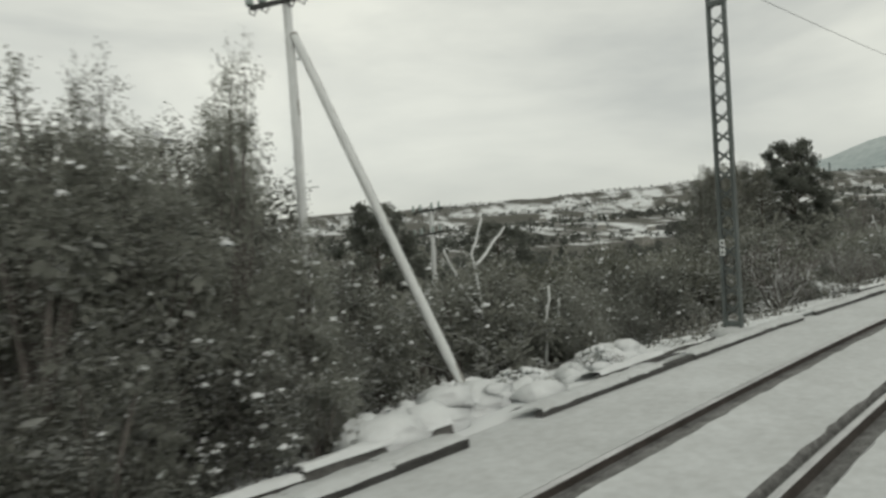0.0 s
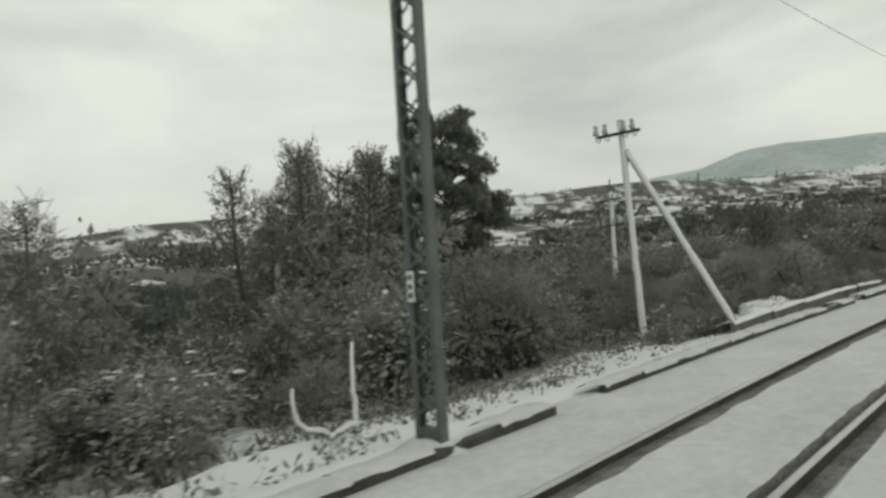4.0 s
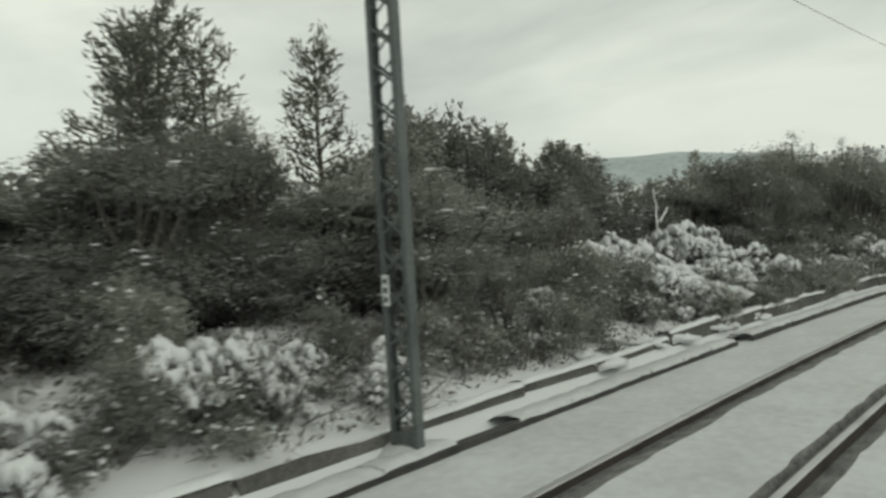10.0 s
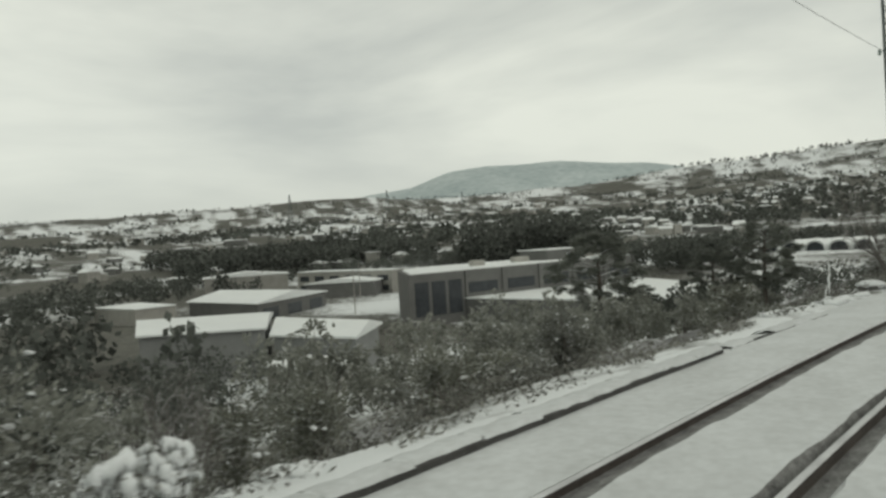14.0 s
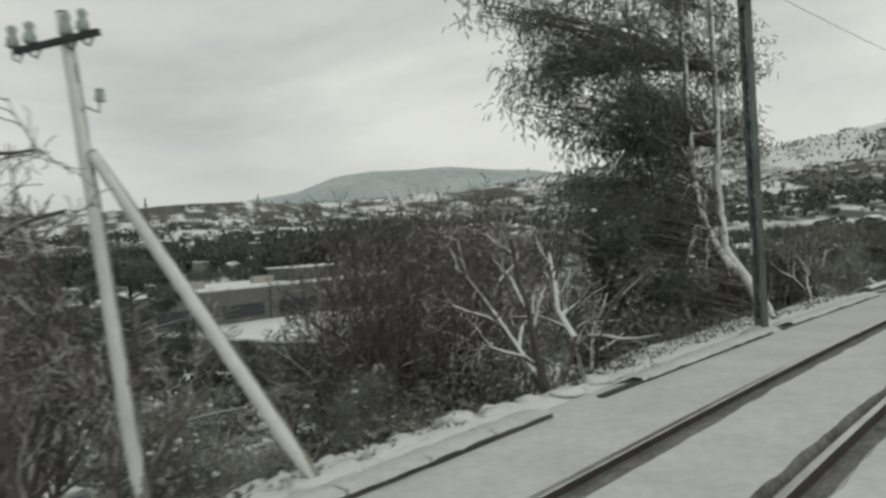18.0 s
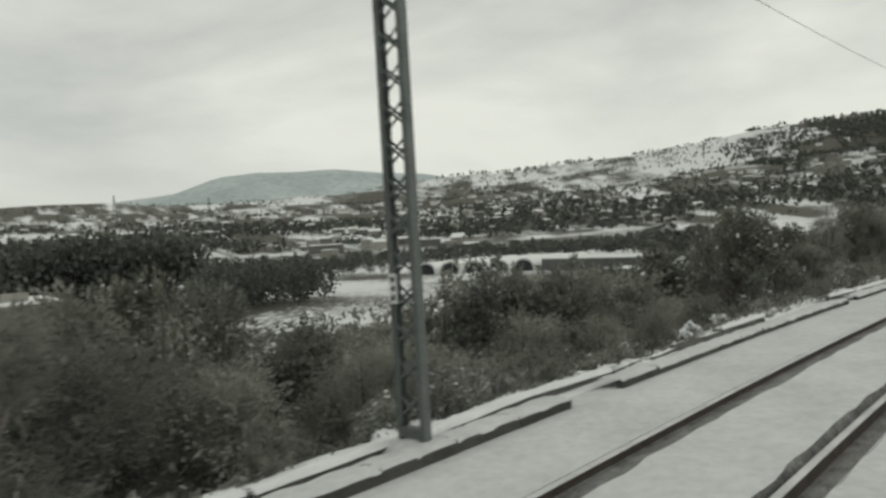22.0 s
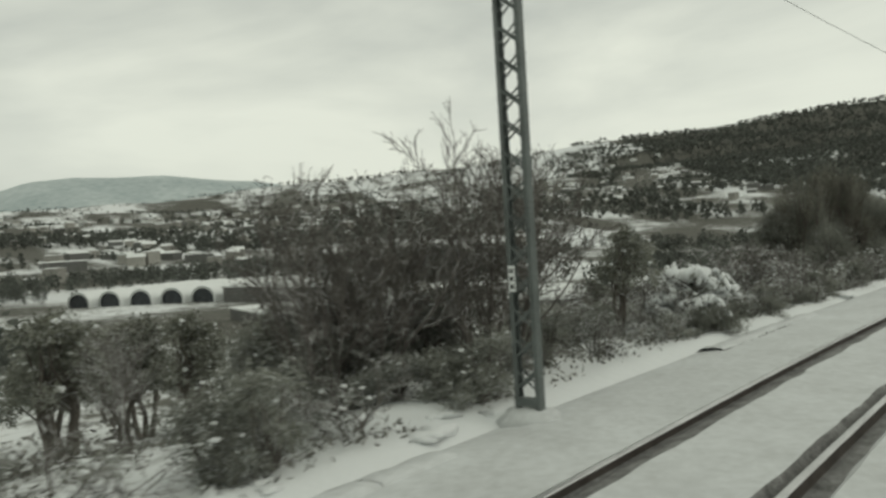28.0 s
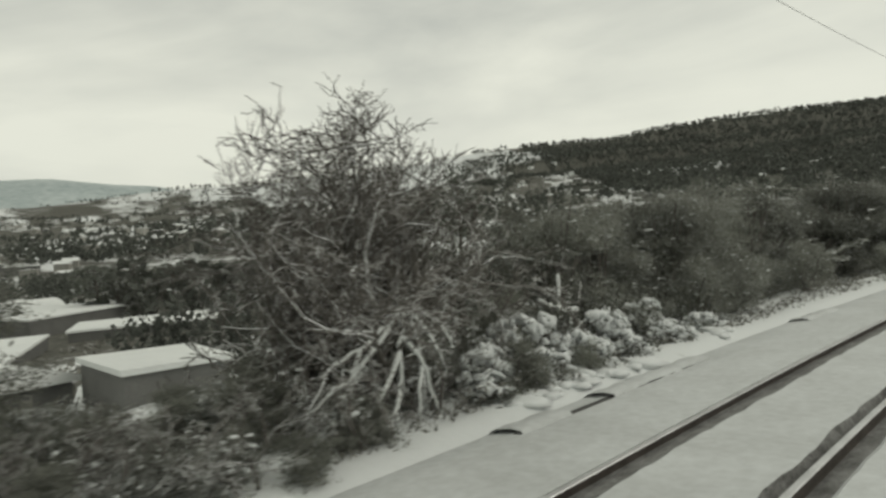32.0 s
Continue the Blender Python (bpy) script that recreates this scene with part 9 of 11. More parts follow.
def gable_roof(c, z, ridge, over=0.4):
    """A snow-laden gable roof on four corners; the ridge runs between the middles of the edges 0-1 and 2-3."""
    g = grown(c, over)
    p = [at(s, l, z) for s, l in g]
    a, b = (p[0] + p[1]) / 2 + Vector((0, 0, ridge)), (p[2] + p[3]) / 2 + Vector((0, 0, ridge))
    up = Vector((0, 0, 0.22))
    v = p + [a, b] + [q + up for q in p] + [a + up, b + up]
    return Shape().add(v, [(0, 4, 5, 3), (1, 2, 5, 4), (6, 9, 11, 10), (7, 10, 11, 8), (0, 6, 10, 4), (1, 4, 10, 7), (2, 8, 11, 5), (3, 5, 11, 9), (0, 3, 9, 6), (1, 7, 8, 2), (0, 1, 4), (2, 3, 5)])


def house_at(corners, z0, z1, label, wall=None, ridge=0.0, rows=(), name="house", roof_mat=None, cat="house"):
    """A building on four corners, with rows of windows (edge, count, sill, head)."""
    ob = thing(name, label, cat)
    part("wall", mesh_of("wall", prism(corners, z0, z1), wall or WALL_PALE), ob)
    if ridge:
        part("roof", mesh_of("roof", gable_roof(corners, z1, ridge), roof_mat or ROOF_SNOW), ob, "snow-covered roof")
    else:
        part("roof", mesh_of("roof", prism(grown(corners, 0.25), z1, z1 + 0.25), roof_mat or ROOF_SNOW), ob, "flat snow-covered roof")
    n = len(corners)
    for edge, count, sill, top in rows:
        a, b = corners[edge], corners[(edge + 1) % n]
        for k in range(count):
            part("window", mesh_of("window", panel_on(a, b, (k + 0.2) / count, (k + 0.8) / count, sill, top, 0.02), GLASS_AND_SHADE), ob)
            part("window", mesh_of("window", panel_on(b, a, (k + 0.2) / count, (k + 0.8) / count, sill, top, 0.02), GLASS_AND_SHADE), ob)
    return ob


# the white-roofed storage halls
house_at([(165.0, 54.0), (171.6, 62.0), (170.0, 80.0), (162.6, 64.2)], -11.2, -6.5, "grey storage hall with a smooth snow-covered roof", SHED, 0.9, (), "storage_hall", cat="hall")
house_at([(162.6, 66.0), (169.5, 82.0), (160.0, 92.0), (155.0, 74.0)], -11.2, -5.9, "second grey storage hall under thick snow", SHED, 0.8, (), "storage_hall", cat="hall")
house_at([(160.2, 50.5), (164.2, 53.0), (162.4, 60.0), (158.8, 57.0)], -11.2, -8.2, "low annexe with a snowy roof beside the storage hall", WALL_PALE, 0.4, (), "annexe", cat="hall")

# the long works with a snow-covered lower deck
works = thing("works_building", "long grey works building with window bands above a snowy deck", "factory")
deck = [(200.0, 65.0), (205.0, 55.0), (220.5, 60.2), (227.5, 92.8), (196.0, 87.0)]
part("lower_storey", mesh_of("lower_storey", prism(deck, -12.5, -7.5), WALL_GREY), works)
part("snowy_deck", mesh_of("snowy_deck", prism(grown(deck, 0.1), -7.5, -7.25), ROOF_SNOW), works, "flat deck under smooth snow")
upper = [(188.0, 86.8), (196.0, 87.2), (227.5, 92.9), (229.0, 112.0), (200.0, 112.0), (195.0, 106.0)]
part("upper_storey", mesh_of("upper_storey", prism(upper, -12.0, -2.9), WALL_GREY), works)
part("roof", mesh_of("roof", prism(grown(upper, -0.6), -3.0, -2.75), ROOF_SNOW), works, "flat roof under snow")
for k in range(5):
    part("window_band", mesh_of("window_band", panel_on((196.0, 87.2), (227.5, 92.9), 0.02 + k * 0.2, 0.165 + k * 0.2, -6.6, -4.9, 0.03), GLASS_AND_SHADE), works)
for k in range(6):
    part("pilaster", mesh_of("pilaster", panel_on((196.0, 87.2), (227.5, 92.9), max(0.002, k * 0.2 - 0.012), min(0.998, k * 0.2 + 0.012), -7.3, -2.9, 0.15, 0.3), WALL_GREY), works)
for k in range(3):
    part("window_band", mesh_of("window_band", panel_on((188.0, 86.8), (196.0, 87.2), 0.1 + k * 0.3, 0.34 + k * 0.3, -9.5, -4.2, 0.03), GLASS_AND_SHADE), works)
for s, l, w in ((203, 97, 2.4), (211, 99, 3.2), (219, 101, 2.0), (224, 100, 3.0)):
    part("roof_unit", mesh_of("roof_unit", Shape().box(along(s, l, -2.3), w, 1.6, 1.1), WALL_PALE), works)
part("stair_tower", mesh_of("stair_tower", prism([(214, 96), (221, 97.5), (220, 104), (213, 103)], -2.9, -0.9), WALL_GREY), works)
part("tower_roof", mesh_of("tower_roof", prism([(213.8, 95.8), (221.2, 97.3), (220.2, 104.2), (212.8, 103.2)], -0.9, -0.7), ROOF_SNOW), works)
vent = thing("deck_vent", "small dark vent box on the snowy deck", "vent")
part("box", mesh_of("box", Shape().box(along(216.5, 66, -6.75), 0.8, 0.8, 1.0), WALL_GREY), vent)
part("cap", mesh_of("cap", Shape().box(along(216.5, 66, -6.22), 0.95, 0.95, 0.08), IRON), vent)

# smaller works and houses beyond
house_at([(183.3, 130.5), (198.5, 150), (193, 176), (180.5, 158)], -12.2, -8.2, "low workshop with a snowy pitched roof and dark doors", WALL_GREY, 1.5, ((0, 3, -11.8, -9.2),), "workshop", cat="workshop")
house_at([(202, 176), (211, 166), (216, 176), (207, 186)], -12, -7.6, "low shed with a snow-covered roof", WALL_GREY, 1.0, (), "shed", cat="shed")
house_at([(207, 206), (215.5, 170), (219, 174), (211, 210)], -11.6, -5.2, "long pale two-storey office building with a flat snowy roof", WALL_PALE, 0, ((0, 6, -8.0, -6.4), (0, 6, -10.8, -9.2)), "office_building", cat="building")
house_at([(172, 150), (177.5, 152), (176.5, 172), (170, 168)], -12, -8.2, "pale building with a yellow base and a flat roof", WALL_PALE, 0, (), "depot", cat="building")
tagged(new("yellow_panel", mesh_of("yellow_panel", panel_on((177.5, 152), (172, 150), 0.05, 0.95, -11.8, -10.2, 0.1), YELLOW)), "yellow panel on the depot's wall", "panel")
house_at([(196, 236), (210, 232), (212, 246), (198, 250)], -11.5, -6.0, "white-roofed hall among trees", WALL_PALE, 1.4, (), "hall", cat="hall")
house_at([(242, 360), (249, 358), (250, 370), (243, 372)], -10, -2.2, "pale house with a rounded snowy roof", WALL_PALE, 1.6, ((0, 3, -5, -3.4),), "house")
house_at([(60, 150), (67, 158), (63, 172), (56, 164)], -12, -7.0, "cream building with flat snowy roofs in the trees", WALL_PALE, 0, ((0, 3, -9.2, -7.8),), "house")
house_at([(66, 170), (73, 168), (74, 182), (67, 186)], -12, -7.6, "cream low building with a snow-covered roof", WALL_PALE, 0, ((0, 3, -9.6, -8.4),), "house")
house_at([(92, 226), (97, 224), (98, 234), (93, 236)], -12, -6.0, "pale house half hidden by trees", WALL_PALE, 1.2, ((0, 2, -8.6, -7.2),), "house")
house_at([(70, 118), (76, 122), (75, 138), (68, 134)], -12, -8.2, "low grey house with a flat snowy roof", WALL_GREY, 0, ((0, 3, -10.2, -9.0),), "house")
house_at([(68, 84), (73, 88), (72, 98), (67, 95)], -12.5, -9.4, "low shed under snow below the railway", WALL_GREY, 0.8, (), "shed", cat="shed")
house_at([(129, 36), (134, 37), (133.5, 43), (128.5, 42)], -9.5, -5.4, "small grey shed with a snowy roof below the bank", WALL_GREY, 0.7, (), "shed", cat="shed")
chimney = thing("chimney_stack", "thin pale chimney above the cream building", "chimney")
part("stack", mesh_of("stack", Shape().tube([at(64, 160, -12), at(64, 160, -2.6)], [0.5, 0.4], 10), WALL_PALE), chimney)


def tunnel(a, b, half, rise, z):
    """One arched bay of a greenhouse from a to b (s, lat)."""
    pa, pb = at(*a, z), at(*b, z)
    d = (pb - pa).normalized()
    side = Vector((-d.y, d.x, 0))
    n = 10
    shape, ends = Shape(), []
    for p in (pa, pb):
        ring = []
        for k in range(n + 1):
            t = math.pi * k / n
            ring.append(p + side * (half * math.cos(t)) + Vector((0, 0, 1.2 + rise * math.sin(t))))
        ends.append([p + side * half] + ring + [p - side * half])
    m = n + 3
    shape.add(ends[0] + ends[1], [(k, k + 1, k + 1 + m, k + m) for k in range(m - 1)])
    front = Shape()
    for p in ends[:1]:
        inner = [pa + (q - pa) * 0.86 + d * 0.02 for q in p]
        front.add([q + d * 0.02 for q in p] + inner, [(k, k + 1, k + 1 + m, k + m) for k in range(m - 1)])
    # a dark sheet set back in the arch, for the shade inside
    dark = Shape().add([pa + (q - pa) * 0.86 + d * 0.35 for q in ends[0]], [tuple(range(m))])
    return shape, front, dark


house_rng = random.Random(3)
greenhouse = thing("greenhouse", "row of arched greenhouse bays under snow with dark sheets for shade in the ends", "greenhouse")
for k in range(5):
    a, b = (298.0 + 3.1 * k, 166.0 - 5.2 * k), (318.0 + 3.1 * k, 182.0 - 5.2 * k)
    roof, front, dark = tunnel(a, b, 3.3, 2.4, gz(306, 150) - 0.2)
    part("arched_roof", mesh_of("arched_roof", roof, ROOF_SNOW, True), greenhouse, "snow-covered arched film roof")
    part("end_frame", mesh_of("end_frame", front, FILM), greenhouse)
    part("dark_opening", mesh_of("dark_opening", dark, GLASS_AND_SHADE), greenhouse)
house_at([(292.5, 56), (304.5, 57), (315.5, 86), (298, 92)], -8.6, -5.9, "long low greenhouse block with a flat snow-white roof", WALL_GREY, 0, ((0, 5, -8.2, -6.8),), "greenhouse_block", cat="greenhouse")
house_at([(318, 90), (334, 86), (338, 98), (322, 102)], -9, -6.2, "low long shed with a snowy roof", WALL_GREY, 0, (), "shed", cat="shed")
house_at([(302.6, 28.5), (306.6, 28.2), (307.4, 33.5), (303.2, 34.5)], -6.4, -2.5, "brown-grey shed with a thin snowy roof below the line", WALL_GREY, 0, (), "shed", cat="shed")
house_at([(298.6, 34), (303, 35), (302.6, 40), (298, 39.5)], -6.6, -3.3, "shed with a sloping snowy roof below the line", WALL_GREY, 0.9, (), "shed", cat="shed")
house_at([(318, 105), (330, 118), (324, 150), (312, 140)], -9, -5.4, "broad hall with a flat snow-covered roof", WALL_GREY, 0, (), "hall", cat="hall")
house_at([(452, 690), (464, 690), (464, 705), (452, 705)], gz(458, 694) - 1, gz(458, 694) + 4, "long far building with a white roof", WALL_PALE, 0, (), "long_building", cat="building")
house_at([(392, 255), (408, 285), (404, 290), (388, 260)], gz(398, 270) - 1, gz(398, 270) + 4.5, "long pale building with a white roof", WALL_PALE, 0, ((0, 8, gz(398, 270) + 1.4, gz(398, 270) + 2.8),), "long_building", cat="building")


def garden_wall(points, z, h, label):
    wall = thing("garden_wall", label, "wall", "garden walls")
    for a, b in zip(points, points[1:]):
        pa, pb = at(*a, z), at(*b, z)
        part("wall_run", mesh_of("wall_run", Shape().beam(pa, pb, 0.35, h * 2), WALL_GREY), wall)
        part("snow_cap", mesh_of("snow_cap", Shape().beam(pa + Vector((0, 0, h + 0.07)), pb + Vector((0, 0, h + 0.07)), 0.5, 0.15), SNOW), wall)


garden_wall([(248.1, 44.2), (251.8, 51.9), (256.3, 47.5), (259, 52)], -6.2, 0.9, "grey garden wall capped with snow")
garden_wall([(244.5, 41), (250, 35.7), (256.0, 41)], -5.6, 0.8, "low grey wall capped with snow around a yard")
garden_wall([(234, 60), (238.9, 63.9), (244.3, 76.4)], -7.2, 1.0, "grey boundary wall capped with snow")
garden_wall([(179, 24), (190, 25), (201, 27)], -6.2, 0.9, "low grey wall capped with snow below the bank")
garden_wall([(181, 30), (192, 32), (204, 35)], -7.2, 0.9, "grey boundary wall capped with snow")
garden_wall([(284, 38), (297, 41), (312, 50)], -6.0, 0.8, "long grey boundary wall capped with snow")


def lane():
    """The lane at the foot of the bank."""
    rows = [(13.4, 0), (13.9, 0), (16.0, 0), (16.6, 0)]
    v, f = [], []
    for i in range(40):
        s = 138 + i
        for lat, _ in rows:
            v.append(at(s, lat + (s - 150) * 0.03, gz(s, lat + (s - 150) * 0.03) + 0.06))
    for i in range(39):
        for j in range(3):
            a = i * 4 + j
            f.append((a, a + 4, a + 5, a + 1))
    setting("road", mesh_of("road", Shape().add(v, f), TAR), "narrow wet lane below the bank", "road")


lane()


# the town: pale houses with white roofs scattered over the valley
def town_house(k):
    ob = thing("town_house", "small pale house with a snow-white roof in the valley town", "house", "houses of the valley town")
    w, d, h = ((9, 8, 5.5), (13, 9, 4), (8, 8, 7.5), (20, 10, 5))[k]
    part("wall", mesh_of("wall", Shape().box(pose(0, 0, h / 2 - 1), w, d, h + 2), (WALL_PALE, WALL_GREY, WALL_PALE, WALL_GREY)[k]), ob)
    x, y, r = w / 2 + 0.5, d / 2 + 0.5, (2.2, 1.6, 0.5, 0.6)[k]
    v = [(-x, -y, h), (x, -y, h), (x, y, h), (-x, y, h), (-x, 0, h + r), (x, 0, h + r)]
    part("roof", mesh_of("roof", Shape().add(v, [(0, 1, 5, 4), (3, 4, 5, 2), (0, 4, 3), (1, 2, 5), (3, 2, 1, 0)]), ROOF_SNOW), ob)
    return ob


kinds = [None] * 4
spots = []
while len(spots) < 520:
    s, lat = house_rng.uniform(150, 600), 330 + 1000 * house_rng.random() ** 1.1
    if s > 540 and lat > 800 or s > 430 and lat < 520 or float(rough_noise(np.array([s * 3.0]), np.array([lat]), 130, 61)[0]) < -0.12:
        continue
    spots.append((lat, s, house_rng.choice((0, 0, 1, 1, 2, 3)), house_rng.uniform(0, 180), house_rng.uniform(0.6, 0.95)))
spots.sort()
far_walls, far_roofs = Shape(), Shape()
for i, (lat, s, k, turn, size) in enumerate(spots):
    m = Matrix.Translation(at(s, lat, gz(s, lat))) @ pose(0, 0, 0, 0, 0, turn) @ Matrix.Scale(size, 4)
    if kinds[k] is None:
        kinds[k] = town_house(k)
        kinds[k].matrix_basis = m
    elif i < 290:
        copy_thing(kinds[k], Matrix.Identity(4)).matrix_basis = m
    else:
        for me, shape in ((kinds[k].children[0].data, far_walls), (kinds[k].children[1].data, far_roofs)):
            shape.add([m @ v.co for v in me.vertices], [tuple(f.vertices) for f in me.polygons])
tagged(new("far_house_walls", mesh_of("far_house_walls", far_walls, WALL_PALE)), "pale walls of the far houses of the town", "houses", kind="stuff")
tagged(new("far_house_roofs", mesh_of("far_house_roofs", far_roofs, ROOF_SNOW)), "snow-white roofs of the far houses of the town", "houses", kind="stuff")


def pylon(s, lat, h, label):
    """A lattice transmission tower."""
    ob = thing("pylon", label, "pylon", "transmission pylons")
    ob.matrix_basis = along(s, lat, gz(s, lat) - 1)
    for sx in (-1, 1):
        for sy in (-1, 1):
            part("leg", mesh_of("leg", Shape().beam((sx * h * 0.09, sy * h * 0.09, 0), (sx * 0.4, sy * 0.4, h), 0.35, 0.35), MAST), ob)
    brace = Shape()
    for k in range(7):
        z0, z1 = h * k / 7, h * (k + 1) / 7
        w0, w1 = h * 0.09 * (1 - k / 7) + 0.4 * k / 7, h * 0.09 * (1 - (k + 1) / 7) + 0.4 * (k + 1) / 7
        for sy in (-1, 1):
            brace.beam((-w0, sy * w0, z0), (w1, sy * w1, z1), 0.18, 0.18).beam((w0, sy * w0, z0), (-w1, sy * w1, z1), 0.18, 0.18)
    part("bracing", mesh_of("bracing", brace, MAST), ob)["kind"] = "stuff"
    for z, w in ((0.72, 0.17), (0.84, 0.14), (0.95, 0.11)):
        part("crossarm", mesh_of("crossarm", Shape().beam((0, -h * w, h * z), (0, h * w, h * z), 0.4, 0.5), MAST), ob)


pylon(262, 900, 42, "far grey lattice pylon above the valley woods")
pylon(300, 1100, 40, "far grey lattice pylon on the snowy slope")
pylon(330, 1250, 38, "distant grey lattice pylon on the hillside")


# ---- the great pine by the line, fallen limbs and small things ----
def gnarled(run, prng, amount):
    """The run with bends put in between its points."""
    out = [Vector(run[0])]
    for a, b in zip(run, run[1:]):
        a, b = Vector(a), Vector(b)
        for f in (0.33, 0.67):
            out.append(a.lerp(b, f) + Vector((prng.uniform(-1, 1), prng.uniform(-1, 1), prng.uniform(-1, 1))) * amount)
        out.append(b)
    return out


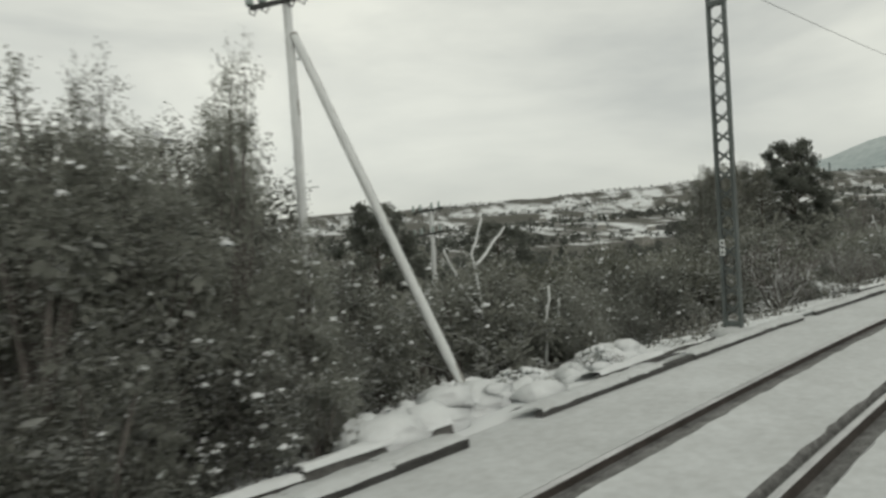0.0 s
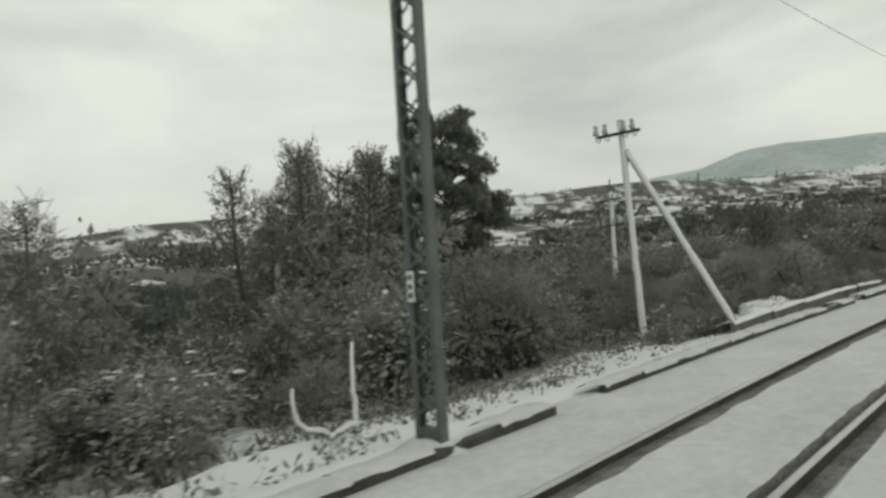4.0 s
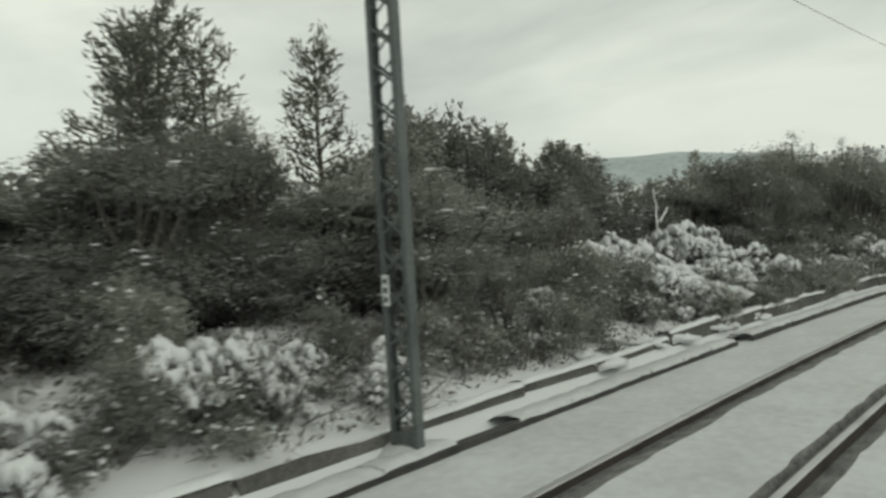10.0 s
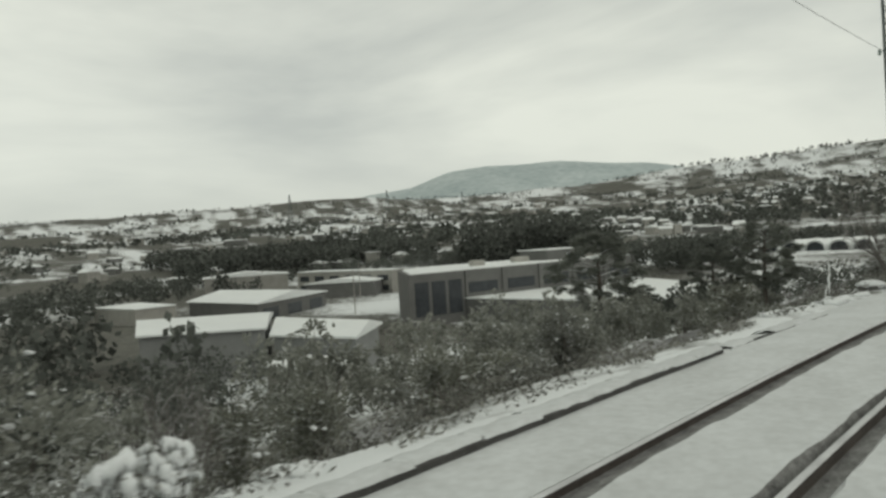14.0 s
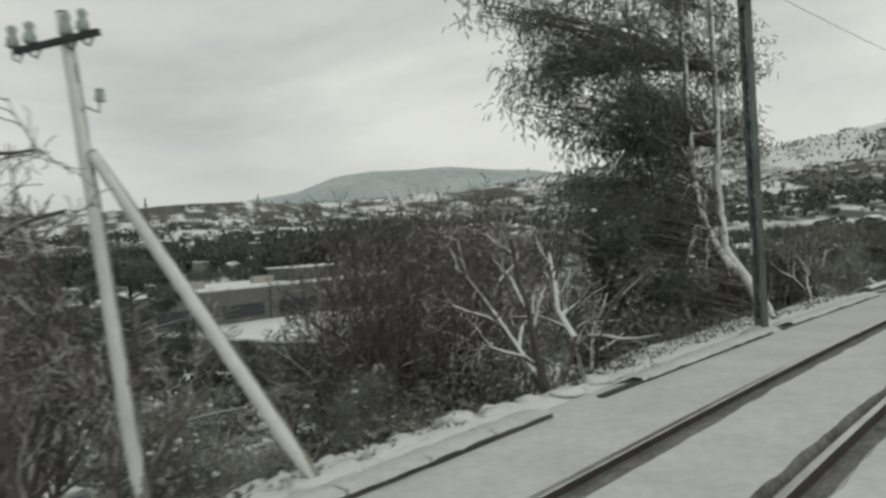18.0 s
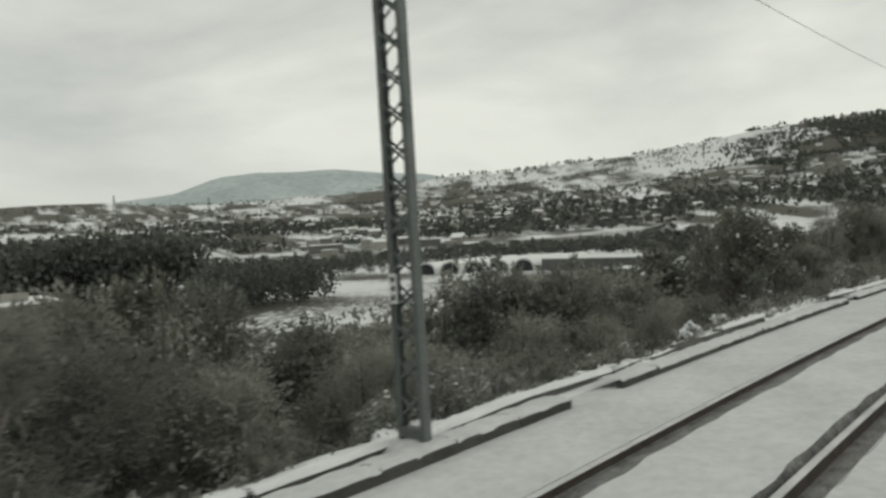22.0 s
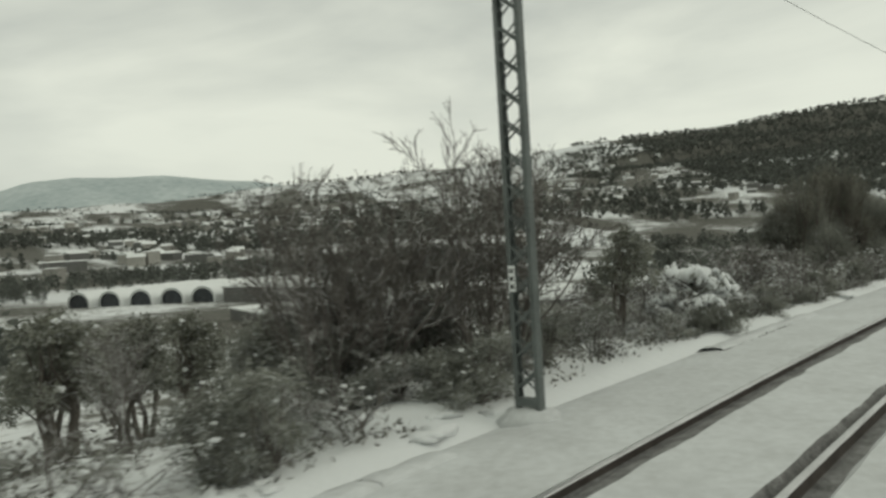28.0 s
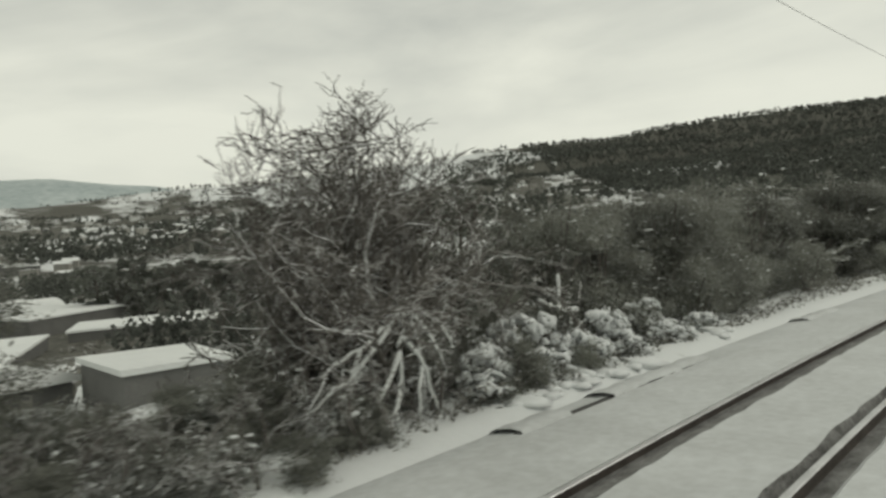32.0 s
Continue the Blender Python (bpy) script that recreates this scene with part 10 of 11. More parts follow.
def great_pine():
    prng, rng = random.Random(5), np.random.RandomState(5)
    tree = thing("great_pine", "great old pine with pale snow-streaked trunks and drooping needles", "tree")
    base_z = gz(181.9, 6.9)
    tree.matrix_basis = along(181.9, 6.9, base_z)
    trunks = [
        [(1.5, 0.1, -0.5), (1.4, 0.25, 0.0), (1.55, 0.6, 0.6), (1.68, 1.0, 1.15), (1.83, 1.4, 1.75), (2.0, 1.5, 2.3), (2.3, 1.7, 3.2), (2.85, 1.9, 4.7), (3.2, 2.0, 7.0), (3.4, 2.1, 9.5)],
        [(1.55, 1.0, 0.9), (1.2, 1.35, 1.7), (1.05, 1.55, 2.3), (0.92, 1.65, 2.9), (0.8, 1.75, 3.9), (0.9, 1.8, 4.9), (0.85, 1.8, 7.0), (0.9, 1.9, 9.5)],
        [(0.5, 1.8, -0.8), (0.35, 2.2, 1.0), (0.4, 2.3, 2.2), (0.05, 2.6, 4.4), (-0.2, 2.8, 7.0), (-0.3, 2.8, 9.0)],
    ]
    for pts, r in zip(trunks, (0.20, 0.15, 0.13)):
        run = gnarled(pts, prng, 0.03)
        last = len(run) - 1
        part("trunk", mesh_of("trunk", Shape().tube(run, [r * (1.0 - 0.66 * i / last) * prng.uniform(0.9, 1.12) for i in range(last + 1)], 10), PALE_BARK, True), tree)
        # the blown snow comes in broken lengths
        start_at = 1
        while start_at < last - 2:
            length = prng.randint(2, 5)
            crust = [q + Vector((-0.2, -0.24, 0)) * r for q in run[start_at:start_at + length + 1]]
            if len(crust) > 2:
                part("snow_streak", mesh_of("snow_streak", Shape().tube(crust, [r * prng.uniform(0.6, 0.88) * (1 - 0.66 * (start_at + i) / last) for i in range(len(crust))], 8), RIME, True), tree, "blown snow on the bark")
            start_at += length + prng.randint(1, 3)
    # masses of the crown: centre (ahead, left, up), reach along and across the line, half height
    masses = ((5.1, 1.9, 5.1, 0.8, 0.5, 0.35, 6), (4.7, 2.6, 5.1, 0.9, 0.8, 0.7, 6), (4, 3.5, 3.672, 0.8, 0.8, 0.7, 7), (2.3, 1.5, 6.912, 1.2, 0.5, 0.8, 6), (-0.1, 1.6, 5.076, 1, 0.5, 0.6, 5),
              (3.3, 2.9, 4.536, 1.2, 1, 1, 8), (2.1, 3.7, 2.808, 1.3, 0.9, 1.2, 9), (3.5, 3.9, 2.16, 1.2, 0.9, 1.1, 8), (-0.6, 3.4, 4.9, 1.2, 1.1, 0.8, 9), (-1.0, 4.8, 8.2, 1.3, 1.4, 1.2, 14),
              (-1.2, 4.6, 6.3, 1.4, 1.5, 1.0, 17), (-1, 4.2, 8.2, 1.8, 1.6, 1.2, 14), (-0.3, 4.6, 5.6, 1.3, 1.2, 0.8, 9), (1.4, 3.6, 6.6, 1.6, 1.4, 1.2, 12), (-0.7, 2.6, 2.2, 1.4, 0.9, 1.2, 10),
              (0.2, 2.4, 1.2, 1.6, 0.9, 1.4, 12), (-1.9, 1.5, 5.3, 1.3, 1, 0.7, 9), (-1.4, 1.8, 5.6, 1.6, 1.3, 0.9, 9), (1.9, 3, 6.48, 2.2, 1.5, 1.3, 14), (4.1, 2.4, 6.0, 1.2, 1.1, 1.1, 8),
              (-3.1, 2.1, 2.85, 1.4, 1, 0.6, 8), (-0.6, 2, 3.1, 1.8, 1.2, 1.4, 13), (-1, 2.1, 0.9, 1.2, 1.2, 1.2, 9), (2.3, 3.6, 0.324, 1.4, 1.1, 1.3, 9), (1.3, 3.2, 4.752, 1.6, 1.2, 1.3, 10),
              (1.1, 2.3, 8.64, 2.2, 1.8, 1.3, 12), (-0.2, 1.2, 9.6, 1.3, 1.2, 0.8, 6), (-1.9, 1.6, 7.2, 1.3, 1.1, 0.9, 7), (3.5, 2.9, 8.208, 1.3, 1.1, 0.9, 7), (-2.4, 3, 2.3, 1.3, 0.9, 0.7, 14),
              (-2, 3.2, 1.3, 1.2, 0.8, 0.9, 13), (-1, 3, 1.4, 1.2, 0.8, 1, 12), (1.8, 3.8, 1.2, 1.6, 1.2, 1.4, 14), (3.2, 4.2, 1, 1.4, 1, 1.2, 10),
              (-1.0, 3.2, 3.4, 1.2, 0.8, 0.8, 10), (0.9, 3.6, 3.6, 1.3, 0.8, 1.0, 12), (1.9, 3.9, 4.3, 1.2, 0.8, 1.0, 10), (2.6, 3.9, 3.0, 1.3, 0.8, 1.1, 12), (4.4, 4.0, 3.2, 1.0, 0.7, 1.2, 10),
              (4.7, 3.8, 2.0, 0.9, 0.7, 1.2, 9), (6.2, 3.0, 5.9, 1.2, 0.8, 0.6, 8), (6.8, 2.8, 7.4, 1.3, 0.8, 0.8, 10), (5.6, 3.0, 6.8, 1.2, 0.9, 0.8, 8), (-2.8, 2.8, 2.75, 1.2, 0.8, 0.5, 12),
              (-3.3, 2.7, 2.3, 1.0, 0.7, 0.6, 12), (-2.4, 2.7, 2.0, 1.1, 0.7, 0.8, 14), (-1.6, 2.8, 2.5, 1.1, 0.7, 0.8, 14), (-0.8, 2.9, 2.9, 1.1, 0.7, 0.8, 14), (-1.5, 2.8, 1.2, 1.2, 0.8, 0.8, 14), (-1.6, 2.2, 6.0, 1.5, 1.0, 0.8, 14), (-2.4, 2.0, 6.6, 1.3, 1.0, 0.9, 12), (-0.4, 2.6, 4.6, 1.3, 0.9, 0.8, 12),
              (-4.0, 4.1, 8.2, 1.1, 0.9, 0.8, 12), (-2.6, 4.1, 9.6, 1.4, 1.0, 0.9, 12), (-0.5, 4.1, 9.9, 1.5, 1.0, 0.9, 12), (-3.0, 4.1, 6.3, 1.1, 0.9, 0.7, 12), (-2.4, 4.0, 7.3, 1.2, 1.0, 0.8, 12), (1.5, 3.0, 9.6, 1.6, 1.2, 0.9, 12),
              (4.0, 2.8, 9.6, 1.5, 1.1, 0.9, 12), (6.2, 2.7, 9.0, 1.3, 1.0, 0.8, 10), (-1.6, 4.1, 3.9, 0.9, 0.8, 0.5, 9))
    clumps = []
    for x, y, z, rx, ry, rz, n in masses:
        for i in range(n):
            v = Vector((prng.gauss(0, 1), prng.gauss(0, 1), prng.gauss(0, 1))).normalized() * prng.random() ** 0.4
            end = Vector((x + v.x * rx, y + v.y * ry, z + v.z * rz))
            pts = trunks[i % 3]
            j = min(range(len(pts)), key=lambda q: abs(pts[q][2] - end.z + 0.6))
            p0 = Vector(pts[j])
            mid = p0.lerp(end, 0.55) + Vector((0, 0, 0.2))
            part("limb", mesh_of("limb", Shape().tube([p0, mid, end], [0.03, 0.02, 0.008], 5, False), BARK), tree)
            for k in range(3):
                c = mid.lerp(end, 0.35 + 0.4 * k)
                clumps.append((c.x + prng.uniform(-0.25, 0.25), c.y + prng.uniform(-0.25, 0.25), c.z + prng.uniform(-0.2, 0.15), prng.uniform(0.36, 0.66)))
    lobes = np.array(clumps)
    # the track side of the stems stands open
    clear = np.ones(len(lobes), bool)
    for stem in trunks[:2]:
        for q0, q1 in zip(stem, stem[1:]):
            for f in (0.0, 0.5):
                off = lobes[:, :3] - np.array(Vector(q0).lerp(Vector(q1), f))
                toward, aside = off @ np.array([-0.77, -0.64, 0]), np.abs(off @ np.array([-0.64, 0.77, 0]))
                clear &= ~((toward > -0.35) & (aside < 0.42) & (np.abs(off[:, 2]) < 0.5) & (off[:, 2] + np.array(q0)[2] < 7.5))
    lobes = lobes[clear]
    pts, d = lobe_points(rng, lobes, 21000, 0.1, 0.75)
    heart = lobes[rng.choice(len(lobes), 8000), :3] + rng.normal(size=(8000, 3)) * 0.2
    part("foliage", quads_mesh("foliage", np.concatenate([strands(rng, pts, 16, 0.24, 0.11, 0.0145, d * 0.7 + np.array([0, 0, -0.45])), strands(rng, heart, 9, 0.2, 0.14, 0.024, np.tile([0, 0, -0.3], (len(heart), 1)))]), NEEDLE), tree)
    bits = snow_bits(rng, pts, d, 90, 0.06)
    part("snow", mesh_of("snow", bits, SNOW, True), tree, "pads of fresh snow")["kind"] = "stuff"
    for i in range(15):
        z = prng.uniform(1.2, 4.4)
        p0 = Vector((0.95 + prng.uniform(-0.1, 0.1), 1.5, z))
        reach, fall = prng.uniform(0.8, 1.9), prng.uniform(0.4, 1.1)
        a = prng.uniform(3.0, 4.4)
        q = p0 + Vector((math.cos(a) * 0.5, math.sin(a) * 0.5, 0.12)) * reach
        e = q + Vector((math.cos(a) * 0.45 * reach, math.sin(a) * 0.3 * reach, -fall))
        limb = part("dead_limb", mesh_of("dead_limb", Shape().tube(gnarled([p0, q, q.lerp(e, 0.4) + Vector((0, 0, 0.1)), e], prng, 0.035), [0.026 - 0.0021 * k for k in range(10)], 5, False), PALE_BARK), tree)
        if i % 2:
            t = q.lerp(e, 0.5)
            part("twig", mesh_of("twig", Shape().tube(gnarled([t, t + Vector((prng.uniform(-0.2, 0.1), -0.1, -prng.uniform(0.25, 0.5)))], prng, 0.03), [0.01, 0.008, 0.006, 0.004], 4, False), PALE_BARK), limb)


great_pine()


def dead_limb(label, s, lat, pieces, r, twigs=0):
    """A fallen, snow-covered limb: pieces are runs of points in metres from its foot (ahead, left, up)."""
    ob = thing("fallen_limb", label, "branch", "fallen limbs")
    ob.matrix_basis = along(s, lat, gz(s, lat))
    prng = random.Random(int(s * 10))
    pieces = [gnarled(run, prng, 0.6 * r) for run in pieces]
    for k in range(twigs):
        p = Vector(prng.choice(prng.choice(pieces)[2:]))
        q = p + Vector((prng.uniform(-0.35, 0.12), prng.uniform(-0.15, 0.05), prng.uniform(-0.3, 0.12)))
        e = q + Vector((prng.uniform(-0.25, 0.1), prng.uniform(-0.1, 0.05), prng.uniform(-0.25, 0.08)))
        part("twig", mesh_of("twig", Shape().tube(gnarled([p, q, e], prng, 0.02), [0.3 * r - 0.003 * j * r * 10 for j in range(7)], 5, False), PALE_BARK if k % 2 else RIME), ob)
    for i, run in enumerate(pieces):
        n = len(run)
        part("limb", mesh_of("limb", Shape().tube(run, [r * (1 - 0.6 * k / max(1, n - 1)) * (1 if i == 0 else 0.7) for k in range(n)], 6), PALE_BARK, True), ob)
        part("snow_crust", mesh_of("snow_crust", Shape().tube([Vector(p) + Vector((-0.01, -0.015, r * 0.45)) for p in run], [r * 0.8 * (1 - 0.55 * k / max(1, n - 1)) for k in range(n)], 6), RIME, True), ob, "snow lying along the limb")


SNOWY_LIMB = "broken limb covered with snow lying in the scrub"
dead_limb(SNOWY_LIMB, 85.4, 7.0, [[(x, y, z - 0.55) for x, y, z in run] for run in [[(0.72, 0.0, 1.85), (0.68, 0.0, 1.6), (0.55, 0, 1.4), (0.0, 0, 1.26), (-0.5, -0.05, 1.1)], [(0.56, 0.0, 1.4), (0.62, 0.05, 1.0), (0.5, 0.05, 0.6), (0.45, 0.1, -0.1)], [(0.1, 0, 1.28), (-0.1, -0.05, 1.05), (-0.3, -0.1, 0.9)], [(0.6, 0, 1.1), (0.3, -0.1, 0.95), (0.15, -0.1, 0.7)]]], 0.035)
dead_limb("white dead tree trunk standing in the snow", 107.0, 8.0, [[(0, 0, -0.1), (0.05, 0, 0.7), (-0.05, 0.05, 1.2), (0.05, 0.1, 1.7), (-0.05, 0.1, 2.1)], [(0.02, 0.02, 1.3), (0.4, 0, 1.65)], [(0, 0, 0.4), (0.5, -0.2, 0.8), (0.9, -0.2, 1.2)]], 0.05)
dead_limb(SNOWY_LIMB, 42.3, 6.9, [[(0, 0, 0), (-0.05, 0, 0.5), (0.03, 0.05, 1.1)], [(0, 0, 0.1), (-0.5, -0.1, 0.05), (-0.9, 0.0, 0.3), (-0.95, 0, 0.7)]], 0.055)
dead_limb(SNOWY_LIMB, 184.0, 6.2, [[(0, 0, 0), (-0.05, 0, 0.35), (-0.06, 0.02, 0.75)]], 0.05)
dead_limb(SNOWY_LIMB, 181.0, 6.3, [[(-0.5, -0.5, 0.0), (0.2, -0.1, 0.25), (0.7, 0.3, 0.6)]], 0.07)
dead_limb("great torn limb bowed to the ground under snow", 296.4, 6.1, [[(0.8, 0.5, -0.1), (0.7, 0.45, 0.8), (0.35, 0.3, 1.45), (-0.1, 0.1, 1.17), (-0.4, 0.05, 1.08), (-0.7, 0, 0.95), (-1.15, -0.05, 0.85), (-1.32, -0.05, 0.76)], [(-0.15, 0.1, 1.12), (-0.45, 0, 0.95), (-0.85, -0.05, 0.7), (-1.25, -0.1, 0.57), (-1.5, -0.1, 0.43)], [(0.2, 0.2, 1.32), (-0.05, 0.05, 0.92), (-0.13, -0.05, 0.55), (-0.27, -0.1, 0.3), (-0.3, -0.1, 0.0)], [(0.03, 0.1, 1.0), (0.25, 0, 0.72), (0.33, -0.05, 0.4), (0.42, -0.1, 0.05)], [(0.3, 0.25, 1.4), (0.6, 0.1, 1.16), (0.8, 0.1, 1.0), (0.85, 0, 0.78)], [(-0.1, 0, 0.82), (-0.5, -0.1, 0.42), (-0.85, -0.1, 0.2), (-1.1, -0.1, 0.02)], [(0.25, 0.2, 1.3), (0.48, 0, 0.92), (0.65, 0, 0.6)], [(-0.7, 0, 0.95), (-0.92, -0.1, 0.7), (-1.0, -0.1, 0.48)], [(0.28, 0, 0.6), (0.1, -0.1, 0.36), (0.06, -0.1, 0.05)], [(-0.22, -0.1, 0.38), (-0.5, -0.15, 0.05)], [(-0.85, -0.05, 0.7), (-1.1, -0.1, 0.35), (-1.4, -0.1, 0.15)], [(-0.5, -0.1, 0.42), (-0.62, -0.12, 0.2), (-0.6, -0.15, 0.0)]], 0.042, 46)
dead_limb(SNOWY_LIMB, 301.5, 7.3, [[(0, 0, 0.3), (0.1, 0.1, 1.0), (0.1, 0.1, 1.6)], [(0.5, 0, 0.9), (-0.2, 0, 1.05), (-0.7, 0, 1.2)]], 0.08)
dead_limb(SNOWY_LIMB, 152.4, 7.2, [[(-0.3, 0, 0.2), (0.0, 0.1, 0.7), (0.3, 0.15, 0.8), (0.45, 0.2, 1.1)], [(-0.7, 0, 0.1), (-0.2, 0.1, 0.4)]], 0.04)
dead_limb(SNOWY_LIMB, 11.0, 9.0, [[(0, 0, 0), (0.1, 0.1, 1.4), (0.0, 0.2, 2.5), (0.5, 0.3, 3.2)], [(0.05, 0.1, 1.3), (-0.5, 0.1, 1.9), (-0.8, 0.2, 2.6)], [(0.05, 0.2, 2.2), (0.6, 0.2, 2.6), (1.1, 0.2, 3.0)]], 0.05)
dead_limb(SNOWY_LIMB, 12.4, 8.6, [[(0, 0, 0), (0.1, 0, 0.8), (0.4, 0.1, 1.6)], [(0.05, 0, 0.5), (0.5, 0, 0.8), (0.6, 0, 1.3)]], 0.045)
dead_limb(SNOWY_LIMB, 38.0, 9.5, [[(0, 0, 0), (0.2, 0, 1.0), (0.0, 0.1, 2.0), (-0.4, 0.2, 2.9)], [(0.15, 0, 0.8), (0.7, 0.1, 1.7), (0.9, 0.1, 2.4)]], 0.05)



def torn_tree():
    """The storm-torn leafless tree at the end of the way."""
    prng = random.Random(4)
    tree = thing("torn_tree", "storm-torn leafless tree with snow along its tangled branches", "tree")
    tree.matrix_basis = along(297.6, 7.7, gz(297.6, 7.7))
    up = -gz(297.6, 7.7)
    for foot, to, length, r, count in (((0.1, 0, -0.3), (-1.2, 0.2, 4.05), 4.2, 0.085, 10), ((0, 0.1, -0.3), (-0.85, 0.3, 4.1), 4.2, 0.08, 10), ((-0.2, 0, -0.3), (-1.55, 0.1, 3.9), 4.0, 0.06, 9), ((0.2, 0.2, -0.3), (-0.2, 0.3, 3.2), 3.2, 0.06, 6), ((-0.3, 0.1, -0.3), (-2.2, 0.0, 2.9), 3.4, 0.06, 4), ((-0.4, -0.1, -0.3), (-1.6, -0.1, 1.6), 2.2, 0.05, 6), ((0.3, 0.0, -0.3), (0.9, 0.1, 2.2), 2.2, 0.045, 6)):
        shape, twigs = Shape(), Shape()
        d = Vector(to) + Vector((0, 0, up)) - Vector(foot)
        grow(shape, prng, Vector(foot), d.normalized(), min(length, d.length * 1.02), r, 3, 0.0, 1.0, 0.3, count, twigs)
        limb = part("limb", mesh_of("limb", shape, SNOWY_BARK), tree)
        part("twig_tangle", mesh_of("twig_tangle", twigs, TWIG), limb, "dark twigs")["kind"] = "stuff"


torn_tree()


def snowy_tree(s, lat, h, seed, lean=(0, 0), stems=4, thick=0.06):
    """A low, crooked leafless tree with thick limbs under snow and dark twigs."""
    prng = random.Random(seed)
    tree = thing("crooked_tree", "crooked leafless tree with thick snow-covered limbs", "tree", "crooked leafless trees")
    tree.matrix_basis = along(s, lat, gz(s, lat))
    limbs = []
    for k in range(stems):
        a = k * 6.28 / stems + prng.uniform(-0.4, 0.4)
        tilt = prng.uniform(0.15, 0.6)
        shape, twigs = Shape(), Shape()
        grow(shape, prng, Vector((0, 0, -0.3)), Vector((math.cos(a) * tilt + lean[0], math.sin(a) * tilt + lean[1], 1)).normalized(), h * prng.uniform(0.8, 1.05), thick, 3, 0.03, 1.0, 0.26, 5, twigs)
        limbs.append((mesh_of("limb", shape, SNOWY_BARK), mesh_of("twig_tangle", twigs, TWIG)))
    top = max(v.co.z for pair in limbs for me in pair for v in me.vertices)
    for me, twig_me in limbs:
        me.transform(Matrix.Scale(h / top, 4))
        twig_me.transform(Matrix.Scale(h / top, 4))
        limb = part("limb", me, tree)
        part("twig_tangle", twig_me, limb, "dark twigs")["kind"] = "stuff"


for s, lat, h, seed, lean, stems, thick in ((172.6, 6.3, 3.4, 3, (0.1, -0.05), 3, 0.085), (174.2, 9.0, 3.7, 5, (0, 0), 5, 0.06), (173.2, 10.5, 3.9, 6, (0, 0.1), 5, 0.06), (171.6, 9.8, 3.5, 8, (-0.1, 0.1), 4, 0.055), (175.2, 7.4, 2.6, 9, (0, 0), 4, 0.05),
                                            (187.1, 7.0, 2.2, 12, (0.1, 0.1), 3, 0.07), (188.9, 9.2, 3.2, 13, (0, 0), 4, 0.05), (184.9, 8.4, 2.2, 14, (0, 0), 3, 0.06), (186.4, 10.6, 3.4, 15, (0, 0), 4, 0.05), (20.6, 6.8, 2.1, 16, (0.1, 0), 4, 0.05), (21.7, 7.3, 2.0, 17, (0, 0), 4, 0.045)):
    snowy_tree(s, lat, h, seed, lean, stems, thick)


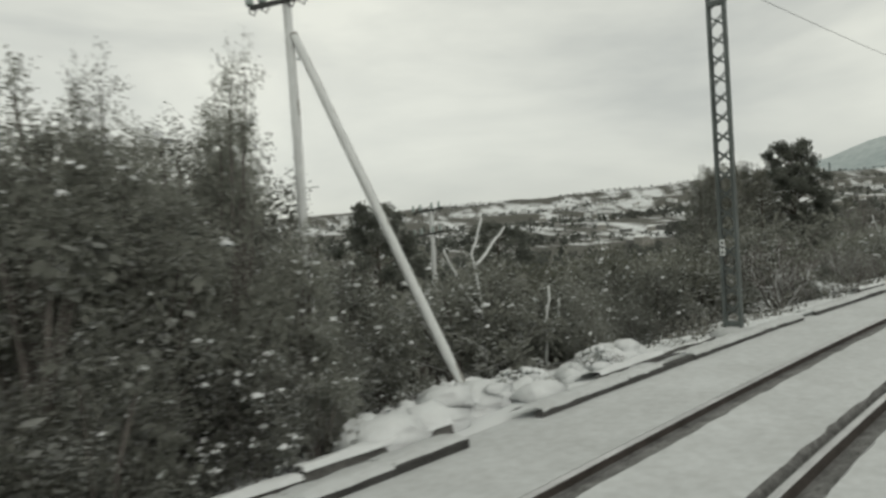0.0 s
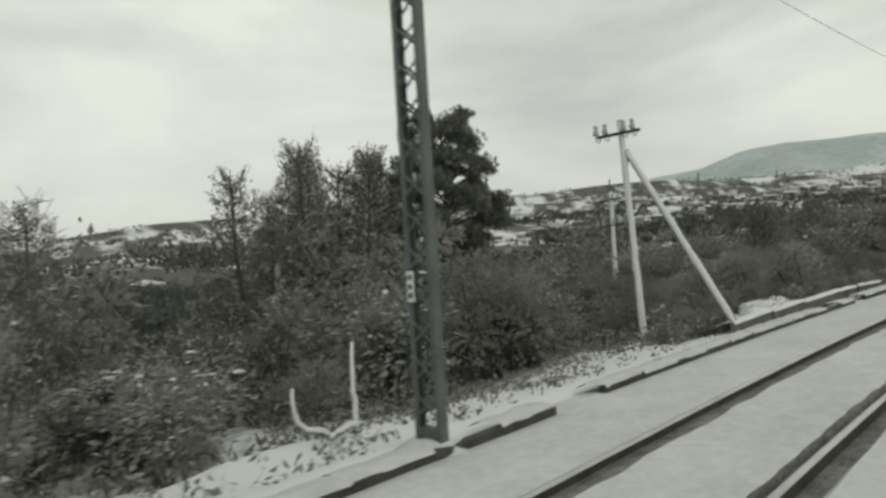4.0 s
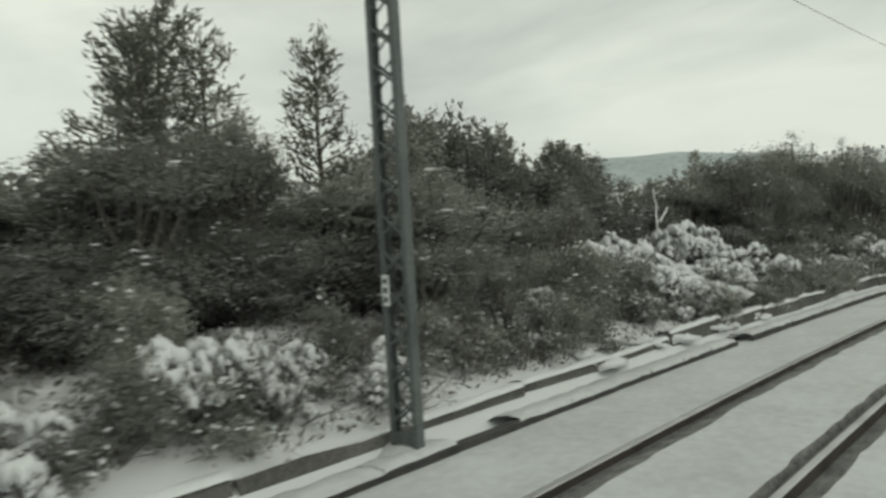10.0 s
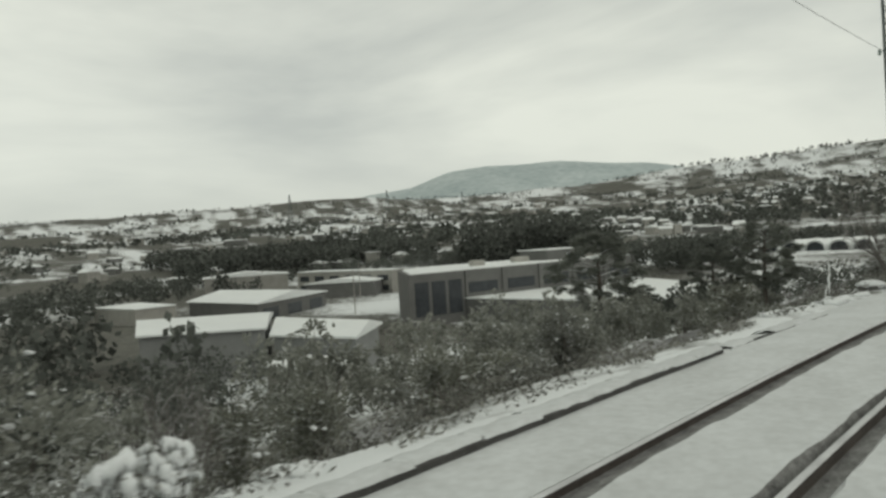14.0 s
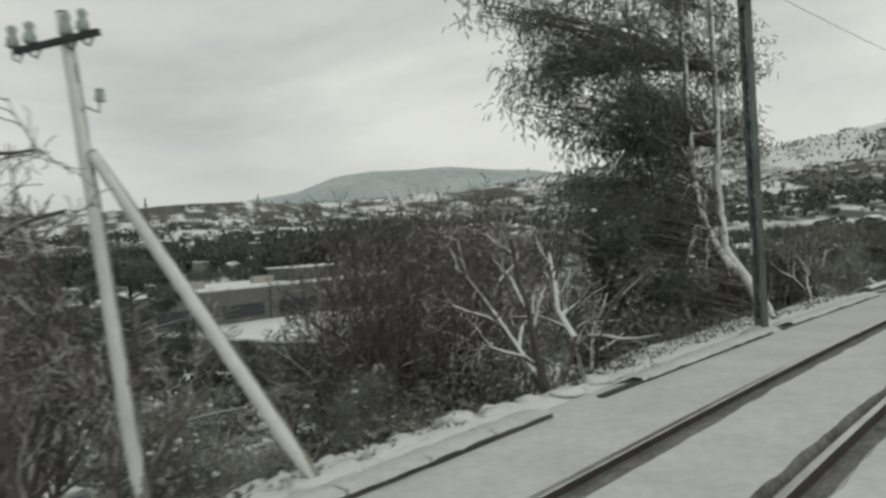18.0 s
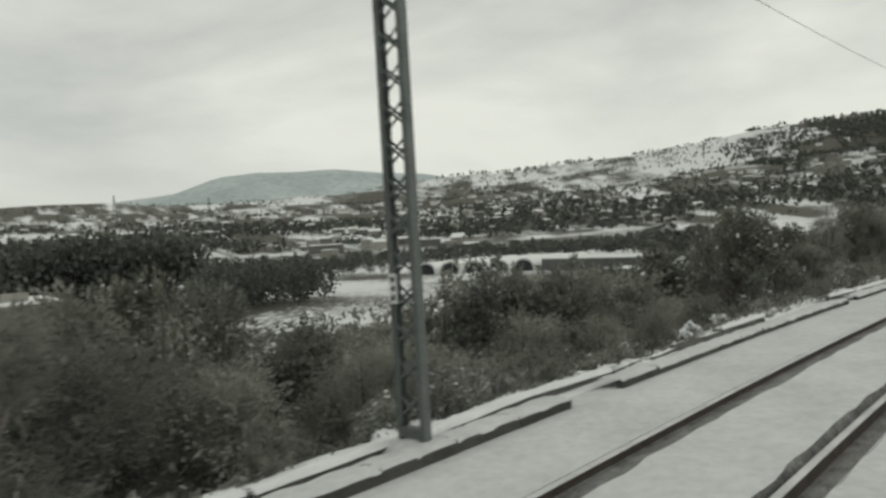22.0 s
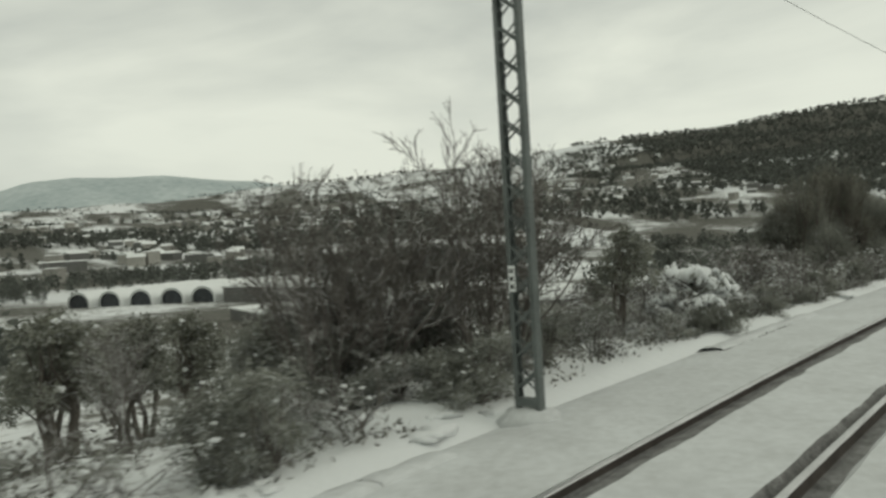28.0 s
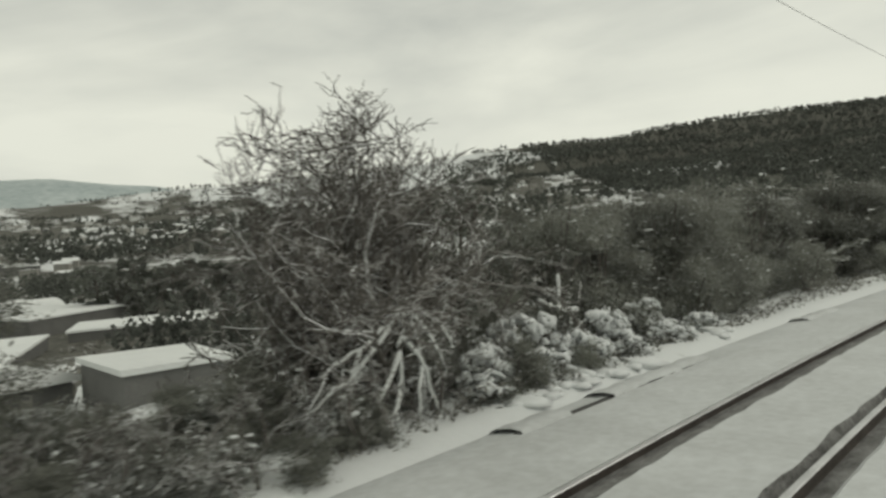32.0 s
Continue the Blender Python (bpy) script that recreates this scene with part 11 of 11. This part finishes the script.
def bowed_tree():
    """The leafless tree by the pole: crooked white stems under a flat, wind-bowed crown."""
    prng = random.Random(21)
    tree = thing("bowed_tree", "leafless crooked tree with white stems and a flat bowed crown", "tree")
    tree.matrix_basis = along(164.7, 6.9, gz(164.7, 6.9))
    stems = ([(0.15, 0, -0.4), (0.05, 0, 0.5), (-0.12, 0.05, 1.05), (-0.2, 0, 1.7), (-0.15, 0.05, 2.4), (0.05, 0, 2.85), (0.25, 0.05, 3.1), (0.5, 0.1, 3.0), (0.62, 0.1, 2.7)],
             [(0.1, 0, 0.1), (-0.35, 0.1, 0.5), (-0.55, 0.15, 0.9), (-0.6, 0.2, 1.4), (-0.62, 0.2, 1.9)],
             [(-0.1, 0.05, 1.0), (0.2, 0.1, 1.4), (0.35, 0.15, 1.9), (0.5, 0.2, 2.5), (0.35, 0.2, 3.0), (0.15, 0.2, 3.35)])
    boughs = ([(-0.15, 0.05, 2.45), (-0.5, 0.1, 2.9), (-0.95, 0.2, 3.1), (-1.4, 0.25, 3.45)], [(-0.5, 0.1, 2.9), (-0.9, 0, 2.8), (-1.35, 0.1, 3.0), (-1.65, 0.1, 2.7)], [(0.05, 0, 2.85), (-0.4, -0.1, 3.2), (-0.8, -0.1, 3.4)],
              [(0.25, 0.05, 3.1), (0.6, 0.2, 3.35), (1.1, 0.3, 3.4)], [(0.5, 0.2, 2.5), (0.9, 0.3, 2.8), (1.3, 0.3, 2.9)], [(-0.2, 0, 1.7), (-0.7, 0, 2.1), (-1.2, -0.1, 2.5)])

    def turned(run):
        # drawn across the way that one looks at it from the line
        return gnarled([Vector((0.65 * x + 0.76 * y, -0.76 * x + 0.65 * y, z)) for x, y, z in run], prng, 0.03)

    for run, r in zip(stems, (0.075, 0.05, 0.05)):
        run = turned(run)
        part("stem", mesh_of("stem", Shape().tube(run, [r * (1 - 0.6 * i / len(run)) for i in range(len(run))], 8), SNOWY_BARK, True), tree)
    for run in boughs:
        run = turned(run)
        shape = Shape().tube(run, [0.032 * (1 - 0.7 * i / len(run)) for i in range(len(run))], 6)
        for k in range(12):
            p = run[prng.randrange(2, len(run))]
            grow(shape, prng, p, Vector((prng.gauss(0, 1), prng.gauss(0, 1), prng.gauss(0, 0.5))).normalized(), prng.uniform(0.35, 0.75), 0.011, 1, -0.03, 0.9, 0.25, 4)
        part("bough", mesh_of("bough", shape, TWIG), tree)


bowed_tree()

marker = thing("marker_post", "short grey marker stone by the snowy kerb", "marker")
marker.matrix_basis = along(127.4, 5.6, gz(127.4, 5.6))
part("stone", mesh_of("stone", Shape().box(pose(0, 0, 0.12), 0.12, 0.16, 0.44), WALL_EDGE), marker)
part("snow_top", mesh_of("snow_top", Shape().lump((0, 0, 0.36), 0.09, 0.11, 0.05, random.Random(2), 7, 0.15), SNOW, True), marker)

cabinet = thing("line_side_box", "snow-capped concrete box beside the kerb", "box")
cabinet.matrix_basis = along(150.9, 5.6, -0.12)
part("body", mesh_of("body", Shape().box(pose(0, 0, -0.1), 0.7, 0.5, 0.42), WALL_EDGE), cabinet)
part("snow_top", mesh_of("snow_top", Shape().lump((0, 0, 0.12), 0.5, 0.4, 0.16, random.Random(3), 10, 0.2), SNOW, True), cabinet)

hpole = thing("twin_pole", "thin twin pole with a crossbar down the slope", "pole")
hpole.matrix_basis = along(251.3, 22.4, -4.3)
for y in (-0.12, 0.12):
    part("pole", mesh_of("pole", Shape().tube([(0, y, -0.3), (0, y, 5.0)], [0.07, 0.055], 8), POLE), hpole)
part("crossbar", mesh_of("crossbar", Shape().beam((0, -0.5, 4.7), (0, 0.5, 4.7), 0.08, 0.1), IRON), hpole)
part("brace", mesh_of("brace", Shape().tube([(0.5, 0, 2.2), (0, 0.1, 3.6)], [0.03, 0.03], 6), POLE), hpole)

for s, l, top in ((194.7, 122.9, -2.5), (207, 160, -2.0), (228, 130, -2.4)):
    lamp = thing("street_lamp", "thin pale street lamp in the works yard", "street lamp", "yard lamps")
    lamp.matrix_basis = along(s, l, -12.2)
    part("column", mesh_of("column", Shape().tube([(0, 0, 0), (0, 0, top + 12.2)], [0.12, 0.08], 8), POLE), lamp)
    part("lamp_head", mesh_of("lamp_head", Shape().beam((0, 0, top + 12.2), (0, -1.3, top + 12.4), 0.25, 0.12), MAST), lamp)
